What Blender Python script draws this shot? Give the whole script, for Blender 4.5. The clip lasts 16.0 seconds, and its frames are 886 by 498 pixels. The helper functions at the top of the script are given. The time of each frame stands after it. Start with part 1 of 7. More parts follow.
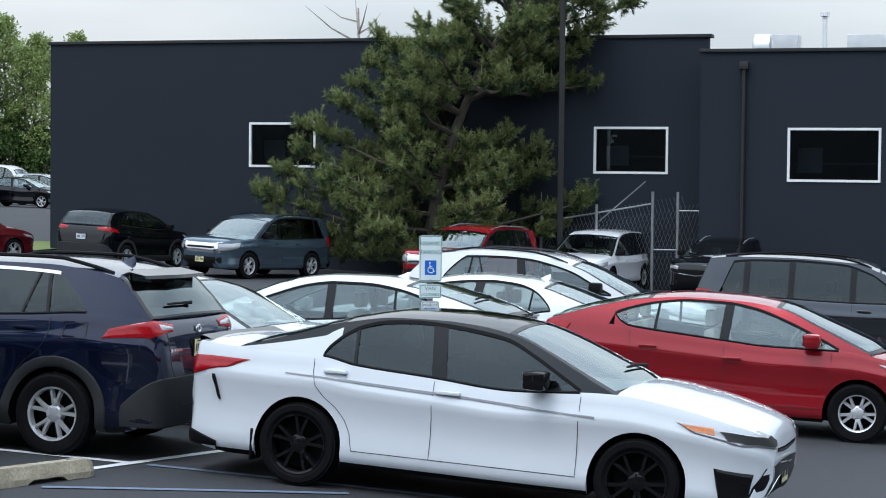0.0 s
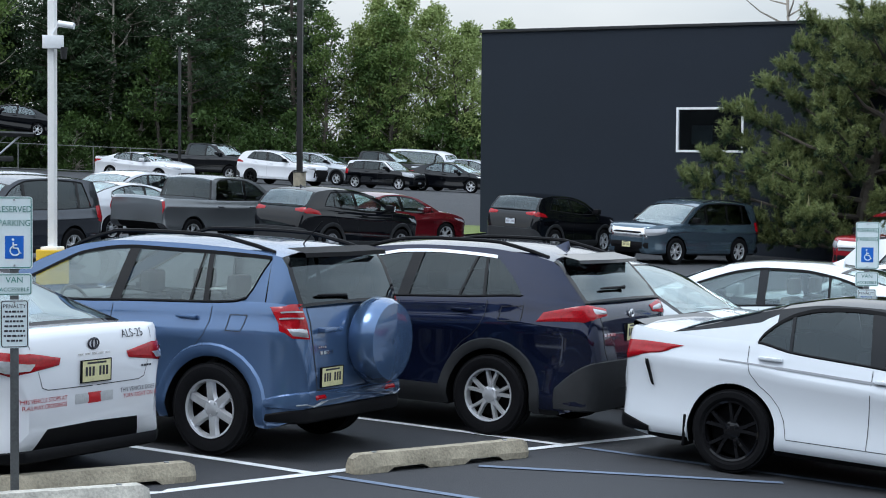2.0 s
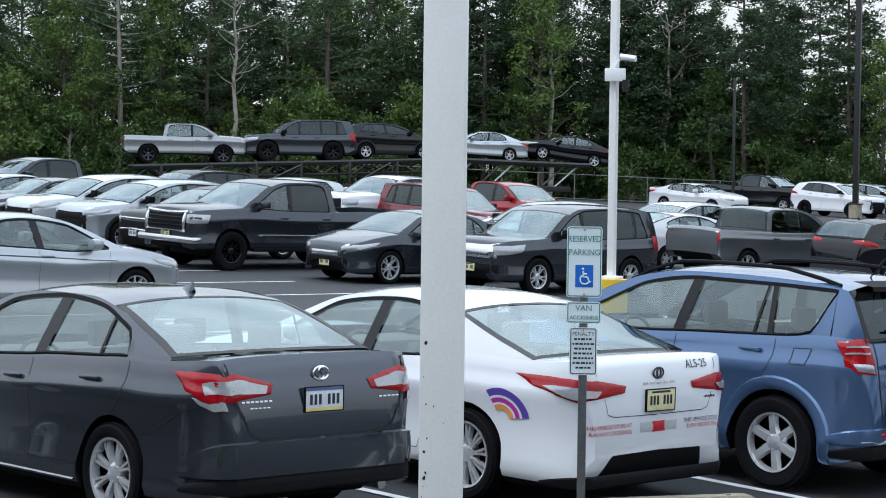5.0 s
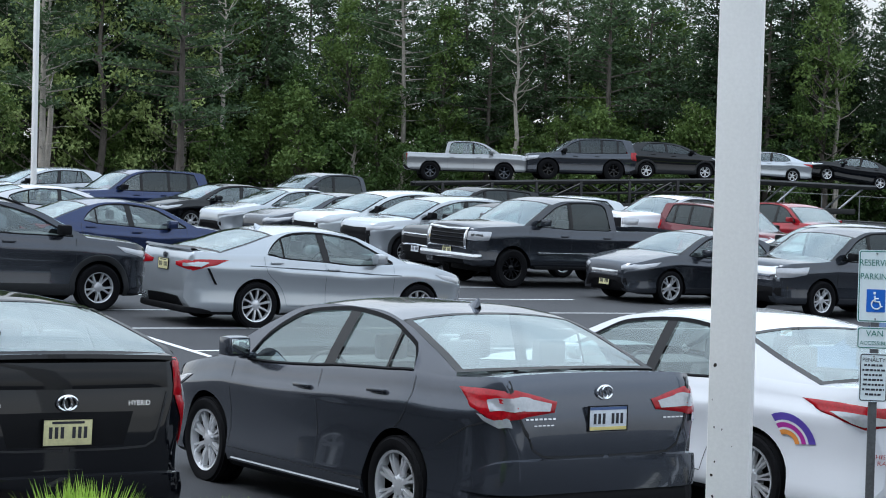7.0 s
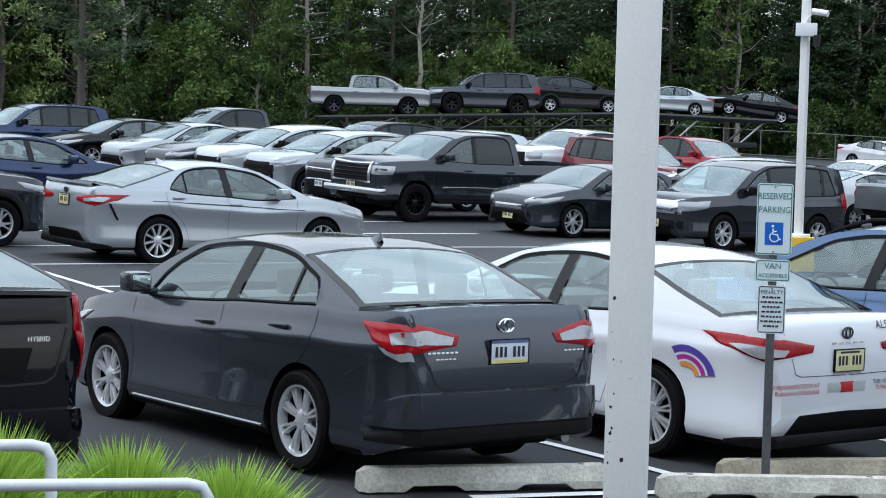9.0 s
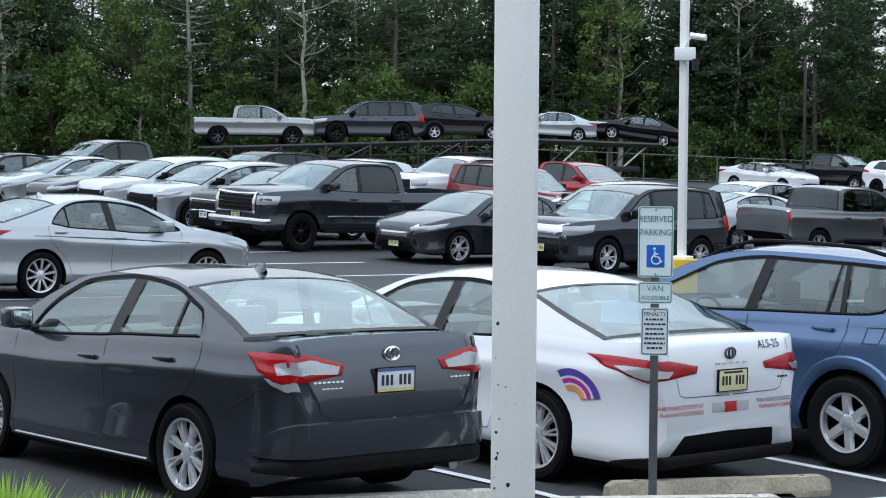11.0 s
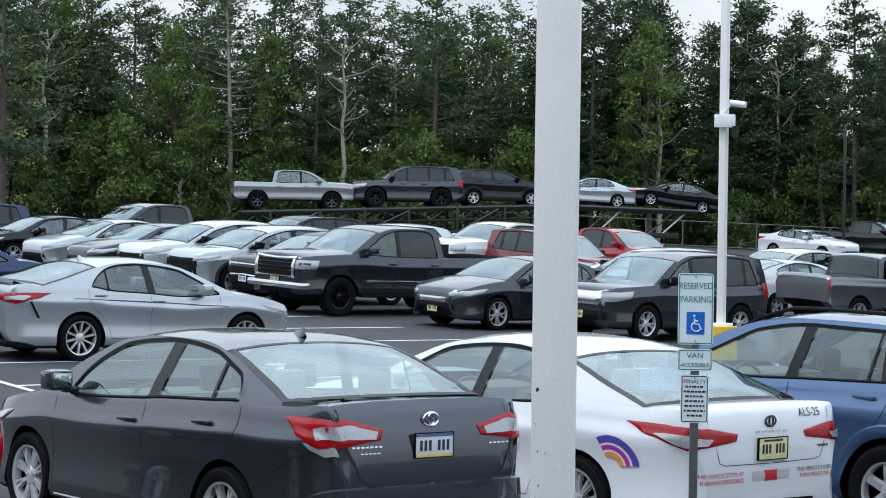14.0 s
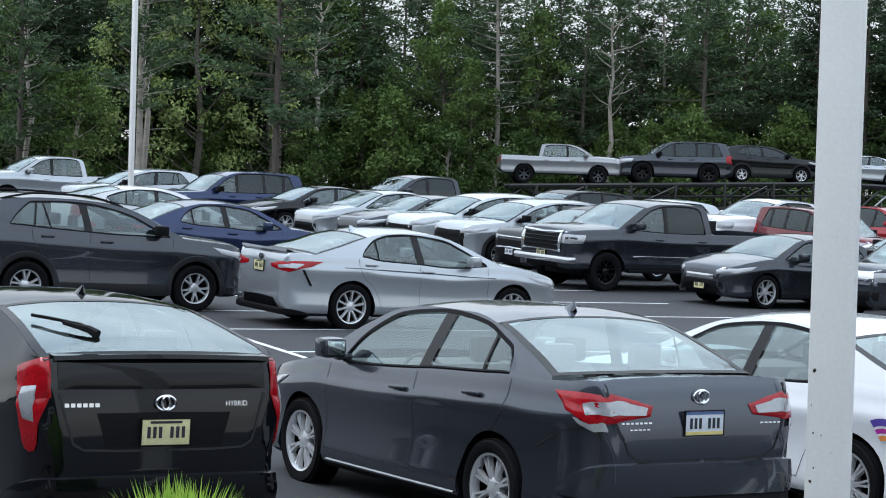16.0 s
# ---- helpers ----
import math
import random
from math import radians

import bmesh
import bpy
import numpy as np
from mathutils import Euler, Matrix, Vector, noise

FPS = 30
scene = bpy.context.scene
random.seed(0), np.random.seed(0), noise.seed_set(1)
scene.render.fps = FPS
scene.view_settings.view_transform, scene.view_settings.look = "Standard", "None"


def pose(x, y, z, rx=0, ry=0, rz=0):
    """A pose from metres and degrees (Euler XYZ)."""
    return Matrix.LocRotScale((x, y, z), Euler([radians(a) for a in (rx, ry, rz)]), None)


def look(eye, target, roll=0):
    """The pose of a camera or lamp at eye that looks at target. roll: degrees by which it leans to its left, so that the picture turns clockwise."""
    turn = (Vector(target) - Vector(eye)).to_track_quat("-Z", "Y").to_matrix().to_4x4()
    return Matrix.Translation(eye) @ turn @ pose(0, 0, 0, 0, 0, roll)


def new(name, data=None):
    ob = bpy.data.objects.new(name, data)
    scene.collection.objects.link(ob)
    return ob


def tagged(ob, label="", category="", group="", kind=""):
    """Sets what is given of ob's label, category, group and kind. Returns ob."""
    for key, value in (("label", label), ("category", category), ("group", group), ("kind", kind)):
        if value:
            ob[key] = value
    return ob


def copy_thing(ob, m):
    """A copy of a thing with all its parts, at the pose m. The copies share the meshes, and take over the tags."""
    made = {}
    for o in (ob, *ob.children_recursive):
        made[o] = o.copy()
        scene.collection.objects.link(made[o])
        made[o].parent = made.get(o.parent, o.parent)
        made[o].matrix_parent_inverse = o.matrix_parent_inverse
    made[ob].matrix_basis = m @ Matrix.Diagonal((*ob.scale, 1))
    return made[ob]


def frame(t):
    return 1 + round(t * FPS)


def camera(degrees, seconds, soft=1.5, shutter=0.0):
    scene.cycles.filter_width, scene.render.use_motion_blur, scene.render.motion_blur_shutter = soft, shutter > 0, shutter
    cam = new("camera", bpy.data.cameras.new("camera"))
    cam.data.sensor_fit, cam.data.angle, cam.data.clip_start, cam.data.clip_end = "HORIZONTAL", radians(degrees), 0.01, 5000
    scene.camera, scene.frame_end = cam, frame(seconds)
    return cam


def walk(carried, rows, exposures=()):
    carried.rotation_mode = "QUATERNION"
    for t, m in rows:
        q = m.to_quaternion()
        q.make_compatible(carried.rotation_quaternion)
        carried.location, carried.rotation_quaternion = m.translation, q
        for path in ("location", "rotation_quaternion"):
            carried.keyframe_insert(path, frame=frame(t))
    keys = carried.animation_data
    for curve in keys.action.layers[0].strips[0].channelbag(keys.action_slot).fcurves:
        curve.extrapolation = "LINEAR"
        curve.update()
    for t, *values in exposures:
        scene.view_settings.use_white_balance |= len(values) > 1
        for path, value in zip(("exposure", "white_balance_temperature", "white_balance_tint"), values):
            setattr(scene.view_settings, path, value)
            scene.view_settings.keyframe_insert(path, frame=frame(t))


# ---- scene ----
cam = camera(26.0, 16.0, soft=1.0)
# seconds, place, then yaw, pitch and roll of a camera held at arm's length by someone who turns
ROWS = [
    (0.0, 0.000, 0.400, 2.0, -0.00, -2.20, -0.60),
    (0.5, -0.021, 0.399, 2.0, 3.06, -2.45, -0.69),
    (1.0, -0.043, 0.398, 2.0, 6.13, -2.66, -0.71),
    (1.5, -0.065, 0.395, 2.0, 9.30, -2.78, -0.63),
    (2.0, -0.087, 0.390, 2.0, 12.60, -2.76, -0.49),
    (2.5, -0.109, 0.385, 2.0, 15.82, -2.65, -0.38),
    (3.0, -0.129, 0.379, 2.0, 18.82, -2.56, -0.36),
    (3.5, -0.147, 0.372, 2.0, 21.56, -2.44, -0.31),
    (4.0, -0.163, 0.365, 2.0, 24.05, -2.32, -0.43),
    (4.5, -0.179, 0.358, 2.0, 26.52, -2.16, -0.51),
    (5.0, -0.193, 0.350, 2.0, 28.93, -2.00, -0.70),
    (7.5, -0.245, 0.316, 2.0, 37.79, -1.70, -1.48),
    (8.0, -0.241, 0.319, 2.0, 37.09, -2.28, -1.61),
    (8.5, -0.234, 0.324, 2.0, 35.83, -2.92, -1.56),
    (9.0, -0.226, 0.330, 2.0, 34.38, -3.49, -1.40),
    (9.5, -0.218, 0.335, 2.0, 33.00, -3.79, -1.15),
    (10.0, -0.212, 0.339, 2.0, 32.02, -3.67, -0.83),
    (12.5, -0.203, 0.345, 2.0, 30.52, -0.94, -0.53),
    (13.0, -0.204, 0.344, 2.0, 30.60, -0.75, -0.63),
    (13.5, -0.207, 0.342, 2.0, 31.11, -0.66, -0.79),
    (14.0, -0.213, 0.339, 2.0, 32.12, -0.66, -0.77),
    (14.5, -0.222, 0.333, 2.0, 33.63, -0.73, -1.07),
    (15.0, -0.232, 0.326, 2.0, 35.48, -0.93, -1.30),
    (15.5, -0.244, 0.317, 2.0, 37.57, -1.23, -1.52),
    (16.0, -0.257, 0.306, 2.0, 40.01, -1.60, -1.69),
]
walk(cam, [(t, pose(x, y, z, 90 + pitch, roll, yaw)) for t, x, y, z, yaw, pitch, roll in ROWS], [(0.0, 0.14, 6150, 9), (16.0, 0.14, 6150, 9)])

# ---- world and light: a bright overcast sky ----
world = bpy.data.worlds.new("world")
scene.world = world
world.use_nodes = True
wn, wl = world.node_tree.nodes, world.node_tree.links
wn.clear()
w_out, w_bg = wn.new("ShaderNodeOutputWorld"), wn.new("ShaderNodeBackground")
sky = wn.new("ShaderNodeTexSky")
sky.sky_type, sky.sun_disc = "NISHITA", False
sky.sun_elevation, sky.sun_rotation = radians(60), radians(-145)
w_scale = wn.new("ShaderNodeMixRGB")
w_scale.blend_type, w_scale.inputs[0].default_value = "MULTIPLY", 1.0
w_scale.inputs[2].default_value = (0.1, 0.1, 0.1, 1)
w_co, w_map, w_noise = wn.new("ShaderNodeTexCoord"), wn.new("ShaderNodeMapping"), wn.new("ShaderNodeTexNoise")
w_map.inputs["Scale"].default_value = (1.0, 1.0, 3.2)
w_noise.inputs["Scale"].default_value, w_noise.inputs["Detail"].default_value = 2.2, 5.0
w_ramp = wn.new("ShaderNodeValToRGB")
w_ramp.color_ramp.elements[0].position, w_ramp.color_ramp.elements[0].color = 0.36, (0.60, 0.63, 0.645, 1)
w_ramp.color_ramp.elements[1].position, w_ramp.color_ramp.elements[1].color = 0.62, (0.87, 0.86, 0.83, 1)
w_mix = wn.new("ShaderNodeMixRGB")
w_mix.inputs[0].default_value = 0.88
wl.new(w_co.outputs["Generated"], w_map.inputs[0])
wl.new(w_map.outputs[0], w_noise.inputs[0])
wl.new(w_noise.outputs[0], w_ramp.inputs[0])
wl.new(sky.outputs[0], w_scale.inputs[1])
wl.new(w_scale.outputs[0], w_mix.inputs[1])
wl.new(w_ramp.outputs[0], w_mix.inputs[2])
w_sep, w_up, w_gain = wn.new("ShaderNodeSeparateXYZ"), wn.new("ShaderNodeMapRange"), wn.new("ShaderNodeMixRGB")
w_up.inputs[1].default_value, w_up.inputs[2].default_value = 0.05, 0.9
w_up.inputs[3].default_value, w_up.inputs[4].default_value = 0.0, 1.0
w_tone = wn.new("ShaderNodeMixRGB")
w_tone.inputs[1].default_value, w_tone.inputs[2].default_value = (1, 1, 1, 1), (2.45, 2.72, 3.05, 1)
w_gain.blend_type, w_gain.inputs[0].default_value = "MULTIPLY", 1.0
wl.new(w_co.outputs["Generated"], w_sep.inputs[0])
wl.new(w_sep.outputs[2], w_up.inputs[0])
wl.new(w_mix.outputs[0], w_gain.inputs[1])
wl.new(w_up.outputs[0], w_tone.inputs[0])
wl.new(w_tone.outputs[0], w_gain.inputs[2])
wl.new(w_gain.outputs[0], w_bg.inputs[0])
w_bg.inputs[1].default_value = 1.0
wl.new(w_bg.outputs[0], w_out.inputs[0])
sun = new("sun", bpy.data.lights.new("sun", "SUN"))
sun.data.energy, sun.data.angle, sun.data.color = 1.3, radians(25), (1.0, 0.98, 0.95)
sun.matrix_world = look((-10, -14, 30), (0, 0, 0))

# ---- materials ----
MATS = {}


def shader(name):
    m = bpy.data.materials.new(name)
    m.use_nodes = True
    nodes, links = m.node_tree.nodes, m.node_tree.links
    return m, nodes, links, nodes["Principled BSDF"]


def surface(name, rgb, rough=0.6, metal=0.0, scale=8.0, vary=0.15, bump=0.0, fine=60.0, coat=0.0, spec=0.5, each=0.0):
    """A principled surface with a coarse and a fine variation of its colour, and relief."""
    if name in MATS:
        return MATS[name]
    m, n, l, p = shader(name)
    co = n.new("ShaderNodeTexCoord")
    big, small = n.new("ShaderNodeTexNoise"), n.new("ShaderNodeTexNoise")
    big.inputs["Scale"].default_value, big.inputs["Detail"].default_value = scale, 4
    small.inputs["Scale"].default_value, small.inputs["Detail"].default_value = fine, 3
    l.new(co.outputs["Object"], big.inputs[0]), l.new(co.outputs["Object"], small.inputs[0])
    add = n.new("ShaderNodeMath")
    add.operation = "ADD"
    l.new(big.outputs[0], add.inputs[0]), l.new(small.outputs[0], add.inputs[1])
    rng = n.new("ShaderNodeMapRange")
    rng.inputs[1].default_value, rng.inputs[2].default_value = 0.6, 1.4
    rng.inputs[3].default_value, rng.inputs[4].default_value = 1 - vary, 1 + vary
    l.new(add.outputs[0], rng.inputs[0])
    mul = n.new("ShaderNodeMixRGB")
    mul.blend_type, mul.inputs[0].default_value, mul.inputs[1].default_value = "MULTIPLY", 1.0, (*rgb, 1)
    factor = rng.outputs[0]
    if each:
        info, er, em = n.new("ShaderNodeObjectInfo"), n.new("ShaderNodeMapRange"), n.new("ShaderNodeMath")
        er.inputs[3].default_value, er.inputs[4].default_value = 1 - each, 1 + each
        em.operation = "MULTIPLY"
        l.new(info.outputs["Random"], er.inputs[0]), l.new(er.outputs[0], em.inputs[0]), l.new(rng.outputs[0], em.inputs[1])
        factor = em.outputs[0]
    l.new(factor, mul.inputs[2])
    l.new(mul.outputs[0], p.inputs["Base Color"])
    p.inputs["Roughness"].default_value, p.inputs["Metallic"].default_value = rough, metal
    p.inputs["Coat Weight"].default_value, p.inputs["Coat Roughness"].default_value = coat, 0.04
    p.inputs["Specular IOR Level"].default_value = spec
    if bump:
        b = n.new("ShaderNodeBump")
        b.inputs["Strength"].default_value, b.inputs["Distance"].default_value = bump, 0.01
        l.new(small.outputs[0], b.inputs["Height"]), l.new(b.outputs[0], p.inputs["Normal"])
    MATS[name] = m
    return m


def paint(name, rgb, metal=0.35):
    return surface("paint_" + name, rgb, rough=0.21, metal=metal, scale=1.3, vary=0.05, fine=900.0, coat=1.0, spec=0.05)


def glass(name, tint, face=0.1, rough=0.0):
    """A thin pane: what is behind it shows through its tint, and the sky glints on it."""
    if name in MATS:
        return MATS[name]
    m, n, l, p = shader(name)
    n.remove(p)
    clear, shine, mix, fres = n.new("ShaderNodeBsdfTransparent"), n.new("ShaderNodeBsdfGlossy"), n.new("ShaderNodeMixShader"), n.new("ShaderNodeLayerWeight")
    clear.inputs[0].default_value = (*tint, 1)
    shine.inputs["Roughness"].default_value, shine.inputs[0].default_value = rough, (0.86, 0.96, 0.98, 1)
    fres.inputs[0].default_value = 0.5
    power, gain = n.new("ShaderNodeMath"), n.new("ShaderNodeMath")
    power.operation, power.inputs[1].default_value = "POWER", 4.0
    gain.operation, gain.inputs[1].default_value, gain.inputs[2].default_value = "MULTIPLY_ADD", 1 - face, face
    l.new(fres.outputs["Facing"], power.inputs[0]), l.new(power.outputs[0], gain.inputs[0])
    l.new(gain.outputs[0], mix.inputs[0]), l.new(clear.outputs[0], mix.inputs[1]), l.new(shine.outputs[0], mix.inputs[2])
    l.new(mix.outputs[0], n["Material Output"].inputs[0])
    MATS[name] = m
    return m


RUBBER = surface("rubber", (0.007, 0.007, 0.008), 0.85, scale=20, vary=0.25, bump=0.2, spec=0.08)
BLACK = surface("black_plastic", (0.006, 0.006, 0.007), 0.6, scale=10, vary=0.2, bump=0.1, fine=300, spec=0.1)
GLOSSBLACK = surface("gloss_black", (0.006, 0.006, 0.007), 0.3, scale=5, vary=0.1, coat=0.6, spec=0.0)
MIRROR = surface("mirror_silver", (0.78, 0.82, 0.83), 0.02, 1.0, scale=10, vary=0.02)
CHROME = surface("chrome", (0.75, 0.76, 0.78), 0.12, 1.0, scale=10, vary=0.05)
ALLOY = surface("alloy", (0.68, 0.69, 0.71), 0.25, 0.6, scale=12, vary=0.08)
REDLENS = surface("red_lens", (0.30, 0.003, 0.008), 0.15, scale=30, vary=0.3, coat=0.35, spec=0.3)
CLEARLENS = surface("clear_lens", (0.38, 0.39, 0.41), 0.12, 0.35, scale=25, vary=0.12, coat=1.0)
AMBER = surface("amber_lens", (0.55, 0.16, 0.03), 0.15, scale=25, vary=0.2, coat=1.0)
CABIN = surface("cabin_trim", (0.09, 0.09, 0.093), 0.8, scale=6, vary=0.2)
SEAT = surface("seat_cloth", (0.13, 0.13, 0.135), 0.85, scale=9, vary=0.2, bump=0.2)
SEATLIGHT = surface("seat_cloth_light", (0.32, 0.30, 0.27), 0.85, scale=9, vary=0.2, bump=0.2)
PLATE_Y = surface("plate_cream", (0.64, 0.60, 0.33), 0.45, scale=14, vary=0.15)
PLATE_W = surface("plate_white", (0.62, 0.65, 0.70), 0.45, scale=14, vary=0.12)
INK = surface("ink", (0.02, 0.02, 0.03), 0.5, scale=10, vary=0.1)
WHITE = surface("white_plastic", (0.75, 0.76, 0.77), 0.4, scale=10, vary=0.05)
CLAD = surface("grey_cladding", (0.020, 0.021, 0.023), 0.7, scale=10, vary=0.2, bump=0.15, fine=300, spec=0.3)
SEAM = surface("door_seam", (0.01, 0.01, 0.011), 0.7, scale=10, vary=0.1)
CLEAR, TINT, SMOKE = glass("clear_glass", (0.88, 0.96, 0.93), 0.15), glass("tinted_glass", (0.55, 0.62, 0.60), 0.12), glass("smoked_glass", (0.10, 0.11, 0.115), 0.06)

SCREEN = glass("screen_glass", (0.80, 0.91, 0.87), 0.19)


# ---- mesh helpers ----
def part(name, bm, material, parent=None, label="", smooth=True, sharp=38, outward=False):
    """Links a bmesh as one mesh object under a thing or a part."""
    bmesh.ops.recalc_face_normals(bm, faces=bm.faces)
    if outward and sum((f.normal.dot(f.calc_center_median() - Vector((f.calc_center_median().x * 0.6, 0, 0.75))) * f.calc_area() for f in bm.faces)) < 0:
        bmesh.ops.reverse_faces(bm, faces=bm.faces)
    me = bpy.data.meshes.new(name)
    bm.to_mesh(me)
    bm.free()
    for mat in material if isinstance(material, (list, tuple)) else (material,):
        me.materials.append(mat)
    if smooth:
        me.shade_smooth()
        me.set_sharp_from_angle(angle=radians(sharp))
    ob = new(name, me)
    ob.parent = parent
    return tagged(ob, label)


def same(name, me, parent, m=None, label=""):
    """Another object on a mesh that is there already."""
    ob = new(name, me)
    ob.parent = parent
    if m is not None:
        ob.matrix_basis = m
    return tagged(ob, label)


def thing(name, m, label, category, group="", kind=""):
    ob = new(name)
    ob.empty_display_size = 0.2
    ob.matrix_basis = m
    return tagged(ob, label, category, group, kind)


def box(bm, x0, y0, z0, x1, y1, z1, bevel=0.0, m=None):
    made = bmesh.ops.create_cube(bm, size=1, matrix=Matrix.Translation(((x0 + x1) / 2, (y0 + y1) / 2, (z0 + z1) / 2)) @ Matrix.Diagonal((abs(x1 - x0), abs(y1 - y0), abs(z1 - z0), 1)))
    verts = made["verts"]
    if bevel:
        edges = list({e for v in verts for e in v.link_edges})
        out = bmesh.ops.bevel(bm, geom=edges, offset=bevel, segments=2, affect="EDGES", profile=0.6)
        verts = list({v for f in out["faces"] for v in f.verts} | {v for v in verts if v.is_valid})
    if m is not None:
        bmesh.ops.transform(bm, matrix=m, verts=verts)
    return bm


def boxed(*a, **k):
    return box(bmesh.new(), *a, **k)


def grid(bm, rows, closed=False, mat=0):
    """Faces between rows of points, all rows of one length."""
    vs = [[bm.verts.new(p) for p in r] for r in rows]
    n = len(vs[0])
    for a, b in zip(vs, vs[1:]):
        for j in range(n if closed else n - 1):
            k = (j + 1) % n
            try:
                bm.faces.new((a[j], a[k], b[k], b[j])).material_index = mat
            except ValueError:
                pass
    return vs


def tube(bm, points, radius, sides=8, caps=True):
    """A round bar along points; radius may be a list."""
    pts = [Vector(p) for p in points]
    radii = radius if isinstance(radius, (list, tuple)) else [radius] * len(pts)
    rows, up = [], None
    for i, p in enumerate(pts):
        d = (pts[min(i + 1, len(pts) - 1)] - pts[max(i - 1, 0)]).normalized()
        if up is None:
            up = d.orthogonal().normalized()
        up = (up - d * up.dot(d)).normalized()
        side = d.cross(up)
        rows.append([p + radii[i] * (math.cos(a) * up + math.sin(a) * side) for a in [2 * math.pi * k / sides for k in range(sides)]])
    vs = grid(bm, rows, closed=True)
    if caps:
        bm.faces.new(vs[0]), bm.faces.new(vs[-1])
    return bm


def lathe(bm, profile, sides=32, mat=0):
    """profile of (radius, along y) turned round the y axis."""
    rows = [[(r * math.cos(a), y, r * math.sin(a)) for a in [2 * math.pi * k / sides for k in range(sides)]] for r, y in profile]
    return grid(bm, rows, closed=True, mat=mat)


def curve(points):
    """A smooth function through (x, y) points in any x order."""
    pts = sorted(points)
    xs, ys = [p[0] for p in pts], [p[1] for p in pts]
    n = len(xs)
    d = [(ys[i + 1] - ys[i]) / (xs[i + 1] - xs[i]) for i in range(n - 1)]
    m = [d[0]] + [0 if d[i] * d[i + 1] <= 0 else 2 * d[i] * d[i + 1] / (d[i] + d[i + 1]) for i in range(n - 2)] + [d[-1]]

    def f(x):
        if x <= xs[0]:
            return ys[0]
        if x >= xs[-1]:
            return ys[-1]
        i = max(k for k in range(n - 1) if xs[k] <= x)
        h = xs[i + 1] - xs[i]
        t = (x - xs[i]) / h
        return (2 * t**3 - 3 * t**2 + 1) * ys[i] + (t**3 - 2 * t**2 + t) * h * m[i] + (3 * t**2 - 2 * t**3) * ys[i + 1] + (t**3 - t**2) * h * m[i + 1]

    return f


# ---- the lie of the land: it climbs to the far side and falls across ----
def ease(q):
    q = max(0.0, min(1.0, q))
    return q * q * (3 - 2 * q)


def hump(x, y, cx, cy, r):
    return math.exp(-(((x - cx) / r) ** 2) - ((y - cy) / r) ** 2)


def land(x, y):
    z = -0.47 - 0.0345 * max(-90.0, min(60.0, x)) - 0.0087 * max(-30.0, min(140.0, y))
    return z + 0.22 * hump(x, y, -36, 45, 14) - 0.17 * hump(x, y, 2, 52, 14) + 0.06 * hump(x, y, -5, 17, 6) - 0.07 * hump(x, y, -11.6, 12.3, 2.6) + 0.05 * hump(x, y, -6.9, 10.6, 2.0) - 0.05 * hump(x, y, 2.8, 15.2, 2.0) + 0.82 * ease((y - 60) / 28)


def stand(x, y, heading=0.0, lift=0.0):
    """The pose of a thing that stands on the sloping ground, its nose towards the heading."""
    e = 0.4
    up = Vector((-(land(x + e, y) - land(x - e, y)) / (2 * e), -(land(x, y + e) - land(x, y - e)) / (2 * e), 1)).normalized()
    a = radians(heading)
    nose = Vector((math.cos(a), math.sin(a), 0))
    nose = (nose - up * nose.dot(up)).normalized()
    left = up.cross(nose)
    m = Matrix((nose, left, up)).transposed().to_4x4()
    m.translation = Vector((x, y, land(x, y))) + up * lift
    return m


def upright(x, y, heading=0.0, lift=0.0):
    return pose(x, y, land(x, y) + lift, 0, 0, heading)

# ---- vehicles ----
from mathutils.bvhtree import BVHTree

RIMS = {}


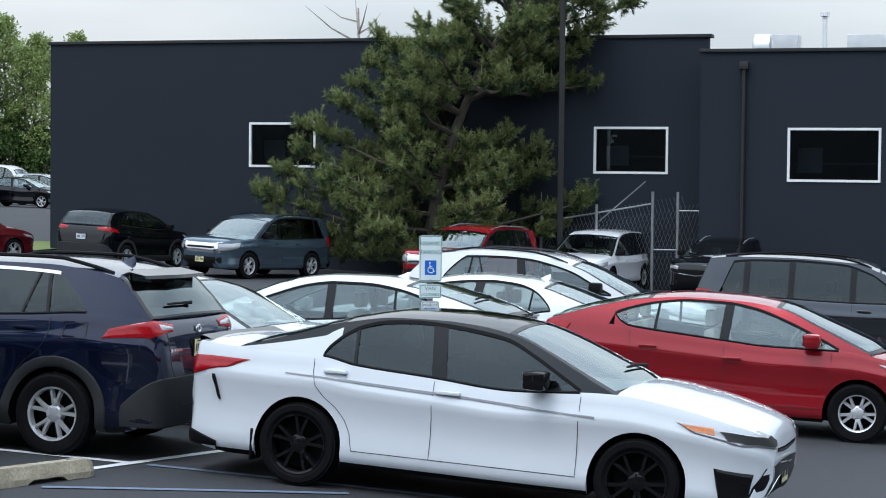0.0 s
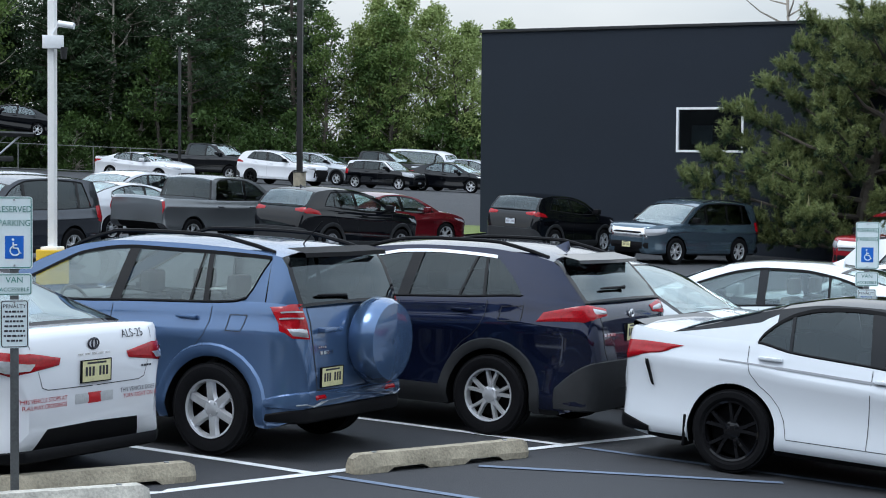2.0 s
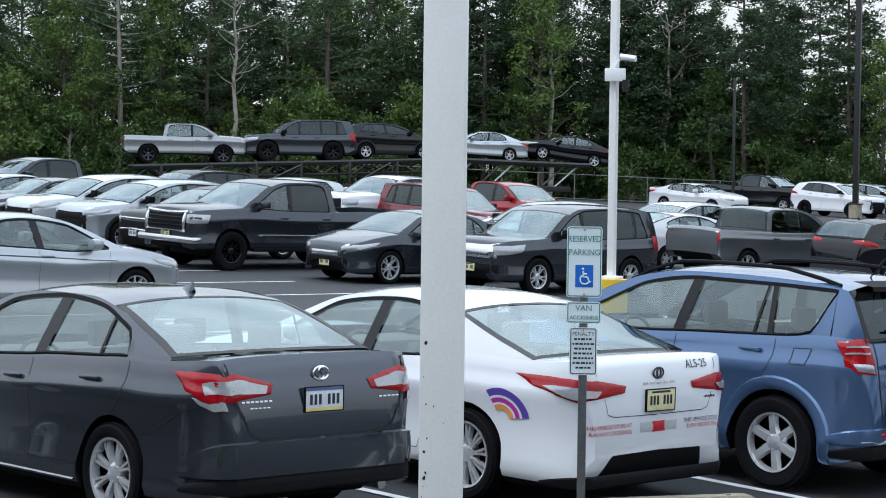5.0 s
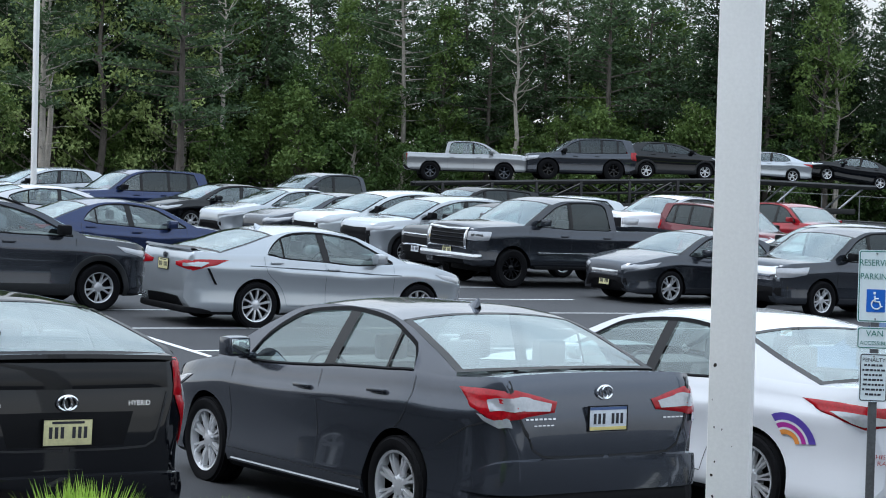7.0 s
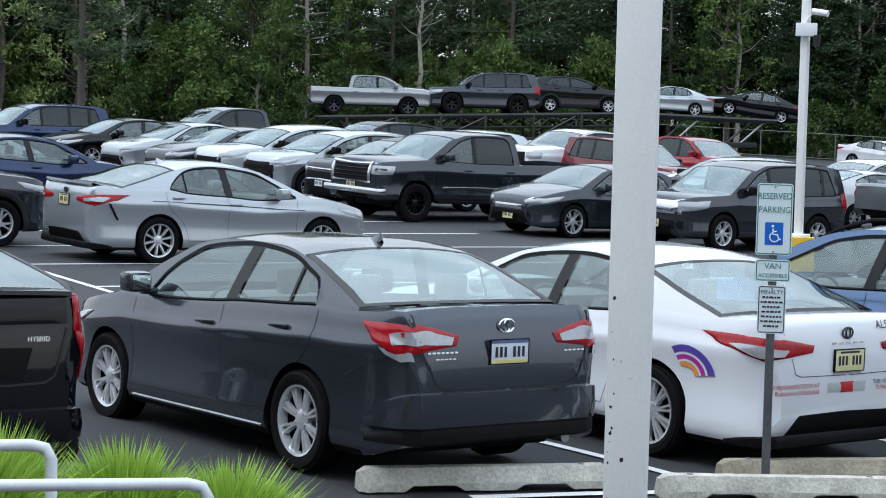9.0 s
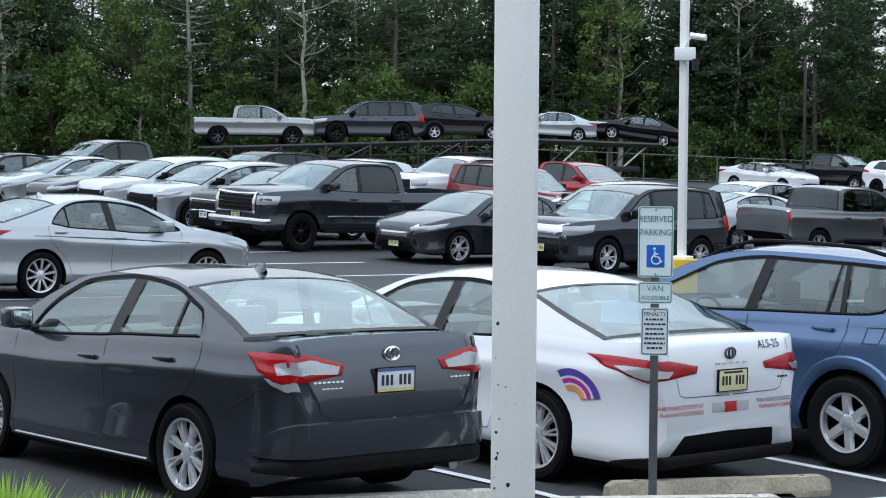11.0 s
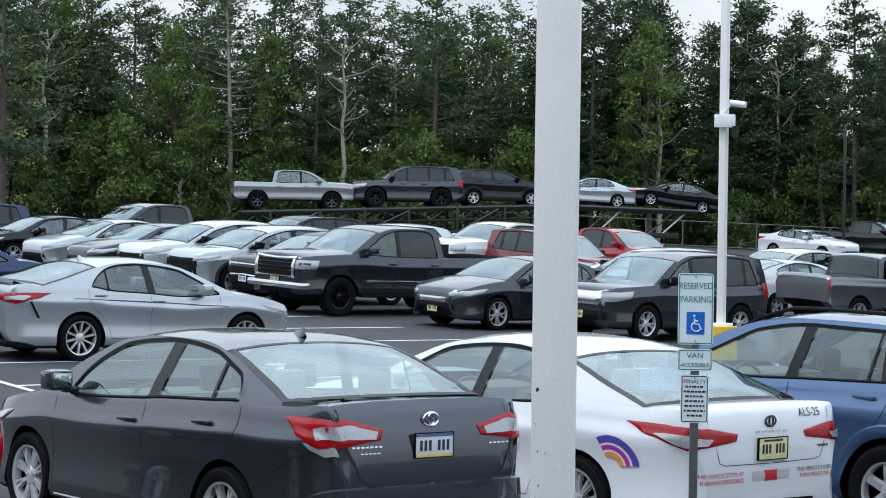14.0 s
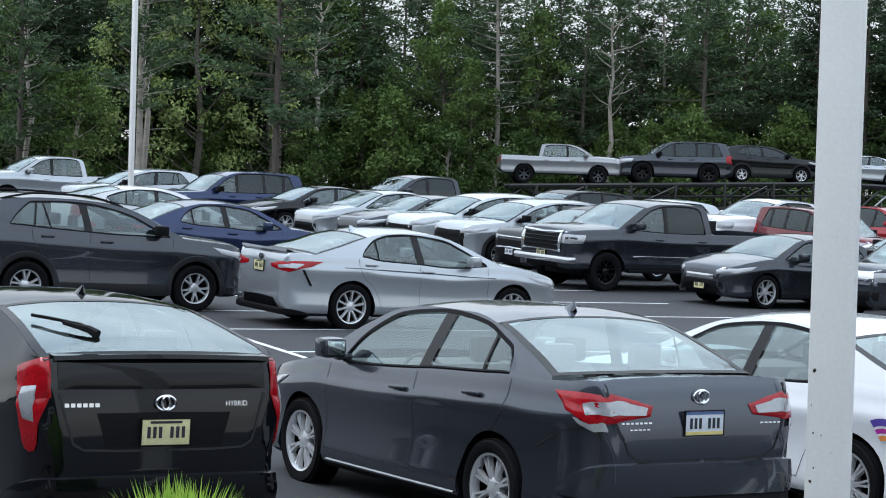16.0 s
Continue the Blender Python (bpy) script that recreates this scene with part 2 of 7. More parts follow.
def rim_mesh(radius, width, spokes, twin, material):
    key = (round(radius, 3), spokes, twin, material.name)
    if key in RIMS:
        return RIMS[key]
    bm = bmesh.new()
    h = width / 2
    lathe(bm, [(radius * 0.97, -h * 0.6), (radius * 0.86, -h * 0.2), (0.05, -h * 0.2)], 28, mat=1)
    lathe(bm, [(radius * 0.9, h * 0.35), (radius * 0.93, h * 0.86), (radius, h * 0.92), (radius * 1.0, h * 0.6)], 36)
    lathe(bm, [(0.0001, h * 0.72), (0.05, h * 0.72), (0.075, h * 0.6), (0.085, h * 0.1)], 16)
    for k in range(spokes):
        for s in ((-1, 1) if twin else (0,)):
            a = 2 * math.pi * k / spokes
            spread = (0.24 if spokes < 7 else 0.11) if twin else 0
            wa, wb2 = ((0.018, 0.015) if spokes < 7 else (0.012, 0.011)) if twin else ((0.040, 0.034) if spokes < 9 else (0.016, 0.018))
            rows = []
            for r, hw, y in ((0.05, wa, h * 0.62), (radius * 0.5, wa * 0.85, h * 0.74), (radius * 0.93, wb2, h * 0.74)):
                aa = a + s * spread * (0.35 + 0.65 * r / radius)
                c, d = math.cos(aa), math.sin(aa)
                rows.append([(r * c - q * d, yy, r * d + q * c) for q, yy in ((-hw * 1.25, y - 0.035), (-hw * 0.8, y), (hw * 0.8, y), (hw * 1.25, y - 0.035))])
            grid(bm, rows, closed=True)
    for k in range(5):
        a = 2 * math.pi * (k + 0.5) / 5
        bmesh.ops.create_cone(bm, cap_ends=True, segments=6, radius1=0.011, radius2=0.009, depth=0.02, matrix=Matrix.Translation((0.055 * math.cos(a), h * 0.66, 0.055 * math.sin(a))) @ Matrix.Rotation(radians(90), 4, "X"))
    bmesh.ops.recalc_face_normals(bm, faces=bm.faces)
    me = bpy.data.meshes.new("rim")
    bm.to_mesh(me), bm.free()
    me.materials.append(material), me.materials.append(BLACK)
    me.shade_smooth(), me.set_sharp_from_angle(angle=radians(35))
    RIMS[key] = me
    return me


def tyre_mesh(radius, rim, width):
    key = ("tyre", round(radius, 3), round(rim, 3), width)
    if key in RIMS:
        return RIMS[key]
    bm = bmesh.new()
    h, t = width / 2, radius - rim
    prof = [(rim * 0.98, -h * 0.8), (rim + t * 0.3, -h), (radius - t * 0.25, -h), (radius - 0.012, -h * 0.85)]
    for k in range(4):
        y = -h * 0.7 + 1.4 * h * k / 3
        prof += [(radius, y - h * 0.17), (radius, y + h * 0.17)] + ([(radius - 0.009, y + h * 0.19), (radius - 0.009, y + h * 0.27)] if k < 3 else [])
    prof += [(radius - 0.012, h * 0.85), (radius - t * 0.25, h), (rim + t * 0.3, h), (rim * 0.98, h * 0.8)]
    lathe(bm, prof, 40)
    bmesh.ops.recalc_face_normals(bm, faces=bm.faces)
    me = bpy.data.meshes.new("wheel")
    bm.to_mesh(me), bm.free()
    me.materials.append(RUBBER)
    me.shade_smooth(), me.set_sharp_from_angle(angle=radians(35))
    RIMS[key] = me
    return me


PLAN = [(-1.0, 0.74), (-0.97, 0.87), (-0.9, 0.945), (-0.75, 0.975), (-0.4, 1.0), (0.4, 1.0), (0.7, 0.985), (0.86, 0.93), (0.95, 0.80), (1.0, 0.60)]
SIDE = [(0.0, 0.93), (0.05, 0.974), (0.12, 0.999), (0.22, 0.988), (0.34, 0.970), (0.46, 0.966), (0.58, 0.974), (0.68, 0.989), (0.745, 1.0), (0.785, 0.992), (0.83, 0.972), (0.9, 0.955), (0.96, 0.942), (1.0, 0.925)]


class Vehicle:
    """Builds one car out of its outlines. x points to its nose, y to its left, from the ground between its axles."""

    def __init__(self, spec, colour, at, label, category="car", name="car", rims=(5, True, None), roof=None, near=False, glassy=None, seats=None, group="", tall=1.0):
        self.s, self.near, self.colour = spec, near, colour
        self.root = thing(name, at, label, category, group)
        s = spec
        self.nose, self.tail, self.hw, self.zb = s["nose"], s["tail"], s["hw"], s["zb"]
        self.top, self.roofline = curve(s["top"]), curve(s["roof"])
        half, mid = (self.nose - self.tail) / 2, (self.nose + self.tail) / 2
        self.plan = curve([(mid + half * a, self.hw * b) for a, b in s.get("plan", PLAN)])
        self.sidef = curve(SIDE)
        self.under = curve(s["under"])
        self.cowl, self.back = max(p[0] for p in s["roof"]), min(p[0] for p in s["roof"])
        self.axles = (s["wb"] / 2, -s["wb"] / 2)
        g = glassy or (CLEAR, TINT, TINT)
        self.lower()
        self.house(roof or colour, g)
        self.tree = BVHTree.FromPolygons(self.vs, self.fs)
        self.wheels(rims)
        self.cabin(seats or SEAT)
        self.fittings()

    # -- the lower body
    def low(self, x):
        z = max(self.zb, self.under(x))
        for a in self.axles:
            d = abs(x - a)
            if d < self.s["arch"]:
                z = max(z, self.s["r"] + math.sqrt(self.s["arch"] ** 2 - d * d))
        return z

    def section(self, x, raised=None):
        zl = self.low(x) if raised is None else raised
        zt, w = self.top(x), self.plan(x)
        z0 = max(self.zb, self.under(x))
        pts = [(0, zl + 0.02), (w * 0.70, zl + 0.01)]
        for k, q in enumerate((0, 0.05, 0.12, 0.22, 0.34, 0.46, 0.58, 0.68, 0.745, 0.785, 0.83, 0.9, 0.96, 1.0)):
            z = max(zl + k * 0.0004, self.zb + q * (zt - self.zb))
            pts.append((w * self.sidef((z - self.zb) / max(0.05, zt - self.zb)), z))
        cabin = self.back + 0.02 < x < self.cowl - 0.02
        bed = self.s.get("bed")
        if cabin:
            pts += [(w * 0.86, zt - 0.02), (w * 0.84, 0.5 if zl < 0.6 else zl + 0.06), (0, 0.5 if zl < 0.6 else zl + 0.06)]
        elif bed and bed[0] < x < bed[1]:
            pts += [(w * 0.84, zt), (w * 0.82, 0.85), (0, 0.85)]
        else:
            c = self.s.get("crown", 0.045) * (1 if x > 0 else 0.5)
            pts += [(w * 0.80, zt + c * 0.45), (w * 0.45, zt + c * 0.9), (0, zt + c)]
        return pts, zl

    def lower(self):
        bm = bmesh.new()
        xs = {self.tail + (self.nose - self.tail) * k / 46 for k in range(47)}
        xs |= {self.tail + d for d in (0.015, 0.04, 0.07)} | {self.nose - d for d in (0.015, 0.04, 0.07)}
        xs |= {self.cowl - 0.03, self.cowl - 0.01, self.back + 0.01, self.back + 0.03}
        bed = self.s.get("bed")
        if bed:
            xs |= {bed[0] - 0.005, bed[0] + 0.005, bed[1] - 0.005, bed[1] + 0.005}
        R = self.s["arch"]
        for a in self.axles:
            xs = {x for x in xs if not abs(x - a) < R + 0.01}
            xs |= {a + R * math.cos(math.pi * k / 18) for k in range(1, 18)}
        xs = [(x, None) for x in xs]
        for a in self.axles:
            for e in (-1, 1):
                xs += [(a + e * R * 1.0005, None), (a + e * R * 0.9999, self.s["r"] + 0.01)]
        xs.sort(key=lambda q: q[0])
        rows = []
        for x, raised in xs:
            pts, _ = self.section(x, raised)
            # the end faces bow outwards in plan
            rows.append([(x, y, z) for y, z in pts] + [(x, -y, z) for y, z in pts[-2:0:-1]])
        vs = grid(bm, rows, closed=True)
        bm.faces.new(vs[0]), bm.faces.new(vs[-1])
        for f in bm.faces:
            c = f.calc_center_median()
            if self.back < c.x < self.cowl and abs(c.y) < self.plan(c.x) * 0.9 and c.z < self.top(c.x) - 0.005:
                f.material_index = 1
            if c.z < self.zb + 0.03 or (abs(c.y) < self.plan(c.x) * 0.75 and c.z < self.low(c.x) + 0.05):
                f.material_index = 1
        bmesh.ops.triangulate(bm, faces=[f for f in bm.faces if len(f.verts) > 4])
        bm.verts.index_update()
        self.vs = [v.co.copy() for v in bm.verts]
        self.fs = [[v.index for v in f.verts] for f in bm.faces if f.material_index == 0]
        self.body = part("body", bm, (self.colour, BLACK), self.root)

    # -- the part above the belt
    def side_y(self, x, z):
        w0 = self.plan(x) * 0.925
        h = max(0.0, z - self.top(x))
        return w0 - self.s["lean"] * h - 0.10 * h * h

    def house(self, roofmat, g):
        s = self.s
        P, aw, cw = self.roofline, s["apillar"], s["cpillar"]
        tip = s["top_rail"]

        line = curve(s["glass"]) if s.get("glass") else None
        rise = curve(s["sill"]) if s.get("sill") else None

        def Q(x):
            if line:
                return min(line(x), P(x) - 0.014)
            return min(P(min(x + aw, self.cowl)), P(max(x - cw, self.back))) - tip

        base = lambda x: self.top(x) - 0.005
        sill = lambda x: max(base(x), rise(x)) if rise else base(x)
        n = 48
        xs = [self.back + (self.cowl - self.back) * k / n for k in range(n + 1)]
        if line:
            x0, x1 = s["glass"][0][0], s["glass"][-1][0]
            xs = sorted(set(xs) | {p[0] for p in s["glass"]} | {p[0] for p in s.get("sill") or ()})
        else:
            gl = [x for x in xs if Q(x) > self.top(x) + 0.03]
            x0, x1 = gl[0], gl[-1]
        # each post: its front edge at the sill and at the roof, and its width
        posts = [p if isinstance(p, tuple) else (p, p, s["postw"]) for p in s["posts"]]
        posts = [p for p in posts if x0 < p[0] - p[2] and p[0] < x1]
        for sgn in (1, -1):
            bm = bmesh.new()
            rows = []
            for x in xs:
                zq, zp = max(Q(x), base(x)) if x0 <= x <= x1 else base(x), max(P(x), base(x))
                rows.append([(x, sgn * self.side_y(x, zq + (zp - zq) * k / 3), zq + (zp - zq) * k / 3) for k in range(4)])
            grid(bm, rows)
            bm.faces.index_update()
            for f in bm.faces:
                if f.calc_center_median().x < x0 + 0.12 and f.index % 3 < 2:
                    f.material_index = 1
            if rise:
                low = [x for x in xs if x0 <= x <= x1 and sill(x) > base(x) + 0.003]
                if len(low) > 1:
                    made = grid(bm, [[(x, sgn * self.side_y(x, z), z) for z in (base(x), (base(x) + sill(x)) / 2, sill(x))] for x in low])
                    for f in {f for row in made for v in row for f in v.link_faces}:
                        f.material_index = 1
            # inner return, which gives the frame its depth
            rows = []
            for x in xs:
                if x0 <= x <= x1:
                    zq = Q(x)
                    rows.append([(x, sgn * self.side_y(x, zq), zq), (x, sgn * (self.side_y(x, zq) - 0.03), zq)])
            grid(bm, rows)
            self.note(bm)
            part("window_frame", bm, (roofmat, self.colour), self.root, outward=True)
            ends = [(x0, x0)] + [c for p in posts[::-1] for c in ((p[0] - p[2], p[1] - p[2]), (p[0], p[1]))] + [(x1, x1)]
            for (a, a2), (b, b2) in zip(ends[::2], ends[1::2]):
                bm = bmesh.new()
                cols = [(a + (b - a) * i / 12, a2 + (b2 - a2) * i / 12) for i in range(13)]
                rows = []
                for xa, xb in cols:
                    za, zb = sill(xa), Q(xb)
                    rows.append([(x, sgn * (self.side_y(x, z) - 0.008), z) for x, z in ((xa + (xb - xa) * j / 3, za + (zb - za) * j / 3) for j in range(4))])
                grid(bm, rows)
                part("side_window", bm, g[1] if not posts or a > posts[0][0] - 0.01 else g[2], self.root, outward=True)
            for pb, pt, pw in posts:
                bm = bmesh.new()
                rows = []
                for e in (-pw, 0):
                    xa, xb = pb + e, pt + e
                    za, zb = sill(xa), Q(xb) + 0.004
                    rows.append([(x, sgn * (self.side_y(x, z) + 0.002), z) for x, z in ((xa + (xb - xa) * j / 4, za + (zb - za) * j / 4) for j in range(5))])
                grid(bm, rows)
                part("door_post", bm, GLOSSBLACK, self.root)
            # trim line along the belt
            bm = bmesh.new()
            grid(bm, [[(x, sgn * (self.side_y(x, sill(x)) + 0.006), sill(x) - 0.008), (x, sgn * (self.side_y(x, sill(x)) + 0.012), sill(x) + 0.004), (x, sgn * (self.side_y(x, sill(x)) + 0.002), sill(x) + 0.014)] for x in xs if x0 <= x <= x1])
            part("belt_trim", bm, s.get("trim", BLACK), self.root)
            bm = bmesh.new()
            grid(bm, [[(x, sgn * (self.side_y(x, Q(x) + d) + 0.004), Q(x) + d) for d in (-0.012, 0.016)] for x in xs if max(x0, s.get("chrome_line", x0)) <= x <= x1])
            part("window_trim", bm, CHROME if s.get("chrome_line") else BLACK, self.root)
        rf, rb = s["roof_front"], s["roof_back"]

        def cross(x, z):
            y = self.side_y(x, z)
            bow = s.get("bow", 0.10)
            out = []
            for k in range(13):
                u = -1 + 2 * k / 12
                bulge = 1 - abs(u) ** 2.4
                fwd = bow * bulge * max(0.0, min(1.0, (x - rf) / (self.cowl - rf))) - 0.5 * bow * bulge * max(0.0, min(1.0, (rb - x) / max(0.05, rb - self.back)))
                out.append((x + fwd, y * u, z + s.get("dome", 0.05) * bulge * (1 if self.back + 0.1 < x < self.cowl - 0.1 else 0.3)))
            return out

        def sheet(a, b, n, lift=0.0):
            bm = bmesh.new()
            grid(bm, [cross(x, max(P(x), base(x)) + lift) for x in [a + (b - a) * k / n for k in range(n + 1)]])
            return bm

        bm = sheet(rb, rf, 16)
        self.note(bm)
        part("roof", bm, roofmat, self.root)
        bm = sheet(rf, self.cowl, 8)
        self.note(bm)
        front = part("windshield", bm, SCREEN, self.root, outward=True)
        bm = sheet(self.back, rb, 8)
        self.note(bm)
        pane = part("rear_window", bm, SCREEN if g[0] is CLEAR else g[0], self.root, outward=True)
        # the dark border round the two screens
        for a, b, owner in ((rf, self.cowl, front), (self.back, rb, pane)):
            bm = bmesh.new()
            cols = [a + (b - a) * k / 8 for k in range(9)]
            lines = [[Vector(q) + Vector((0, 0, 0.003)) for q in cross(x, max(P(x), base(x)))] for x in cols]
            for e, f in ((0, 1), (12, 11)):
                grid(bm, [[l[e], l[e].lerp(l[f], 0.45)] for l in lines])
            for e, f in ((0, 1), (8, 7)):
                grid(bm, [[p, p.lerp(q, 0.35)] for p, q in zip(lines[e], lines[f])])
            part("dark_border", bm, GLOSSBLACK, owner)

    def note(self, bm):
        k = len(self.vs)
        bm.verts.index_update()
        self.vs += [v.co.copy() for v in bm.verts]
        self.fs += [[v.index + k for v in f.verts] for f in bm.faces]

    def wheels(self, rims):
        s = self.s
        n, twin, mat = rims
        mat = mat or ALLOY
        tw, rr = s.get("tw", 0.22), s.get("rim", s["r"] * 0.68)
        for a in self.axles:
            for sgn in (1, -1):
                w = same("wheel", tyre_mesh(s["r"], rr, tw), self.root, pose(a, sgn * (self.hw - tw / 2 - 0.015), s["r"], 0, 0, 0 if sgn > 0 else 180))
                same("rim", rim_mesh(rr, tw, n, twin, mat), w, pose(0, 0, 0, 0, 17 * a, 0))
        bm = bmesh.new()
        for a in self.axles:
            box(bm, a - 0.42, -self.hw + 0.35, 0.16 + self.zb * 0.3, a + 0.42, self.hw - 0.35, s["r"] + s["arch"] - 0.03, 0.05)
            for sgn in (1, -1):
                R = s["arch"] - 0.012
                y0, y1 = sgn * (self.hw * 0.93), sgn * (self.hw - 0.38)
                grid(bm, [[(a + R * math.cos(math.pi * k / 14), y, s["r"] + R * math.sin(math.pi * k / 14)) for y in (y0, y1)] for k in range(15)])
        box(bm, self.tail + 0.35, -self.hw * 0.72, self.zb + 0.0, self.nose - 0.35, self.hw * 0.72, self.zb + 0.12, 0.03)
        part("underbody", bm, BLACK, self.root)
        if s.get("cladding"):
            for a in self.axles:
                for sgn in (1, -1):
                    bm = bmesh.new()
                    R, rows = s["arch"], []
                    for k in range(19):
                        t = math.pi * (k / 18 * 1.16 - 0.08)
                        ring = []
                        for rad, off in ((R - 0.01, 0.006), (R + 0.02, 0.022), (R + 0.075, 0.018), (R + 0.085, 0.0)):
                            x, z = a + rad * math.cos(t), max(self.zb, s["r"] + rad * math.sin(t))
                            ring.append((x, sgn * (self.flank(x, z) + off), z))
                        rows.append(ring)
                    grid(bm, rows)
                    part("arch_trim", bm, s["cladding"], self.root)
            for sgn in (1, -1):
                bm = bmesh.new()
                x0, x1 = self.axles[1] + s["arch"] + 0.05, self.axles[0] - s["arch"] - 0.05
                grid(bm, [[(x, sgn * (self.flank(x, z) + 0.012), z) for z in (self.zb, self.zb + 0.09, self.zb + 0.18)] for x in [x0 + (x1 - x0) * k / 10 for k in range(11)]])
                part("sill_trim", bm, s["cladding"], self.root)

    def flank(self, x, z):
        q = (z - self.zb) / max(0.05, self.top(x) - self.zb)
        return self.plan(x) * self.sidef(max(0.0, min(1.0, q)))

    def cabin(self, cloth):
        s = self.s
        xf = (self.cowl + s["roof_front"]) / 2
        bm = bmesh.new()
        zt = self.top(self.cowl - 0.3)
        box(bm, self.cowl - 0.62, -self.hw * 0.8, zt - 0.3, self.cowl - 0.05, self.hw * 0.8, zt - 0.02, 0.05)
        part("dashboard", bm, CABIN, self.root)
        seat_x = s["roof_front"] - 0.55
        for sgn in (1, -1):
            for x, z in ((seat_x, 0.0), (seat_x - 0.88, 0.02)):
                if x < self.back + 0.55:
                    continue
                bm = bmesh.new()
                hz = s["seat"] + z
                box(bm, x - 0.10, sgn * 0.36 - 0.24, hz - 0.25, x + 0.42, sgn * 0.36 + 0.24, hz - 0.08, 0.05)
                box(bm, x - 0.16, sgn * 0.36 - 0.23, hz - 0.15, x - 0.03, sgn * 0.36 + 0.23, hz + 0.46, 0.05, Matrix.Translation((x, 0, hz)) @ Matrix.Rotation(radians(-12), 4, "Y") @ Matrix.Translation((-x, 0, -hz)))
                box(bm, x - 0.25, sgn * 0.36 - 0.12, hz + 0.46, x - 0.15, sgn * 0.36 + 0.12, hz + 0.64, 0.04)
                part("seat", bm, cloth, self.root)
        bm = bmesh.new()
        c = Vector((seat_x + 0.62, 0.36, s["seat"] + 0.28))
        tube(bm, [c + Matrix.Rotation(radians(-65), 3, "Y") @ Vector((0.18 * math.cos(t), 0.18 * math.sin(t), 0)) for t in [2 * math.pi * k / 20 for k in range(21)]], 0.016, 6)
        part("steering_wheel", bm, CABIN, self.root)

    # -- fittings that lie on the skin
    def decal(self, name, top, bottom, mat, off=0.006, label="", n=8, m=3, mirror=True, parent=None, flat=False):
        """A sheet spanned between two lines of points, laid on the skin of the car."""
        for sgn in (1, -1) if mirror else (1,):
            bm, rows = bmesh.new(), []
            for k in range(m + 1):
                row = []
                for i in range(n + 1):
                    u = i / n
                    ps = []
                    for line in (top, bottom):
                        q = u * (len(line) - 1)
                        j = min(int(q), len(line) - 2)
                        ps.append(Vector(line[j]).lerp(Vector(line[j + 1]), q - j))
                    p = ps[0].lerp(ps[1], k / m)
                    p.y *= sgn
                    near, nor, _, _ = self.tree.find_nearest(p)
                    nor = nor if nor.dot(p - Vector((p.x * 0.8, 0, 0.7))) > 0 else -nor
                    edge = not flat and (i in (0, n) or k in (0, m))
                    row.append(near + nor * (off if not edge else off * 0.4))
                rows.append(row)
            grid(bm, rows)
            ob = part(name, bm, mat, parent or self.root, label)
        return ob

    def seam(self, points, width=0.005, name="door_seam"):
        for sgn in (1, -1):
            bm, rows = bmesh.new(), []
            pts = [Vector(p) for p in points]
            fine = [pts[i].lerp(pts[i + 1], k / 6) for i in range(len(pts) - 1) for k in range(6)] + [pts[-1]]
            for i, p in enumerate(fine):
                d = (fine[min(i + 1, len(fine) - 1)] - fine[max(i - 1, 0)]).normalized()
                lay = self.tree.find_nearest(Vector((p.x, sgn * p.y, p.z)))[1]
                side = Vector((d.x, sgn * d.y, d.z)).cross(lay).normalized() * width / 2
                row = []
                for e in (-1, 1):
                    q = Vector((p.x, sgn * p.y, p.z)) + side * e
                    near, nor, _, _ = self.tree.find_nearest(q)
                    nor = nor if nor.dot(q - Vector((q.x * 0.8, 0, 0.7))) > 0 else -nor
                    row.append(near + nor * 0.003)
                rows.append(row)
            grid(bm, rows)
            part(name, bm, SEAM, self.root)

    def fittings(self):
        s = self.s
        hw = self.hw
        for sgn in (1, -1):
            # mirrors
            bm = bmesh.new()
            x = self.cowl - s.get("mirror_back", 0.42)
            z = self.top(x) + 0.05
            y = self.side_y(x, z)
            box(bm, x - 0.09, sgn * (y + 0.06), z - 0.03, x + 0.09, sgn * (y + 0.25), z + 0.12, 0.04)
            box(bm, x - 0.03, sgn * (y - 0.02), z - 0.05, x + 0.05, sgn * (y + 0.1), z + 0.0, 0.015)
            mirror = part("wing_mirror", bm, s.get("mirrormat") or self.colour, self.root)
            if self.near:
                part("mirror_glass", boxed(x - 0.096, sgn * (y + 0.085), z - 0.008, x - 0.088, sgn * (y + 0.228), z + 0.098, 0.003), MIRROR, mirror, "silvered mirror glass")
            for hx in s["handles"]:
                bm = bmesh.new()
                z = self.top(hx) - s.get("handle_drop", 0.12)
                y = self.flank(hx, z)
                box(bm, hx - 0.10, sgn * (y - 0.005), z - 0.014, hx + 0.10, sgn * (y + 0.035), z + 0.016, 0.012)
                part("door_handle", bm, s.get("handlemat") or self.colour, self.root)
        # door cuts
        lo, a, b = self.zb + 0.14, self.axles[0] - s["arch"] - 0.08, self.axles[1] + s["arch"]
        for i, x in enumerate(s["doors"]):
            zt = self.top(x)
            if i == len(s["doors"]) - 1 and s.get("door_curve", True):
                self.seam([(x - 0.1, hw, zt - 0.01), (x - 0.095, hw, zt - 0.13), (x - 0.06, hw, zt - 0.25), (x + 0.02, hw, zt - 0.34), (x + 0.12, hw, zt - 0.41), (x + 0.20, hw, zt - 0.50), (x + 0.25, hw, zt - 0.60), (x + 0.28, hw, lo)])
            else:
                self.seam([(x, hw, zt - 0.01), (x, hw, lo)])
        self.seam([(s["doors"][0], hw, lo), (s["doors"][-1] + 0.28, hw, lo)])
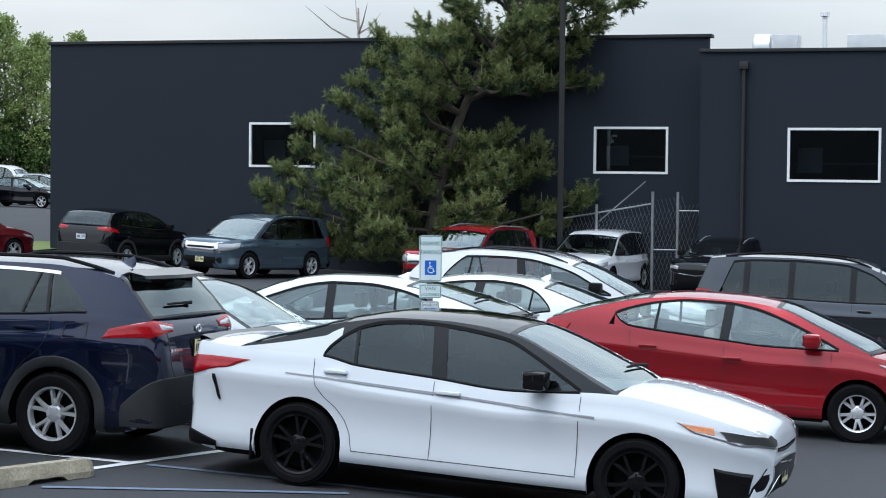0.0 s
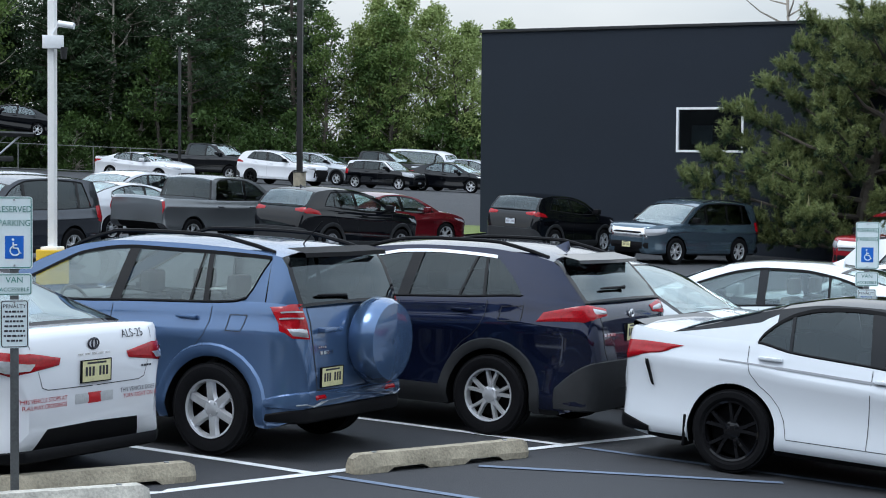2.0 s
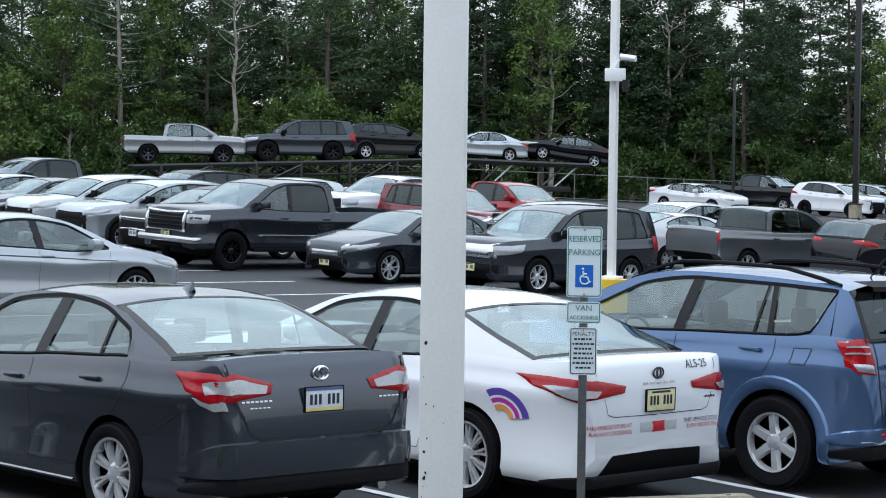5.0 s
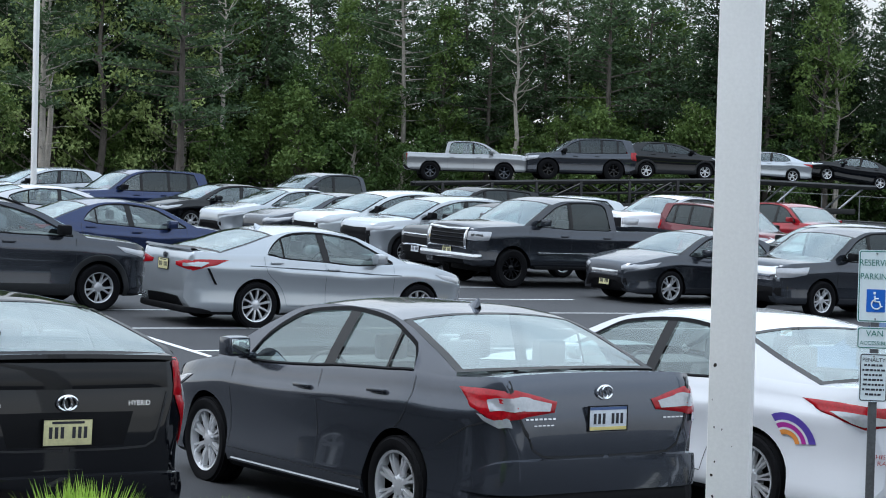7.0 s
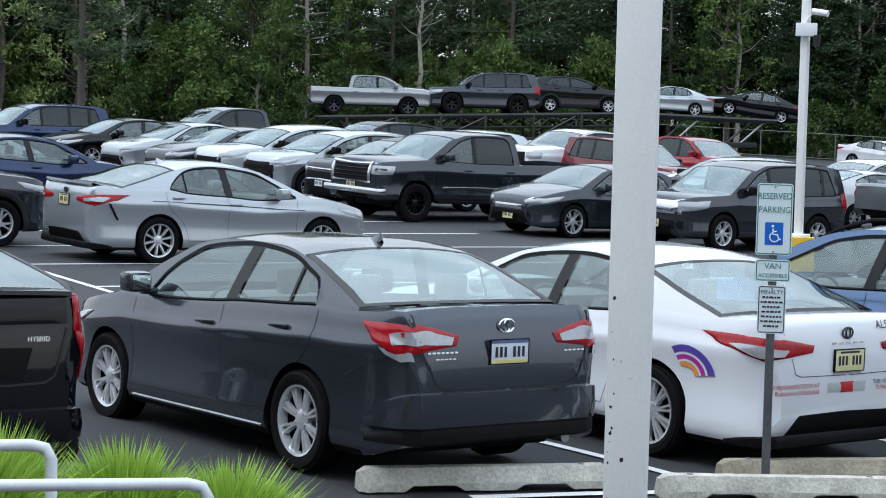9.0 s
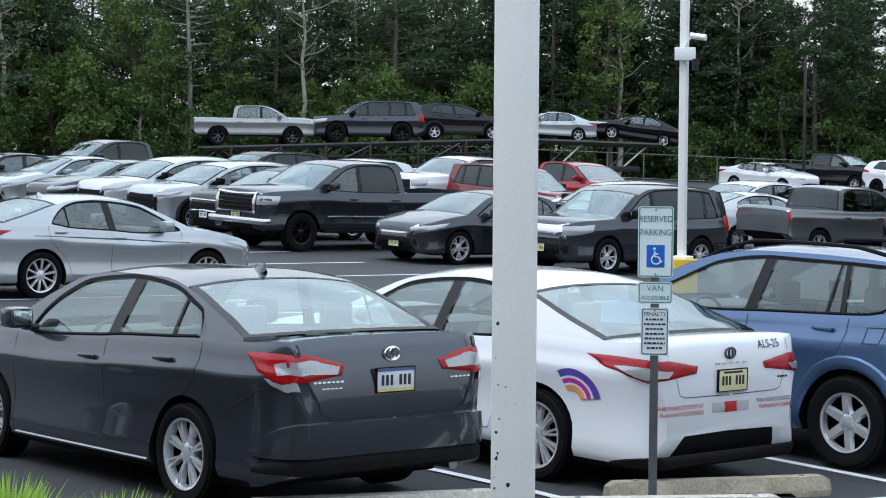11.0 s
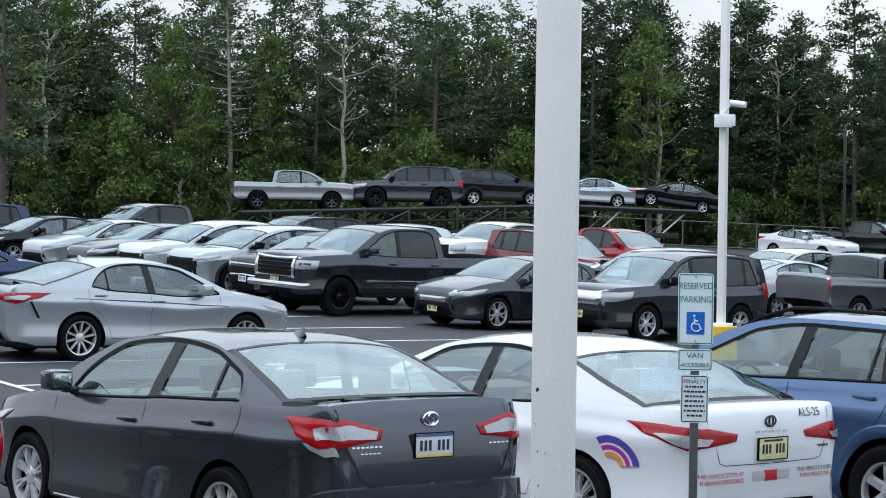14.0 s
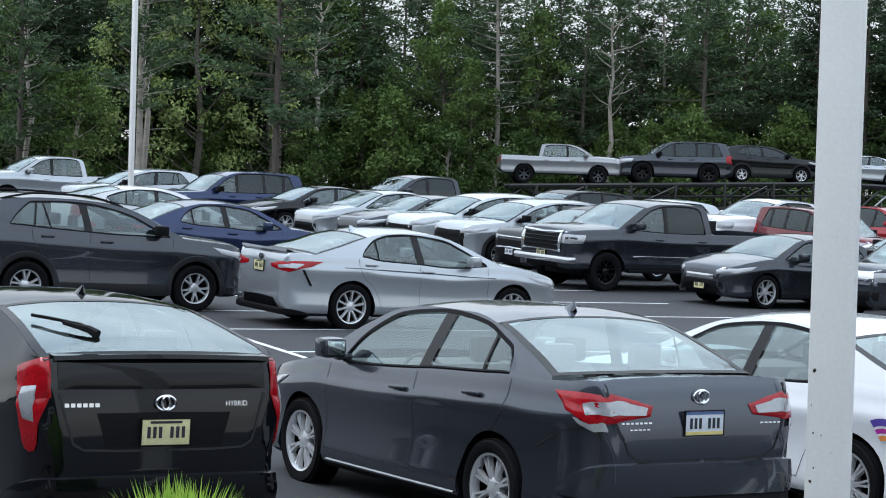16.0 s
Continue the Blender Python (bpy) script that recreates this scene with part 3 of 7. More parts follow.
        for i, (name, top, bottom, mat, label) in enumerate(s["lights"]):
            self.decal(name, top, bottom, mat, 0.012 + 0.003 * i, label, *((28, 7) if self.near else (10, 3)))
        for name, top, bottom, mat, label in s["panels"]:
            if name == "rear_bumper":
                self.band(name, bottom[0][2], top[0][2] + 0.02, mat, label)
            else:
                self.decal(name, top, bottom, mat, 0.012, label, n=16, mirror=False)

    def band(self, name, z0, z1, mat, label="", out=1.0):
        """A moulding that runs round the tail at bumper height."""
        bm, rows = bmesh.new(), []
        reach = min(0.34, (self.axles[1] - self.s["arch"] - 0.03) - self.tail)
        full = z1 - z0
        xs = [self.tail + reach * (1 - k / 10) ** 1.5 for k in range(11)]
        path = [(x, 1) for x in xs] + [(x, -1) for x in xs[::-1]]
        for x, sgn in path:
            ring = []
            top = z0 + full * (1 - 0.55 * ((x - self.tail) / reach) ** 1.5)
            for k, z in enumerate((top, top - 0.01, (z0 + top) / 2, z0 + 0.02, z0)):
                o = (0.0, 0.008, 0.010, 0.006, -0.03)[k] * (out if k in (1, 2, 3) else 1)
                y = self.flank(x, max(z, self.zb + 0.05)) + o
                ring.append((x - o * (1 - (x - self.tail) / reach), sgn * y, z))
            rows.append(ring)
        grid(bm, rows)
        part(name, bm, mat, self.root, label)

    def plate(self, x, z, mat, front=False, y=0.0, tilt=0.0, head=None, foot=None):
        sgn = 1 if front else -1
        near = self.tree.ray_cast(Vector((x + sgn * 1.5, y, z)), Vector((-sgn, 0, 0)))[0]
        xx = near.x + sgn * 0.012 if near else x
        m = Matrix.Translation((xx, y, z)) @ Matrix.Rotation(radians(tilt), 4, "Y")
        p = part("number_plate", boxed(-0.006, -0.1525, -0.076, 0.006, 0.1525, 0.076, 0.004, m), mat, self.root, "metal number plate in a thin dark frame")
        fr = bmesh.new()
        for a in ((-0.157, -0.080, 0.157, -0.074), (-0.157, 0.074, 0.157, 0.080), (-0.157, -0.074, -0.151, 0.074), (0.151, -0.074, 0.157, 0.074)):
            box(fr, -0.009, a[0], a[1], 0.009, a[2], a[3], 0.0, m)
        part("plate_frame", fr, BLACK, p)
        for k in range(7):
            if k != 3:
                bm = bmesh.new()
                box(bm, sgn * 0.004, -0.119 + k * 0.036, -0.034, sgn * 0.009, -0.099 + k * 0.036, 0.032, 0.0, m)
                part("plate_bar", bm, INK, p)
        part("plate_strip", boxed(sgn * 0.004, -0.1, 0.05, sgn * 0.008, 0.1, 0.064, 0.0, m) if not head else boxed(sgn * 0.004, -0.148, 0.054, sgn * 0.008, 0.148, 0.072, 0.0, m), head or INK, p)
        if foot:
            part("plate_strip", boxed(sgn * 0.004, -0.148, -0.072, sgn * 0.008, 0.148, -0.052, 0.0, m), foot, p)

    def extra(self, name, bm, mat, label=""):
        return part(name, bm, mat, self.root, label)

    def fin(self, x):
        bm = bmesh.new()
        z = self.roofline(x) + self.s.get("dome", 0.05) - 0.01
        rows = [[(x + a, -w, z), (x + a - 0.01, 0, z + h), (x + a, w, z)] for a, w, h in ((0.10, 0.005, 0.005), (0.04, 0.028, 0.03), (-0.03, 0.034, 0.062), (-0.06, 0.03, 0.07), (-0.075, 0.02, 0.02))]
        grid(bm, rows)
        return self.extra("roof_antenna", bm, self.colour)

    def rails(self, a, b, mat, gap=0.05):
        for sgn in (1, -1):
            bm = bmesh.new()
            y = self.side_y((a + b) / 2, self.roofline((a + b) / 2)) - 0.06
            pts = []
            for k in range(13):
                x = a + (b - a) * k / 12
                lift = gap * min(1, 4 * min(k, 12 - k) / 12)
                pts.append((x, sgn * y, self.roofline(x) + 0.01 + lift))
            tube(bm, pts, 0.017, 6)
            self.extra("roof_rail", bm, mat)

    def wiper(self, x0, z0, y0, y1, z1, name="rear_wiper"):
        bm = bmesh.new()
        pts = []
        for k in range(9):
            p = Vector((x0, y0, z0)).lerp(Vector((x0, y1, z1)), k / 8)
            near, nor, _, _ = self.tree.find_nearest(p)
            nor = nor if nor.z > -0.2 else -nor
            pts.append(near + nor * 0.025)
        tube(bm, pts, [0.02] + [0.012] * 7 + [0.008], 6)
        return self.extra(name, bm, BLACK)

    def badge(self, y, z, r=0.05, mat=None, rear=True, ratio=0.68):
        """A plain oval ring on the tail or the nose."""
        sgn = -1 if rear else 1
        hit = self.tree.ray_cast(Vector((sgn * 4, y, z)), Vector((-sgn, 0, 0)))
        if hit[0] is None:
            return
        bm = bmesh.new()
        for s1, s2, e in ((1.0, 1.0, 0.012), (0.4, 0.9, 0.016)):
            tube(bm, [hit[0] + Vector((sgn * e, r * s1 * math.cos(t), r * ratio * s2 * math.sin(t))) for t in [2 * math.pi * k / 20 for k in range(21)]], r * 0.13, 5)
        self.extra("badge", bm, mat or CHROME, "plain oval metal badge")

    def lettering(self, text, a, z, height, mat, side=0, name="lettering", flip=False, label=""):
        """Letters laid on the tail (side 0) or on the left flank (side 1), centred on a."""
        cu = bpy.data.curves.new("lettering", "FONT")
        cu.body, cu.size, cu.align_x = text, height * 1.38, "CENTER"
        tmp = new("lettering", cu)
        me = bpy.data.meshes.new_from_object(tmp)
        bpy.data.objects.remove(tmp)
        bm = bmesh.new()
        bm.from_mesh(me)
        for v in bm.verts:
            if side:
                o, d = Vector((a - v.co.x, 4, z + v.co.y)), Vector((0, -1, 0))
            else:
                o, d = Vector((-5, a - v.co.x, z + v.co.y)), Vector((1, 0, 0))
            hit = self.tree.ray_cast(o, d)[0]
            v.co = (hit if hit else o + d * 3) - d * 0.006
        part(name, bm, mat, self.root, label, smooth=False)

    def bars(self, y0, y1, z, h, mat, count=6, name="lettering"):
        """Plain bars on the tail where small writing cannot be read."""
        bm = bmesh.new()
        w = (y1 - y0) / count
        for k in range(count):
            a = y0 + w * (k + 0.12)
            row = []
            for zz in (z, z + h):
                r2 = []
                for yy in (a, a + w * 0.72):
                    hit = self.tree.ray_cast(Vector((-5, yy, zz)), Vector((1, 0, 0)))[0]
                    r2.append((hit or Vector((self.tail, yy, zz))) - Vector((0.006, 0, 0)))
                row.append(r2)
            grid(bm, row)
        part(name, bm, mat, self.root, smooth=False)

BUMPER = lambda tail, hw, z0, z1, mat=BLACK: ("rear_bumper", [(tail + 0.45, hw, z1), (tail + 0.06, hw * 0.85, z1 + 0.02), (tail, hw * 0.5, z1 + 0.03), (tail, -hw * 0.5, z1 + 0.03), (tail + 0.06, -hw * 0.85, z1 + 0.02), (tail + 0.45, -hw, z1)],
                                   [(tail + 0.45, hw, z0), (tail + 0.1, hw * 0.85, z0), (tail + 0.04, hw * 0.5, z0), (tail + 0.04, -hw * 0.5, z0), (tail + 0.1, -hw * 0.85, z0), (tail + 0.45, -hw, z0)], mat, "black plastic lower bumper")
GRILLE = lambda nose, hw, z0, z1, mat=BLACK: ("grille", [(nose - 0.1, hw * 0.62, z1), (nose, 0.3, z1 + 0.01), (nose, -0.3, z1 + 0.01), (nose - 0.1, -hw * 0.62, z1)], [(nose - 0.12, hw * 0.66, z0), (nose - 0.02, 0.3, z0), (nose - 0.02, -0.3, z0), (nose - 0.12, -hw * 0.66, z0)], mat, "black front grille")
SEDAN = dict(
    wb=2.82, r=0.335, arch=0.385, tw=0.225, rim=0.245, nose=2.39, tail=-2.48, hw=0.92, zb=0.19, lean=0.40, apillar=0.13, cpillar=0.40, top_rail=0.03, seat=0.62,
    top=[(2.39, 0.66), (2.34, 0.75), (2.12, 0.83), (1.67, 0.93), (1.2, 0.985), (1.0, 0.98), (0.3, 0.94), (-0.28, 0.98), (-0.95, 1.02), (-1.25, 1.07), (-1.75, 1.065), (-2.1, 1.075), (-2.38, 1.09), (-2.45, 1.0), (-2.48, 0.8)],
    roof=[(1.2, 0.98), (0.92, 1.10), (0.62, 1.235), (0.3, 1.355), (0, 1.405), (-0.3, 1.42), (-0.7, 1.41), (-1.1, 1.345), (-1.6, 1.19), (-2.0, 1.075)],
    glass=[(-1.24, 1.08), (-1.21, 1.13), (-1.12, 1.22), (-0.98, 1.31), (-0.76, 1.37), (-0.47, 1.39), (-0.23, 1.38), (0.02, 1.355), (0.26, 1.315), (0.51, 1.205), (0.72, 1.095), (0.92, 0.985)],
    under=[(2.39, 0.42), (2.3, 0.22), (2.0, 0.19), (-2.0, 0.19), (-2.4, 0.26), (-2.48, 0.42)],
    roof_front=0.26, roof_back=-1.12, posts=[(-0.18, -0.25, 0.12), (-0.95, -0.98, 0.025)], postw=0.10, doors=[0.93, -0.27, -1.21], handles=[-0.14, -1.11], handle_drop=0.10, mirror_back=0.60,
    lights=[("taillight", [(-1.88, 0.9, 0.985), (-2.38, 0.76, 0.965), (-2.48, 0.35, 0.915)], [(-2.08, 0.92, 0.92), (-2.42, 0.80, 0.81), (-2.48, 0.37, 0.865)], REDLENS, "red tail lamp lens"),
            ("headlight", [(1.68, 0.9, 0.84), (2.12, 0.82, 0.785), (2.36, 0.46, 0.715)], [(1.84, 0.92, 0.775), (2.2, 0.84, 0.695), (2.38, 0.5, 0.65)], CLEARLENS, "clear headlamp lens")],
    panels=[BUMPER(-2.48, 0.92, 0.2, 0.28), GRILLE(2.39, 0.92, 0.30, 0.5)],
)
OLD_SEDAN = dict(SEDAN, lean=0.36, roof=[(1.15, 0.985), (0.72, 1.20), (0.4, 1.34), (0, 1.41), (-0.3, 1.43), (-0.7, 1.42), (-1.1, 1.35), (-1.5, 1.21), (-1.85, 1.075)])
IMPREZA = dict(
    SEDAN, wb=2.67, r=0.33, arch=0.38, nose=2.24, tail=-2.42, hw=0.9, rim=0.235,
    top=[(2.24, 0.66), (2.19, 0.76), (2.0, 0.84), (1.4, 0.955), (1.0, 1.0), (0.58, 1.0), (-0.24, 1.035), (-0.48, 1.055), (-1.14, 1.085), (-1.44, 1.10), (-1.7, 1.09), (-2.05, 1.10), (-2.31, 1.125), (-2.355, 1.06), (-2.38, 0.98), (-2.42, 0.8)],
    roof=[(1.25, 0.99), (0.95, 1.13), (0.62, 1.285), (0.25, 1.415), (-0.2, 1.455), (-0.75, 1.45), (-1.15, 1.385), (-1.6, 1.235), (-1.9, 1.115)],
    glass=[(-1.44, 1.13), (-1.42, 1.20), (-1.38, 1.255), (-1.25, 1.305), (-0.98, 1.39), (-0.6, 1.43), (-0.42, 1.435), (-0.22, 1.425), (0.19, 1.38), (0.44, 1.285), (0.63, 1.165), (0.76, 1.02)],
    under=[(2.24, 0.42), (2.15, 0.22), (1.9, 0.19), (-1.9, 0.19), (-2.34, 0.28), (-2.42, 0.42)], roof_front=0.30, roof_back=-1.1, posts=[(-0.32, -0.42, 0.14), (-1.12, -1.15, 0.025)], doors=[0.93, -0.33, -1.40], handles=[-0.14, -1.10], handle_drop=0.15, mirror_back=0.52, cpillar=0.26, lean=0.40,
    lights=[("taillight", [(-1.97, 0.88, 1.05), (-2.28, 0.76, 1.04), (-2.37, 0.38, 0.965)], [(-2.12, 0.9, 0.95), (-2.32, 0.78, 0.845), (-2.38, 0.41, 0.90)], REDLENS, "red and clear tail lamp"),
            ("headlight", [(1.6, 0.87, 0.82), (2.0, 0.8, 0.77), (2.2, 0.45, 0.70)], [(1.75, 0.88, 0.74), (2.05, 0.82, 0.66), (2.22, 0.48, 0.62)], CLEARLENS, "clear headlamp lens")],
    panels=[BUMPER(-2.38, 0.885, 0.29, 0.39), GRILLE(2.24, 0.885, 0.30, 0.5)],
)
SUV = dict(
    wb=2.69, r=0.355, arch=0.42, tw=0.23, rim=0.235, nose=2.26, tail=-2.32, hw=0.925, zb=0.23, lean=0.30, apillar=0.13, cpillar=0.50, top_rail=0.035, seat=0.74, bow=0.08, cladding=CLAD, mirrormat=BLACK,
    top=[(2.26, 0.78), (2.2, 0.94), (2.0, 1.02), (1.3, 1.09), (0.95, 1.12), (0, 1.14), (-0.42, 1.165), (-1.06, 1.205), (-1.62, 1.245), (-1.9, 1.235), (-2.16, 1.215), (-2.27, 1.08), (-2.32, 0.7)],
    roof=[(1.12, 1.115), (0.75, 1.30), (0.4, 1.465), (-0.1, 1.59), (-0.65, 1.63), (-1.12, 1.635), (-1.5, 1.61), (-1.85, 1.55), (-2.02, 1.40), (-2.19, 1.215)],
    glass=[(-1.60, 1.255), (-1.52, 1.36), (-1.42, 1.46), (-1.27, 1.565), (-0.75, 1.58), (-0.34, 1.56), (-0.11, 1.52), (0.3, 1.41), (0.65, 1.24), (0.9, 1.125)],
    under=[(2.26, 0.46), (2.2, 0.26), (1.9, 0.23), (-1.9, 0.23), (-2.25, 0.34), (-2.32, 0.46)],
    roof_front=0.28, roof_back=-1.84, posts=[(-0.34, -0.42, 0.12), (-0.97, -1.09, 0.022), (-1.22, -1.18, 0.03)], postw=0.07, doors=[0.95, -0.38, -1.18], handles=[-0.12, -1.04], handle_drop=0.12,
    lights=[("taillight", [(-1.84, 0.92, 1.13), (-2.16, 0.8, 1.195), (-2.27, 0.46, 1.185)], [(-1.78, 0.93, 1.05), (-2.22, 0.82, 1.06), (-2.3, 0.48, 1.12)], REDLENS, "red tail lamp lens"),
            ("headlight", [(1.62, 0.91, 1.0), (2.0, 0.84, 0.94), (2.22, 0.5, 0.88)], [(1.75, 0.92, 0.92), (2.08, 0.86, 0.84), (2.24, 0.52, 0.80)], CLEARLENS, "clear headlamp lens")],
    panels=[BUMPER(-2.32, 0.925, 0.28, 0.70, CLAD), GRILLE(2.26, 0.925, 0.42, 0.8)],
)
BOXY_SUV = dict(
    SUV, wb=2.66, r=0.365, arch=0.425, nose=2.16, tail=-2.12, hw=0.9, cladding=None, zb=0.25, lean=0.22, cpillar=0.36, rim=0.235,
    top=[(2.16, 0.76), (2.1, 0.90), (1.9, 1.0), (1.25, 1.08), (0.95, 1.11), (0.02, 1.135), (-0.45, 1.165), (-1.3, 1.21), (-1.6, 1.23), (-1.85, 1.235), (-2.02, 1.215), (-2.09, 1.05), (-2.12, 0.7)],
    roof=[(1.15, 1.10), (0.8, 1.30), (0.45, 1.47), (0.1, 1.585), (-0.3, 1.635), (-0.9, 1.645), (-1.5, 1.63), (-1.86, 1.585), (-1.96, 1.42), (-2.05, 1.21)],
    glass=[(-1.77, 1.575), (-1.7, 1.58), (-1.16, 1.59), (-0.47, 1.59), (-0.29, 1.58), (0.11, 1.51), (0.27, 1.445), (0.5, 1.335), (0.75, 1.22), (0.95, 1.115)],
    sill=[(-1.77, 1.57), (-1.71, 1.46), (-1.65, 1.33), (-1.6, 1.255), (-1.5, 1.225), (-1.3, 1.20), (-0.45, 1.0), (1.0, 0.9)],
    under=[(2.16, 0.46), (2.1, 0.28), (1.9, 0.25), (-1.8, 0.25), (-2.06, 0.34), (-2.12, 0.46)], roof_front=0.42, roof_back=-1.86, posts=[(-0.26, -0.38, 0.11), (-1.06, -1.13, 0.022), (-1.20, -1.18, 0.05)], postw=0.07, doors=[0.98, -0.31, -1.2], handles=[-0.05, -1.08],
    lights=[("taillight", [(-1.83, 0.9, 1.235), (-1.98, 0.85, 1.24), (-2.05, 0.69, 1.235)], [(-1.97, 0.9, 1.05), (-2.05, 0.81, 0.975), (-2.10, 0.64, 0.96)], REDLENS, "red tail lamp with a clear lower corner"),
            ("headlight", [(1.5, 0.88, 0.98), (1.9, 0.82, 0.92), (2.1, 0.5, 0.84)], [(1.65, 0.9, 0.86), (1.95, 0.84, 0.76), (2.12, 0.52, 0.72)], CLEARLENS, "clear headlamp lens")],
    panels=[BUMPER(-2.12, 0.9, 0.30, 0.40), GRILLE(2.16, 0.9, 0.40, 0.7)],
)
BIG_SUV = dict(BOXY_SUV, glass=None, sill=None, wb=2.75, hw=0.97, nose=2.34, tail=-2.4, lean=0.2, roof_back=-2.12,
    top=[(2.34, 0.78), (2.29, 0.96), (2.1, 1.04), (1.35, 1.09), (1.0, 1.12), (0, 1.10), (-1.3, 1.12), (-2.1, 1.14), (-2.3, 1.13), (-2.37, 1.0), (-2.4, 0.7)],
    roof=[(1.12, 1.10), (0.75, 1.36), (0.45, 1.56), (0, 1.69), (-0.9, 1.72), (-1.7, 1.70), (-2.12, 1.66), (-2.2, 1.45), (-2.33, 1.12)],
    under=[(2.34, 0.46), (2.28, 0.28), (2.0, 0.25), (-2.0, 0.25), (-2.34, 0.34), (-2.4, 0.46)], posts=[0.1, -0.82, -1.5], postw=0.09, doors=[1.0, 0.05, -0.9], handles=[0.24, -0.66],
    lights=[("taillight", [(-2.1, 0.96, 1.2), (-2.28, 0.9, 1.2), (-2.36, 0.74, 1.18)], [(-2.1, 0.97, 0.88), (-2.32, 0.92, 0.84), (-2.4, 0.76, 0.84)], REDLENS, "red tail lamp lens"),
            ("headlight", [(1.75, 0.95, 1.0), (2.1, 0.9, 0.97), (2.3, 0.56, 0.93)], [(1.85, 0.96, 0.84), (2.12, 0.91, 0.78), (2.33, 0.58, 0.76)], CLEARLENS, "clear headlamp lens")],
    panels=[BUMPER(-2.4, 0.97, 0.30, 0.5), GRILLE(2.34, 0.97, 0.70, 0.95, CHROME), ("lower_grille", [(2.26, 0.7, 0.58), (2.3, 0, 0.58), (2.26, -0.7, 0.58)], [(2.26, 0.7, 0.42), (2.3, 0, 0.42), (2.26, -0.7, 0.42)], BLACK, "")])
HATCH = dict(
    SEDAN, wb=2.70, r=0.315, arch=0.365, nose=2.28, tail=-2.18, hw=0.872, rim=0.20, seat=0.66, cpillar=0.20, apillar=0.16, bow=0.14,
    top=[(2.28, 0.60), (2.22, 0.70), (2.0, 0.80), (1.5, 0.92), (1.2, 0.965), (0.42, 0.965), (-0.1, 1.0), (-0.9, 1.065), (-1.3, 1.09), (-1.7, 1.11), (-2.0, 1.12), (-2.12, 1.09), (-2.16, 0.9), (-2.18, 0.7)],
    roof=[(1.45, 0.945), (0.9, 1.19), (0.45, 1.37), (0, 1.425), (-0.5, 1.435), (-1.0, 1.395), (-1.5, 1.29), (-2.05, 1.125)],
    glass=[(-1.33, 1.22), (-1.28, 1.245), (-0.86, 1.36), (-0.49, 1.40), (-0.12, 1.395), (0.19, 1.35), (0.6, 1.215), (0.95, 1.06), (1.12, 0.975)],
    sill=[(-1.33, 1.21), (-1.26, 1.14), (-1.17, 1.095), (-0.88, 1.06), (-0.1, 0.9), (1.2, 0.85)],
    under=[(2.28, 0.38), (2.2, 0.2), (2.0, 0.18), (-1.8, 0.18), (-2.1, 0.26), (-2.18, 0.42)], roof_front=0.42, roof_back=-0.95, posts=[(-0.06, -0.03, 0.10), (-0.86, -0.83, 0.03)], postw=0.09, doors=[1.05, -0.1, -1.05], handles=[0.0, -0.93], handle_drop=0.18,
    lights=[("taillight", [(-1.82, 0.86, 1.10), (-2.0, 0.78, 1.12), (-2.12, 0.62, 1.09)], [(-2.0, 0.88, 0.74), (-2.1, 0.82, 0.70), (-2.17, 0.7, 0.72)], REDLENS, "clear and red tail lamp"),
            ("headlight", [(1.55, 0.86, 0.86), (1.95, 0.8, 0.80), (2.2, 0.5, 0.68)], [(1.75, 0.87, 0.74), (2.05, 0.82, 0.66), (2.24, 0.52, 0.60)], CLEARLENS, "clear headlamp lens")],
    panels=[BUMPER(-2.18, 0.872, 0.22, 0.34), GRILLE(2.28, 0.872, 0.26, 0.42)],
)
PICKUP = dict(
    wb=3.70, r=0.41, arch=0.48, tw=0.28, rim=0.25, nose=2.85, tail=-2.95, hw=1.005, zb=0.42, lean=0.20, apillar=0.15, cpillar=0.16, top_rail=0.04, seat=1.0, bow=0.08, crown=0.08,
    top=[(2.85, 0.95), (2.82, 1.18), (2.65, 1.24), (1.9, 1.29), (1.5, 1.31), (0, 1.26), (-1.0, 1.26), (-2.0, 1.27), (-2.9, 1.28), (-2.95, 1.2)],
    roof=[(1.52, 1.30), (1.05, 1.60), (0.75, 1.77), (0.35, 1.86), (-0.3, 1.875), (-0.7, 1.86), (-0.88, 1.80), (-1.0, 1.28)],
    under=[(2.85, 0.6), (2.8, 0.45), (2.5, 0.42), (-2.5, 0.46), (-2.9, 0.55), (-2.95, 0.62)], bed=(-2.86, -1.08),
    roof_front=0.75, roof_back=-0.86, posts=[0.32], postw=0.10, doors=[1.42, 0.28, -0.88], door_curve=False, handles=[0.48, -0.7], handle_drop=0.16,
    plan=[(-1.0, 0.93), (-0.985, 0.97), (-0.9, 0.985), (-0.4, 1.0), (0.4, 1.0), (0.75, 0.99), (0.9, 0.95), (0.97, 0.86), (1.0, 0.75)],
    lights=[("taillight", [(-2.78, 1.0, 1.22), (-2.92, 0.97, 1.22), (-2.95, 0.84, 1.22)], [(-2.78, 1.0, 0.86), (-2.92, 0.97, 0.86), (-2.95, 0.84, 0.86)], REDLENS, "red tail lamp lens"),
            ("headlight", [(2.42, 0.98, 1.17), (2.7, 0.92, 1.17), (2.84, 0.66, 1.15)], [(2.5, 0.98, 0.98), (2.72, 0.93, 0.97), (2.84, 0.68, 0.97)], CLEARLENS, "clear headlamp lens")],
    panels=[GRILLE(2.85, 1.0, 0.86, 1.14)],
)
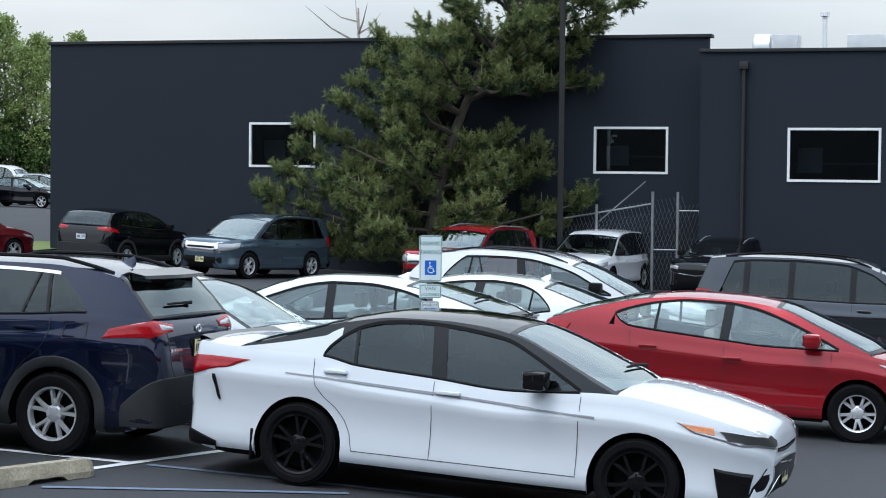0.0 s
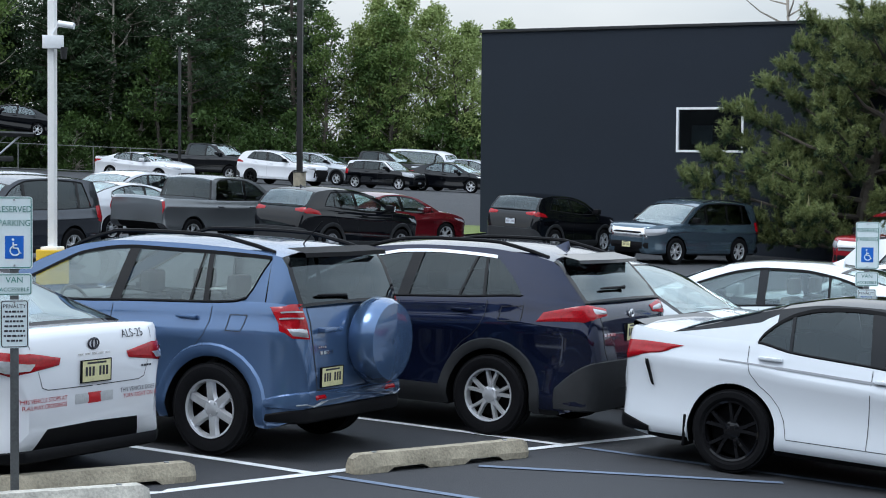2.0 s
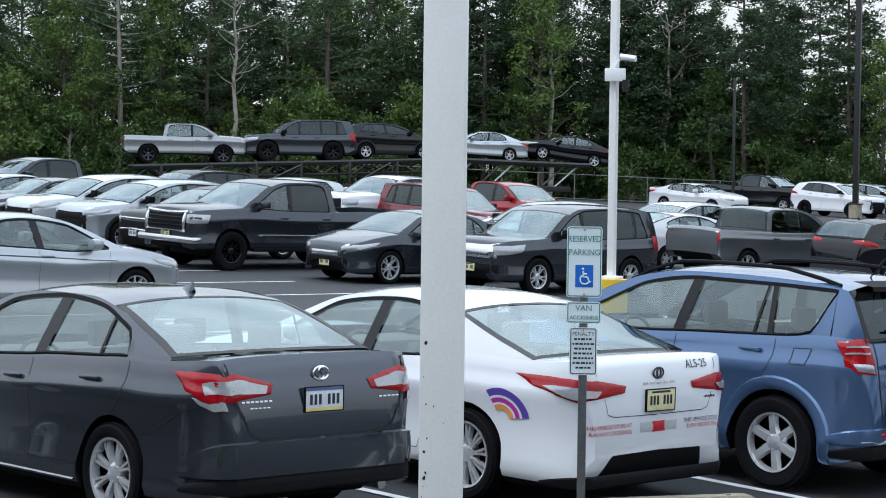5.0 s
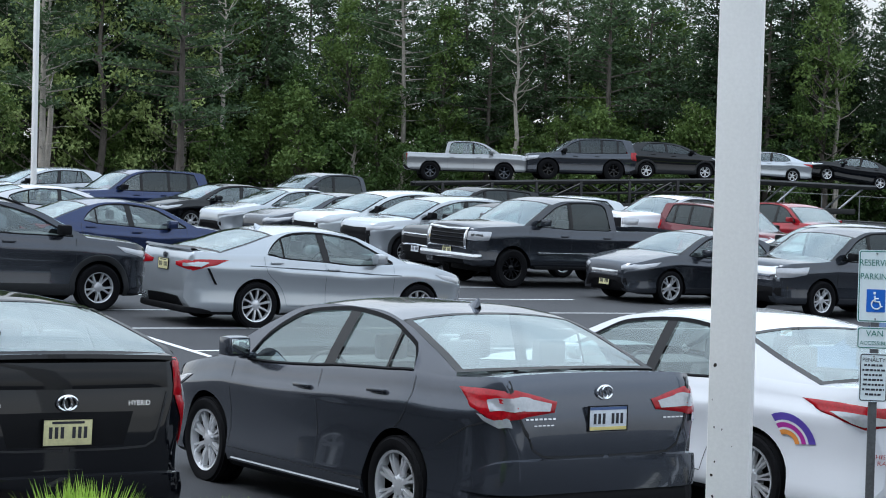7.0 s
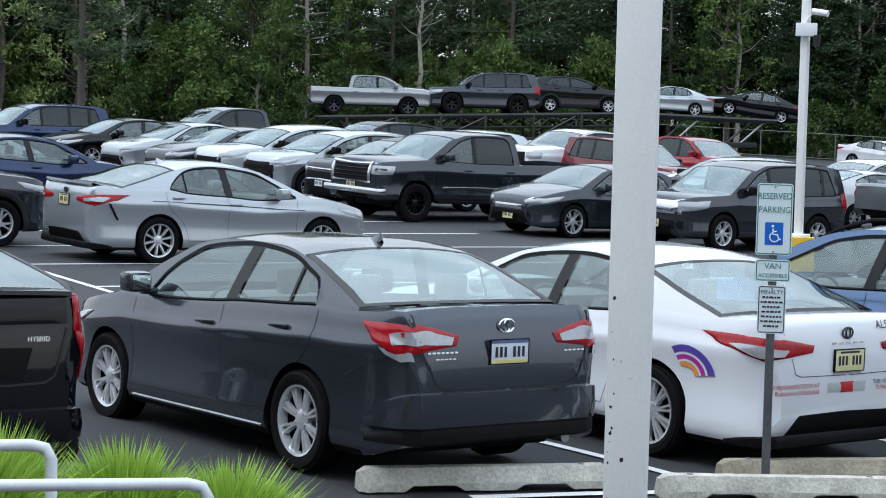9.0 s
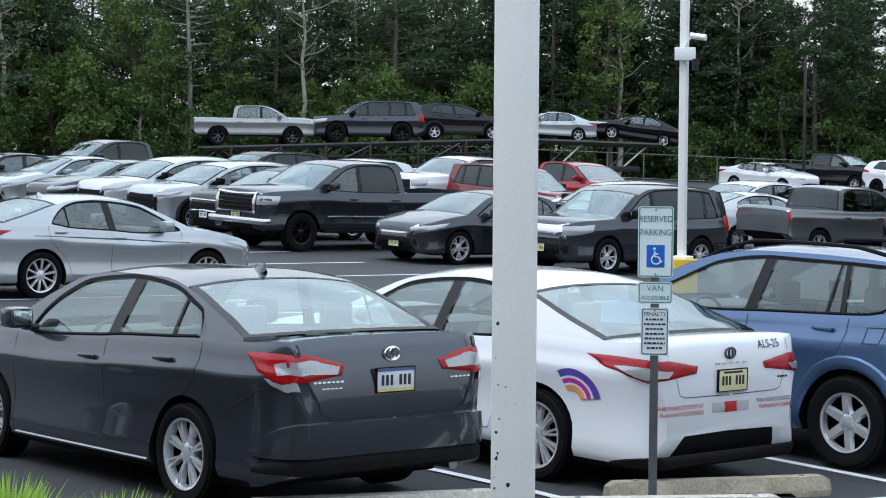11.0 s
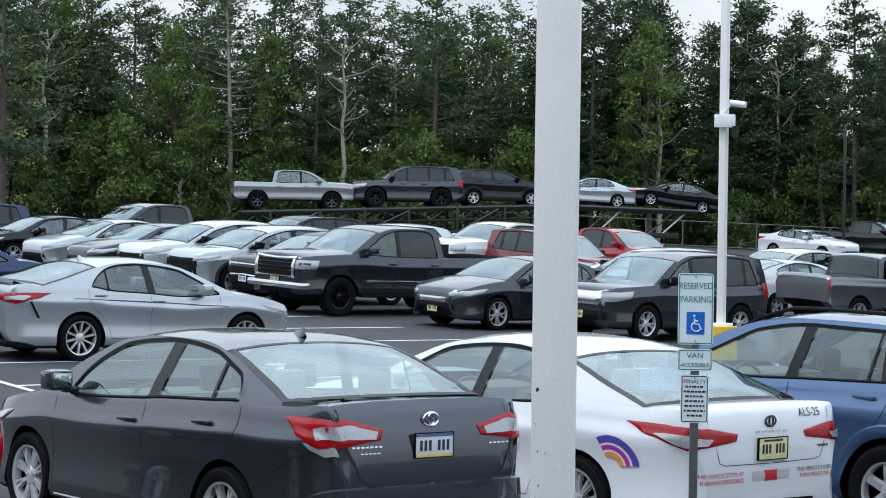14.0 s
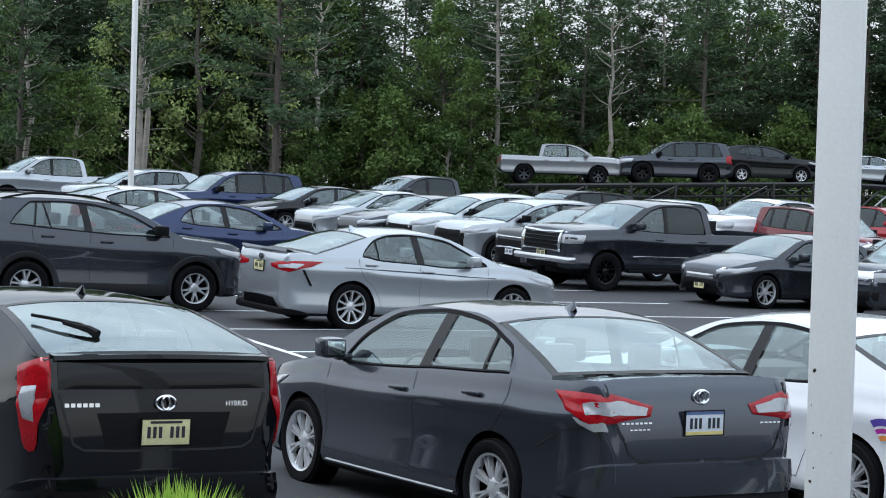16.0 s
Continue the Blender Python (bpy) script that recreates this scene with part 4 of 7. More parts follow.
MID_PICKUP = dict(PICKUP, wb=3.3, nose=2.7, tail=-2.7, top=[(2.7, 0.95), (2.66, 1.1), (2.4, 1.17), (1.9, 1.2), (1.5, 1.22), (0, 1.2), (-1.0, 1.2), (-2.6, 1.22), (-2.7, 1.15)], roof=[(1.5, 1.21), (1.05, 1.5), (0.75, 1.66), (0.35, 1.74), (-0.3, 1.75), (-0.7, 1.73), (-0.88, 1.66), (-1.0, 1.22)], bed=(-2.6, -1.08), under=[(2.7, 0.6), (2.5, 0.42), (-2.5, 0.46), (-2.7, 0.62)])
VAN = dict(BIG_SUV, wb=3.0, nose=2.5, tail=-2.6, roof_back=-2.4, lean=0.24,
    top=[(2.5, 0.66), (2.44, 0.86), (2.2, 0.95), (1.6, 1.03), (1.3, 1.06), (0, 1.04), (-1.3, 1.06), (-2.3, 1.08), (-2.52, 1.07), (-2.57, 0.95), (-2.6, 0.7)],
    roof=[(1.5, 1.04), (1.0, 1.34), (0.6, 1.55), (0.1, 1.66), (-0.9, 1.70), (-1.9, 1.67), (-2.32, 1.58), (-2.42, 1.4), (-2.54, 1.06)],
    under=[(2.5, 0.42), (2.44, 0.25), (2.2, 0.2), (-2.2, 0.2), (-2.54, 0.3), (-2.6, 0.44)], posts=[0.4, -0.75], roof_front=0.6,
    lights=[("taillight", [(-2.4, 0.96, 1.2), (-2.5, 0.9, 1.2), (-2.56, 0.78, 1.18)], [(-2.4, 0.97, 0.8), (-2.54, 0.92, 0.8), (-2.6, 0.8, 0.8)], REDLENS, ""), ("headlight", [(1.9, 0.95, 0.92), (2.2, 0.9, 0.88), (2.46, 0.6, 0.8)], [(2.0, 0.96, 0.8), (2.25, 0.91, 0.74), (2.48, 0.62, 0.66)], CLEARLENS, "")],
    panels=[BUMPER(-2.6, 0.97, 0.26, 0.42), GRILLE(2.5, 0.97, 0.3, 0.55)])
CARGO_VAN = dict(VAN, roof=[(1.9, 1.04), (1.45, 1.5), (1.2, 1.8), (0.7, 2.0), (-0.9, 2.05), (-1.9, 2.05), (-2.4, 2.0), (-2.48, 1.5), (-2.55, 1.06)], roof_front=1.2, roof_back=-2.4, posts=[0.7, -2.2], top_rail=0.1)
MINI = dict(BOXY_SUV, glass=None, sill=None, wb=2.55, r=0.31, arch=0.36, nose=2.0, tail=-1.96, hw=0.84, zb=0.18, roof_back=-1.74,
    top=[(2.0, 0.6), (1.94, 0.76), (1.7, 0.86), (1.2, 0.93), (0.9, 0.95), (0, 0.95), (-1.2, 0.97), (-1.8, 0.98), (-1.9, 0.95), (-1.94, 0.8), (-1.96, 0.6)],
    roof=[(0.95, 0.95), (0.6, 1.2), (0.4, 1.33), (0, 1.37), (-1.0, 1.37), (-1.6, 1.35), (-1.74, 1.32), (-1.8, 1.15), (-1.9, 0.96)],
    under=[(2.0, 0.4), (1.94, 0.22), (1.7, 0.18), (-1.6, 0.18), (-1.9, 0.26), (-1.96, 0.4)], posts=[0.1, -0.8], doors=[0.85, 0.05, -0.9], handles=[0.2, -0.6],
    lights=[("taillight", [(-1.7, 0.84, 0.95), (-1.85, 0.8, 0.95), (-1.92, 0.7, 0.95)], [(-1.72, 0.84, 0.7), (-1.9, 0.8, 0.7), (-1.95, 0.7, 0.7)], REDLENS, ""), ("headlight", [(1.4, 0.8, 0.88), (1.7, 0.76, 0.87), (1.92, 0.5, 0.8)], [(1.5, 0.82, 0.7), (1.75, 0.78, 0.66), (1.95, 0.52, 0.62)], CLEARLENS, "")],
    panels=[BUMPER(-1.96, 0.84, 0.24, 0.34), GRILLE(2.0, 0.84, 0.3, 0.5)])

PEARL = paint("pearl_white", (0.62, 0.65, 0.69), 0.0)
FLEET = paint("plain_white", (0.68, 0.69, 0.72), 0.0)
SLATE = paint("slate_grey", (0.066, 0.074, 0.092), 0.7)
OCEAN = paint("ocean_blue", (0.080, 0.138, 0.255), 0.55)
MIDNIGHT = paint("midnight_blue", (0.007, 0.011, 0.034), 0.6)
CHERRY = paint("cherry_red", (0.27, 0.010, 0.017), 0.3)
JET = surface("paint_jet_black", (0.0025, 0.003, 0.0045), rough=0.3, scale=1.3, vary=0.05, fine=900.0, coat=1.0, spec=0.0)
SILVER = paint("silver", (0.44, 0.47, 0.50), 0.6)
PALE = paint("pale_silver", (0.58, 0.62, 0.64), 0.4)
GUNMETAL = paint("gunmetal", (0.044, 0.050, 0.062), 0.7)
STEELBLUE = paint("steel_blue", (0.075, 0.115, 0.15), 0.6)
WINE = paint("wine_red", (0.12, 0.008, 0.013), 0.4)
ASH = paint("ash_silver", (0.30, 0.31, 0.32), 0.5)
MIDGREY = paint("mid_grey", (0.16, 0.17, 0.18), 0.6)
NAVY = paint("navy", (0.017, 0.031, 0.092), 0.6)

# ---- setting ----
ASPHALT = surface("asphalt", (0.028, 0.029, 0.033), 0.85, scale=0.35, vary=0.3, bump=0.5, fine=90)
GRASS = surface("lawn", (0.12, 0.16, 0.035), 0.9, scale=1.2, vary=0.3, bump=0.6, fine=70)
STRIPE = surface("line_paint", (0.62, 0.63, 0.64), 0.7, scale=6, vary=0.22, bump=0.2, fine=60)
STRIPE_B = surface("line_paint_blue", (0.12, 0.155, 0.22), 0.7, scale=6, vary=0.3, bump=0.2, fine=60)
CONCRETE = surface("concrete", (0.29, 0.255, 0.19), 0.9, scale=5, vary=0.4, bump=0.5, fine=45)
CONCRETE_L = surface("pale_concrete", (0.43, 0.41, 0.36), 0.9, scale=5, vary=0.4, bump=0.5, fine=45)
WALL = surface("dark_render", (0.0115, 0.0165, 0.0255), 0.8, scale=0.5, vary=0.12, bump=0.2, fine=30, spec=0.3)
COPING = surface("dark_coping", (0.012, 0.013, 0.015), 0.6, scale=2, vary=0.2)
POST = surface("white_post_paint", (0.80, 0.79, 0.77), 0.45, scale=2, vary=0.06)
RAILPAINT = surface("rail_paint", (0.62, 0.64, 0.66), 0.5, scale=5, vary=0.1)
STEEL = surface("galvanised_steel", (0.33, 0.34, 0.35), 0.45, 0.7, scale=12, vary=0.2)
DARKMETAL = surface("dark_metal", (0.012, 0.012, 0.012), 0.5, scale=6, vary=0.2)
YELLOW = surface("safety_yellow", (0.70, 0.45, 0.03), 0.6, scale=4, vary=0.15, bump=0.2)
SIGNPOST = surface("weathered_steel", (0.13, 0.135, 0.14), 0.5, 0.6, scale=12, vary=0.25)
SIGNWHITE = surface("sign_white", (0.66, 0.74, 0.76), 0.45, scale=5, vary=0.05)
SIGNGREEN = surface("sign_green", (0.02, 0.17, 0.14), 0.5, scale=5, vary=0.1)
SIGNBLUE = surface("sign_blue", (0.01, 0.12, 0.52), 0.45, scale=5, vary=0.08)
ROOFGREY = surface("roof_metal", (0.55, 0.57, 0.58), 0.4, 0.3, scale=2, vary=0.15)

bm = bmesh.new()
xs = [-400, -250, -160, -110] + [-90 + 2 * k for k in range(76)] + [80, 120, 200, 350]
ys = [-200, -100, -40] + [-20 + 2 * k for k in range(75)] + [150, 200, 300, 500]
grid(bm, [[(x, y, land(x, y)) for y in ys] for x in xs])
tagged(part("ground", bm, ASPHALT), "dark worn asphalt of a sloping car park", "ground", kind="structure")


def patch(name, corners, mat, lift=0.02, n=10, label="", category=""):
    """A sheet that follows the ground between four corners."""
    bm, rows = bmesh.new(), []
    a, b, c, d = [Vector(p) for p in corners]
    for i in range(n + 1):
        row = []
        for j in range(n + 1):
            p = a.lerp(b, i / n).lerp(d.lerp(c, i / n), j / n)
            row.append((p.x, p.y, land(p.x, p.y) + lift))
        rows.append(row)
    grid(bm, rows)
    return tagged(part(name, bm, mat), label, category, kind="structure")


patch("lawn", [(-30, 60.5), (-13.2, 60.2), (-12.0, 66.5), (-28, 67)], GRASS, 0.06, 14, label="strip of mown green lawn below the building", category="lawn")


def stripe(x0, y0, x1, y1, w=0.1, mat=None, label="worn white parking line on the asphalt"):
    a, b = Vector((x0, y0)), Vector((x1, y1))
    d = (b - a).normalized()
    s = Vector((-d.y, d.x)) * w / 2
    n = max(2, int((b - a).length / 0.8))
    bm, rows = bmesh.new(), []
    for k in range(n + 1):
        p = a.lerp(b, k / n)
        rows.append([(q.x, q.y, land(q.x, q.y) + 0.006) for q in (p + s, p - s)])
    grid(bm, rows)
    tagged(part("parking_line", bm, mat or STRIPE), label, "parking line", "painted parking lines", "structure")


ROW, STALL = Vector((math.cos(radians(57.5)), math.sin(radians(57.5)))), Vector((math.cos(radians(162)), math.sin(radians(162))))
base = Vector((-2.62, 16.62))
stripe(*(base - ROW * 7.6), *(base + ROW * 9), 0.1)
for k in range(-2, 4):
    p = base + ROW * 2.85 * k
    stripe(*p, *(p + STALL * 5.4), 0.1)
for k in (-1, 0):
    p = base + ROW * 2.85 * k
    stripe(*(p - STALL * 0.15), *(p - STALL * 4.6), 0.09, STRIPE_B, "faded blue line of an accessible bay")
for k in (-0.55,):
    p = base + ROW * 2.85 * k
    stripe(*(p - STALL * 0.4), *(p - STALL * 2.2 + ROW * 1.2), 0.09, STRIPE_B, "faded blue hatching of an accessible bay")
for k in range(6):
    p = Vector((-17.2, 17.5)) + Vector((-2.55, 1.15)) * k
    stripe(p.x, p.y, p.x + 1.6, p.y + 5.0, 0.1)
    p = Vector((-16.0, 30.0)) + Vector((-2.5, 1.0)) * k
    stripe(p.x, p.y, p.x - 1.3, p.y - 4.2, 0.1)
stripe(-14.5, 16.3, -28, 22.4, 0.1)
stripe(3, 16.4, 12, 13.6, 0.1)
stripe(4.5, 19.0, 12, 16.7, 0.1)
stripe(-6.5, 50.5, -14, 52.5, 0.1)


def wheel_stop(x, y, heading, length, label, mat=None):
    t = thing("wheel_stop", stand(x, y, heading), label, "wheel stop", "concrete wheel stops")
    bm = bmesh.new()
    n, h = 30, length / 2
    rows = []
    for k in range(n + 1):
        u = -h + length * k / n
        e = 0.03 if k in (0, n) else 0.0
        foot = 0.035 if 0.25 < abs(u) / h < 0.62 else 0.0
        rows.append([(u, -0.085 + e, foot), (u, -0.085 + e, 0.05), (u, -0.045 + e * 0.5, 0.145 - e), (u, 0.045 - e * 0.5, 0.145 - e), (u, 0.085 - e, 0.05), (u, 0.085 - e, foot)])
    vs = grid(bm, rows, closed=True)
    bm.faces.new(vs[0]), bm.faces.new(vs[-1])
    for v in bm.verts:
        v.co += noise.noise_vector(v.co * 14) * 0.005
    part("block", bm, mat or CONCRETE, t, sharp=22)
    for u in (-h * 0.75, h * 0.75):
        b2 = bmesh.new()
        bmesh.ops.create_cone(b2, cap_ends=True, segments=10, radius1=0.02, radius2=0.02, depth=0.012, matrix=Matrix.Translation((u, 0, 0.147)))
        part("pin", b2, STEEL, t)


wheel_stop(-3.38, 15.12, 54.5, 1.85, "weathered concrete wheel stop behind the blue SUV")
wheel_stop(-6.81, 10.54, 53, 1.72, "chipped pale concrete wheel stop behind the grey sedan", CONCRETE_L)
wheel_stop(-5.40, 11.90, 50, 1.72, "chipped pale concrete wheel stop beside the sign post", CONCRETE_L)
wheel_stop(-5.42, 12.84, 54, 1.8, "concrete wheel stop behind the white fleet sedan")

# ---- the dark building ----
bld = thing("building", pose(-12.86, 63.3, 0, 0, 0, -17.5), "long dark blue-grey building with a flat roof", "building")


def wall_with_openings(name, x0, x1, y, z0, z1, holes, thick=0.3):
    """A wall along x with rectangular holes through it."""
    bm = bmesh.new()
    xs = sorted({x0, x1} | {h[0] for h in holes} | {h[1] for h in holes})
    for a, b in zip(xs, xs[1:]):
        inside = [h for h in holes if h[0] <= a and b <= h[1]]
        zs = [z0] + [z for h in inside for z in (h[2], h[3])] + [z1]
        for c, d in zip(zs[::2], zs[1::2]):
            box(bm, a, y, c, b, y + thick, d)
    bmesh.ops.remove_doubles(bm, verts=bm.verts, dist=0.0005)
    return part(name, bm, WALL, bld, smooth=False)


W1, W2, W3 = (7.05, 9.3, 2.2, 3.61), (18.2, 20.45, 2.1, 3.5), (24.1, 26.7, 1.92, 3.45)
wall_with_openings("wall", 0, 21.6, 0, -3, 6.12, [W1, W2])
wall_with_openings("wall", 21.6, 45, -1.2, -3, 5.6, [W3])
part("wall", boxed(0, 0.3, -3, 0.3, 28, 6.10), WALL, bld, smooth=False)
part("wall", boxed(21.6, -0.9, -3, 21.9, 0.3, 5.6), WALL, bld, smooth=False)
# unseen back and end walls, added to keep daylight out behind the windows
part("wall", boxed(0.3, 27.7, -3, 45, 28, 5.2), WALL, bld, smooth=False)
part("wall", boxed(44.7, -0.9, -3, 45, 27.7, 5.2), WALL, bld, smooth=False)
part("roof", boxed(0.3, 0.3, 5.2, 45, 28, 5.4), COPING, bld, smooth=False)
part("roof", boxed(21.9, -0.9, 5.2, 45, 0.3, 5.4), COPING, bld, smooth=False)
part("roof_coping", boxed(-0.06, -0.06, 6.122, 21.7, 0.4, 6.22, 0.01), COPING, bld)
part("roof_coping", boxed(21.55, -1.27, 5.602, 45, -0.8, 5.7, 0.01), COPING, bld)
part("rear_wing", boxed(24.8, 8, 5.402, 45, 20, 6.75, 0.02), ROOFGREY, bld, "pale metal upper storey")
# dark sheet behind each pane: the unlit room's shade is put into its colour
BACKROOM = surface("dark_room_shade", (0.035, 0.04, 0.045), 0.8, scale=2, vary=0.3)
for (a, b, c, d), y in ((W1, 0), (W2, 0), (W3, -1.2)):
    w = new("window")
    w.parent = bld
    bm = bmesh.new()
    f = 0.07
    for q in ((a, c, b, c + f), (a, d - f, b, d), (a, c + f, a + f, d - f), (b - f, c + f, b, d - f)):
        box(bm, q[0], y - 0.03, q[1], q[2], y + 0.12, q[3])
    part("window_frame", bm, WHITE, w, "white window frame", smooth=False)
    part("pane", boxed(a + f, y + 0.05, c + f, b - f, y + 0.06, d - f), glass("window_glass", (0.35, 0.38, 0.4), 0.07), w, smooth=False)
    # these two boards are added; they stand for pale shapes in the glass
    part("pale_board", boxed(a + 0.2, y + 0.75, c + 0.25, a + 0.9, y + 0.8, d - 0.55), SIGNWHITE, w, "pale board behind the window glass", smooth=False)
    part("steel_board", boxed(a + 0.1, y + 0.9, c + 0.5, b - 0.1, y + 1.3, c + 0.56), STEEL, w, smooth=False)
    part("dark_backdrop", boxed(a - 0.4, y + 2.0, c - 0.4, b + 0.4, y + 2.1, d + 0.4), BACKROOM, w, smooth=False)
bm = bmesh.new()
tube(bm, [(22.85, -1.32, 5.1), (22.85, -1.32, -1.2)], 0.06, 8)
box(bm, 22.72, -1.42, 5.1, 22.98, -1.2, 5.32, 0.02)
part("downspout", bm, DARKMETAL, bld)
vent = thing("roof_vent", bld.matrix_basis @ pose(22.6, 6, 5.4) @ Matrix.Scale(1.0, 4), "grey round exhaust fan on the flat roof", "roof vent")
bm = bmesh.new()
rows = [[(x, r * math.cos(t), 0.75 + r * math.sin(t)) for t in [2 * math.pi * k / 20 for k in range(20)]] for x, r in ((-0.55, 0.42), (-0.5, 0.5), (0.0, 0.5), (0.06, 0.38), (0.4, 0.36))]
grid(bm, rows, closed=True)
part("fan_drum", bm, ROOFGREY, vent)
part("fan_box", boxed(0.1, -0.5, 0.0, 0.9, 0.5, 1.2, 0.03), ROOFGREY, vent)
part("fan_base", boxed(-0.6, -0.5, 0.0, 0.1, 0.5, 0.3, 0.02), STEEL, vent)
pipe = thing("roof_pipe", bld.matrix_basis @ pose(24.4, 5, 5.4), "white capped vent pipe on the roof", "vent pipe")
part("pipe", tube(bmesh.new(), [(0, 0, 0), (0, 0, 1.7)], 0.08, 10), WHITE, pipe)
part("cap", tube(bmesh.new(), [(0, 0, 1.7), (0, 0, 1.82)], 0.14, 10), WHITE, pipe)

# chain-link enclosure by the wall
fence = thing("fence", pose(6.15, 56.6, land(6.15, 56.6), 0, 0, -20), "galvanised chain-link enclosure with a gate", "fence")
for x, h in ((0.0, 2.9), (0.75, 2.9), (1.8, 3.0), (-1.7, 2.5), (-3.4, 2.3)):
    part("fence_post", tube(bmesh.new(), [(x, 0, 0), (x, 0, h)], 0.045, 8), STEEL, fence)
for p in (((0, 0, 2.55), (-3.4, 0, 1.95)), ((0.75, 0, 2.35), (1.8, 0, 2.35)), ((0, 0, 1.2), (0.75, 0, 1.2)), ((0.75, 0, 0.2), (1.8, 0, 0.2))):
    part("fence_rail", tube(bmesh.new(), p, 0.025, 6), STEEL, fence)
part("bent_rail", tube(bmesh.new(), [(-1.7 + 1.4 * math.sin(t), 0.3, 2.0 + 0.9 * math.sin(t * 1.1) + 0.2 * t) for t in [0.12 * k for k in range(14)]], 0.02, 6), STEEL, fence)
mesh = bmesh.new()
for k in range(44):
    for s in (1, -1):
        x0 = -3.4 + 0.12 * k
        z = 1.9 + 0.17 * (x0 + 3.4)
        tube(mesh, [(x0, 0, 0.05), (min(1.8, max(-3.4, x0 + s * 0.9)), 0, z)], 0.004, 3, False)
tagged(part("wire_mesh", mesh, STEEL, fence), kind="stuff")

# ---- posts, poles and signs ----
def lamp_pole(x, y, h, w, label, mat, base=None, round_=False, head=None):
    t = thing("street_lamp", upright(x, y), label, "street lamp")
    z0 = 0.0
    if base:
        bm = bmesh.new()
        tube(bm, [(0, 0, 0), (0, 0, base[0])], base[1], 20)
        part("base", bm, base[2], t, "painted concrete base")
        z0 = base[0]
    part("base_plate", boxed(-w * 1.2, -w * 1.2, z0, w * 1.2, w * 1.2, z0 + 0.05, 0.01), mat, t)
    part("pole", tube(bmesh.new(), [(0, 0, z0), (0, 0, h)], [w / 2, w / 2 * 0.8], 12) if round_ else boxed(-w / 2, -w / 2, z0, w / 2, w / 2, h, 0.012), mat, t)
    if head:
        for s in (1, -1):
            part("arm", tube(bmesh.new(), [(0, 0, h - 0.1), (s * 0.5, 0, h - 0.05)], 0.03, 6), mat, t)
            part("lamp_head", boxed(s * 0.4, -0.16, h - 0.1, s * 0.95, 0.16, h + 0.04, 0.03), mat, t)
    return t


lp = lamp_pole(-12.37, 27.86, 11, 0.115, "slim white lamp pole on a yellow base with cameras", POST, (0.80, 0.25, YELLOW))
cm = thing("security_camera", upright(-12.37, 27.86, 20, 3.98), "white security cameras strapped to the lamp pole", "camera")
part("box", boxed(-0.14, -0.16, -0.1, 0.18, -0.08, 0.10, 0.01), WHITE, cm)
part("camera_body", tube(bmesh.new(), [(0.1, -0.12, 0.28), (0.34, -0.2, 0.24)], 0.05, 10), WHITE, cm)
part("bracket", tube(bmesh.new(), [(0.0, -0.1, 0.12), (0.12, -0.12, 0.28)], 0.02, 6), WHITE, cm)
part("dome", tube(bmesh.new(), [(0.18, -0.12, -0.08), (0.18, -0.12, -0.26)], [0.06, 0.045], 10), DARKMETAL, cm)
lamp_pole(-44.18, 38.15, 11, 0.13, "slim white lamp pole among the parked cars", POST, (0.9, 0.3, CONCRETE))
lamp_pole(-26.19, 86.48, 12.5, 0.24, "tall black lamp pole with two heads", DARKMETAL, (0.7, 0.3, CONCRETE), head=True)
lamp_pole(-33.07, 89.05, 6.5, 0.12, "thin black pole at the edge of the upper lot", DARKMETAL)
lamp_pole(3.4, 55.9, 12, 0.16, "slim dark lamp pole beside the pine", DARKMETAL)

# the near post
px, py = -4.54, 8.23
near_post = thing("canopy_post", pose(px, py, land(px, py) - 0.02, 0, 0, 24), "white painted square steel post with rust chips", "post")
part("post", boxed(-0.098, -0.098, 0.0, 0.098, 0.098, 5.2, 0.012), POST, near_post)
part("foot_plate", boxed(-0.16, -0.16, 0.0, 0.16, 0.16, 0.025, 0.004), POST, near_post)
RUST = surface("rust_chip", (0.03, 0.02, 0.016), 0.9, scale=30, vary=0.4)
rnd = random.Random(4)
for k in range(42):
    z = rnd.choice((rnd.uniform(0.7, 1.5), rnd.gauss(1.15, 0.25)))
    face, u, r = rnd.choice((0, 1, 1)), rnd.uniform(-0.085, 0.085) if rnd.random() < 0.5 else -0.085 + abs(rnd.gauss(0, 0.012)), rnd.uniform(0.002, 0.006) * (1.6 if k < 5 else 1)
    bm = bmesh.new()
    vs = []
    for i in range(8):
        a, q = 2 * math.pi * i / 8, r * rnd.uniform(0.6, 1.4)
        du, dz = q * math.cos(a), 1.6 * q * math.sin(a)
        vs.append(bm.verts.new((u + du, -0.0995, z + dz) if face == 0 else (-0.0995, -u + du, z + dz)))
    bm.faces.new(vs)
    part("rust_chip", bm, RUST, near_post, smooth=False)


def letters(text, height, m, mat, parent, name="lettering", align="CENTER"):
    cu = bpy.data.curves.new(name, "FONT")
    cu.body, cu.size, cu.align_x, cu.extrude = text, height * 1.38, align, 0.0006
    tmp = new(name, cu)
    me = bpy.data.meshes.new_from_object(tmp)
    bpy.data.objects.remove(tmp)
    me.materials.clear()
    me.materials.append(mat)
    ob = new(name, me)
    ob.parent, ob.matrix_basis = parent, m
    return ob


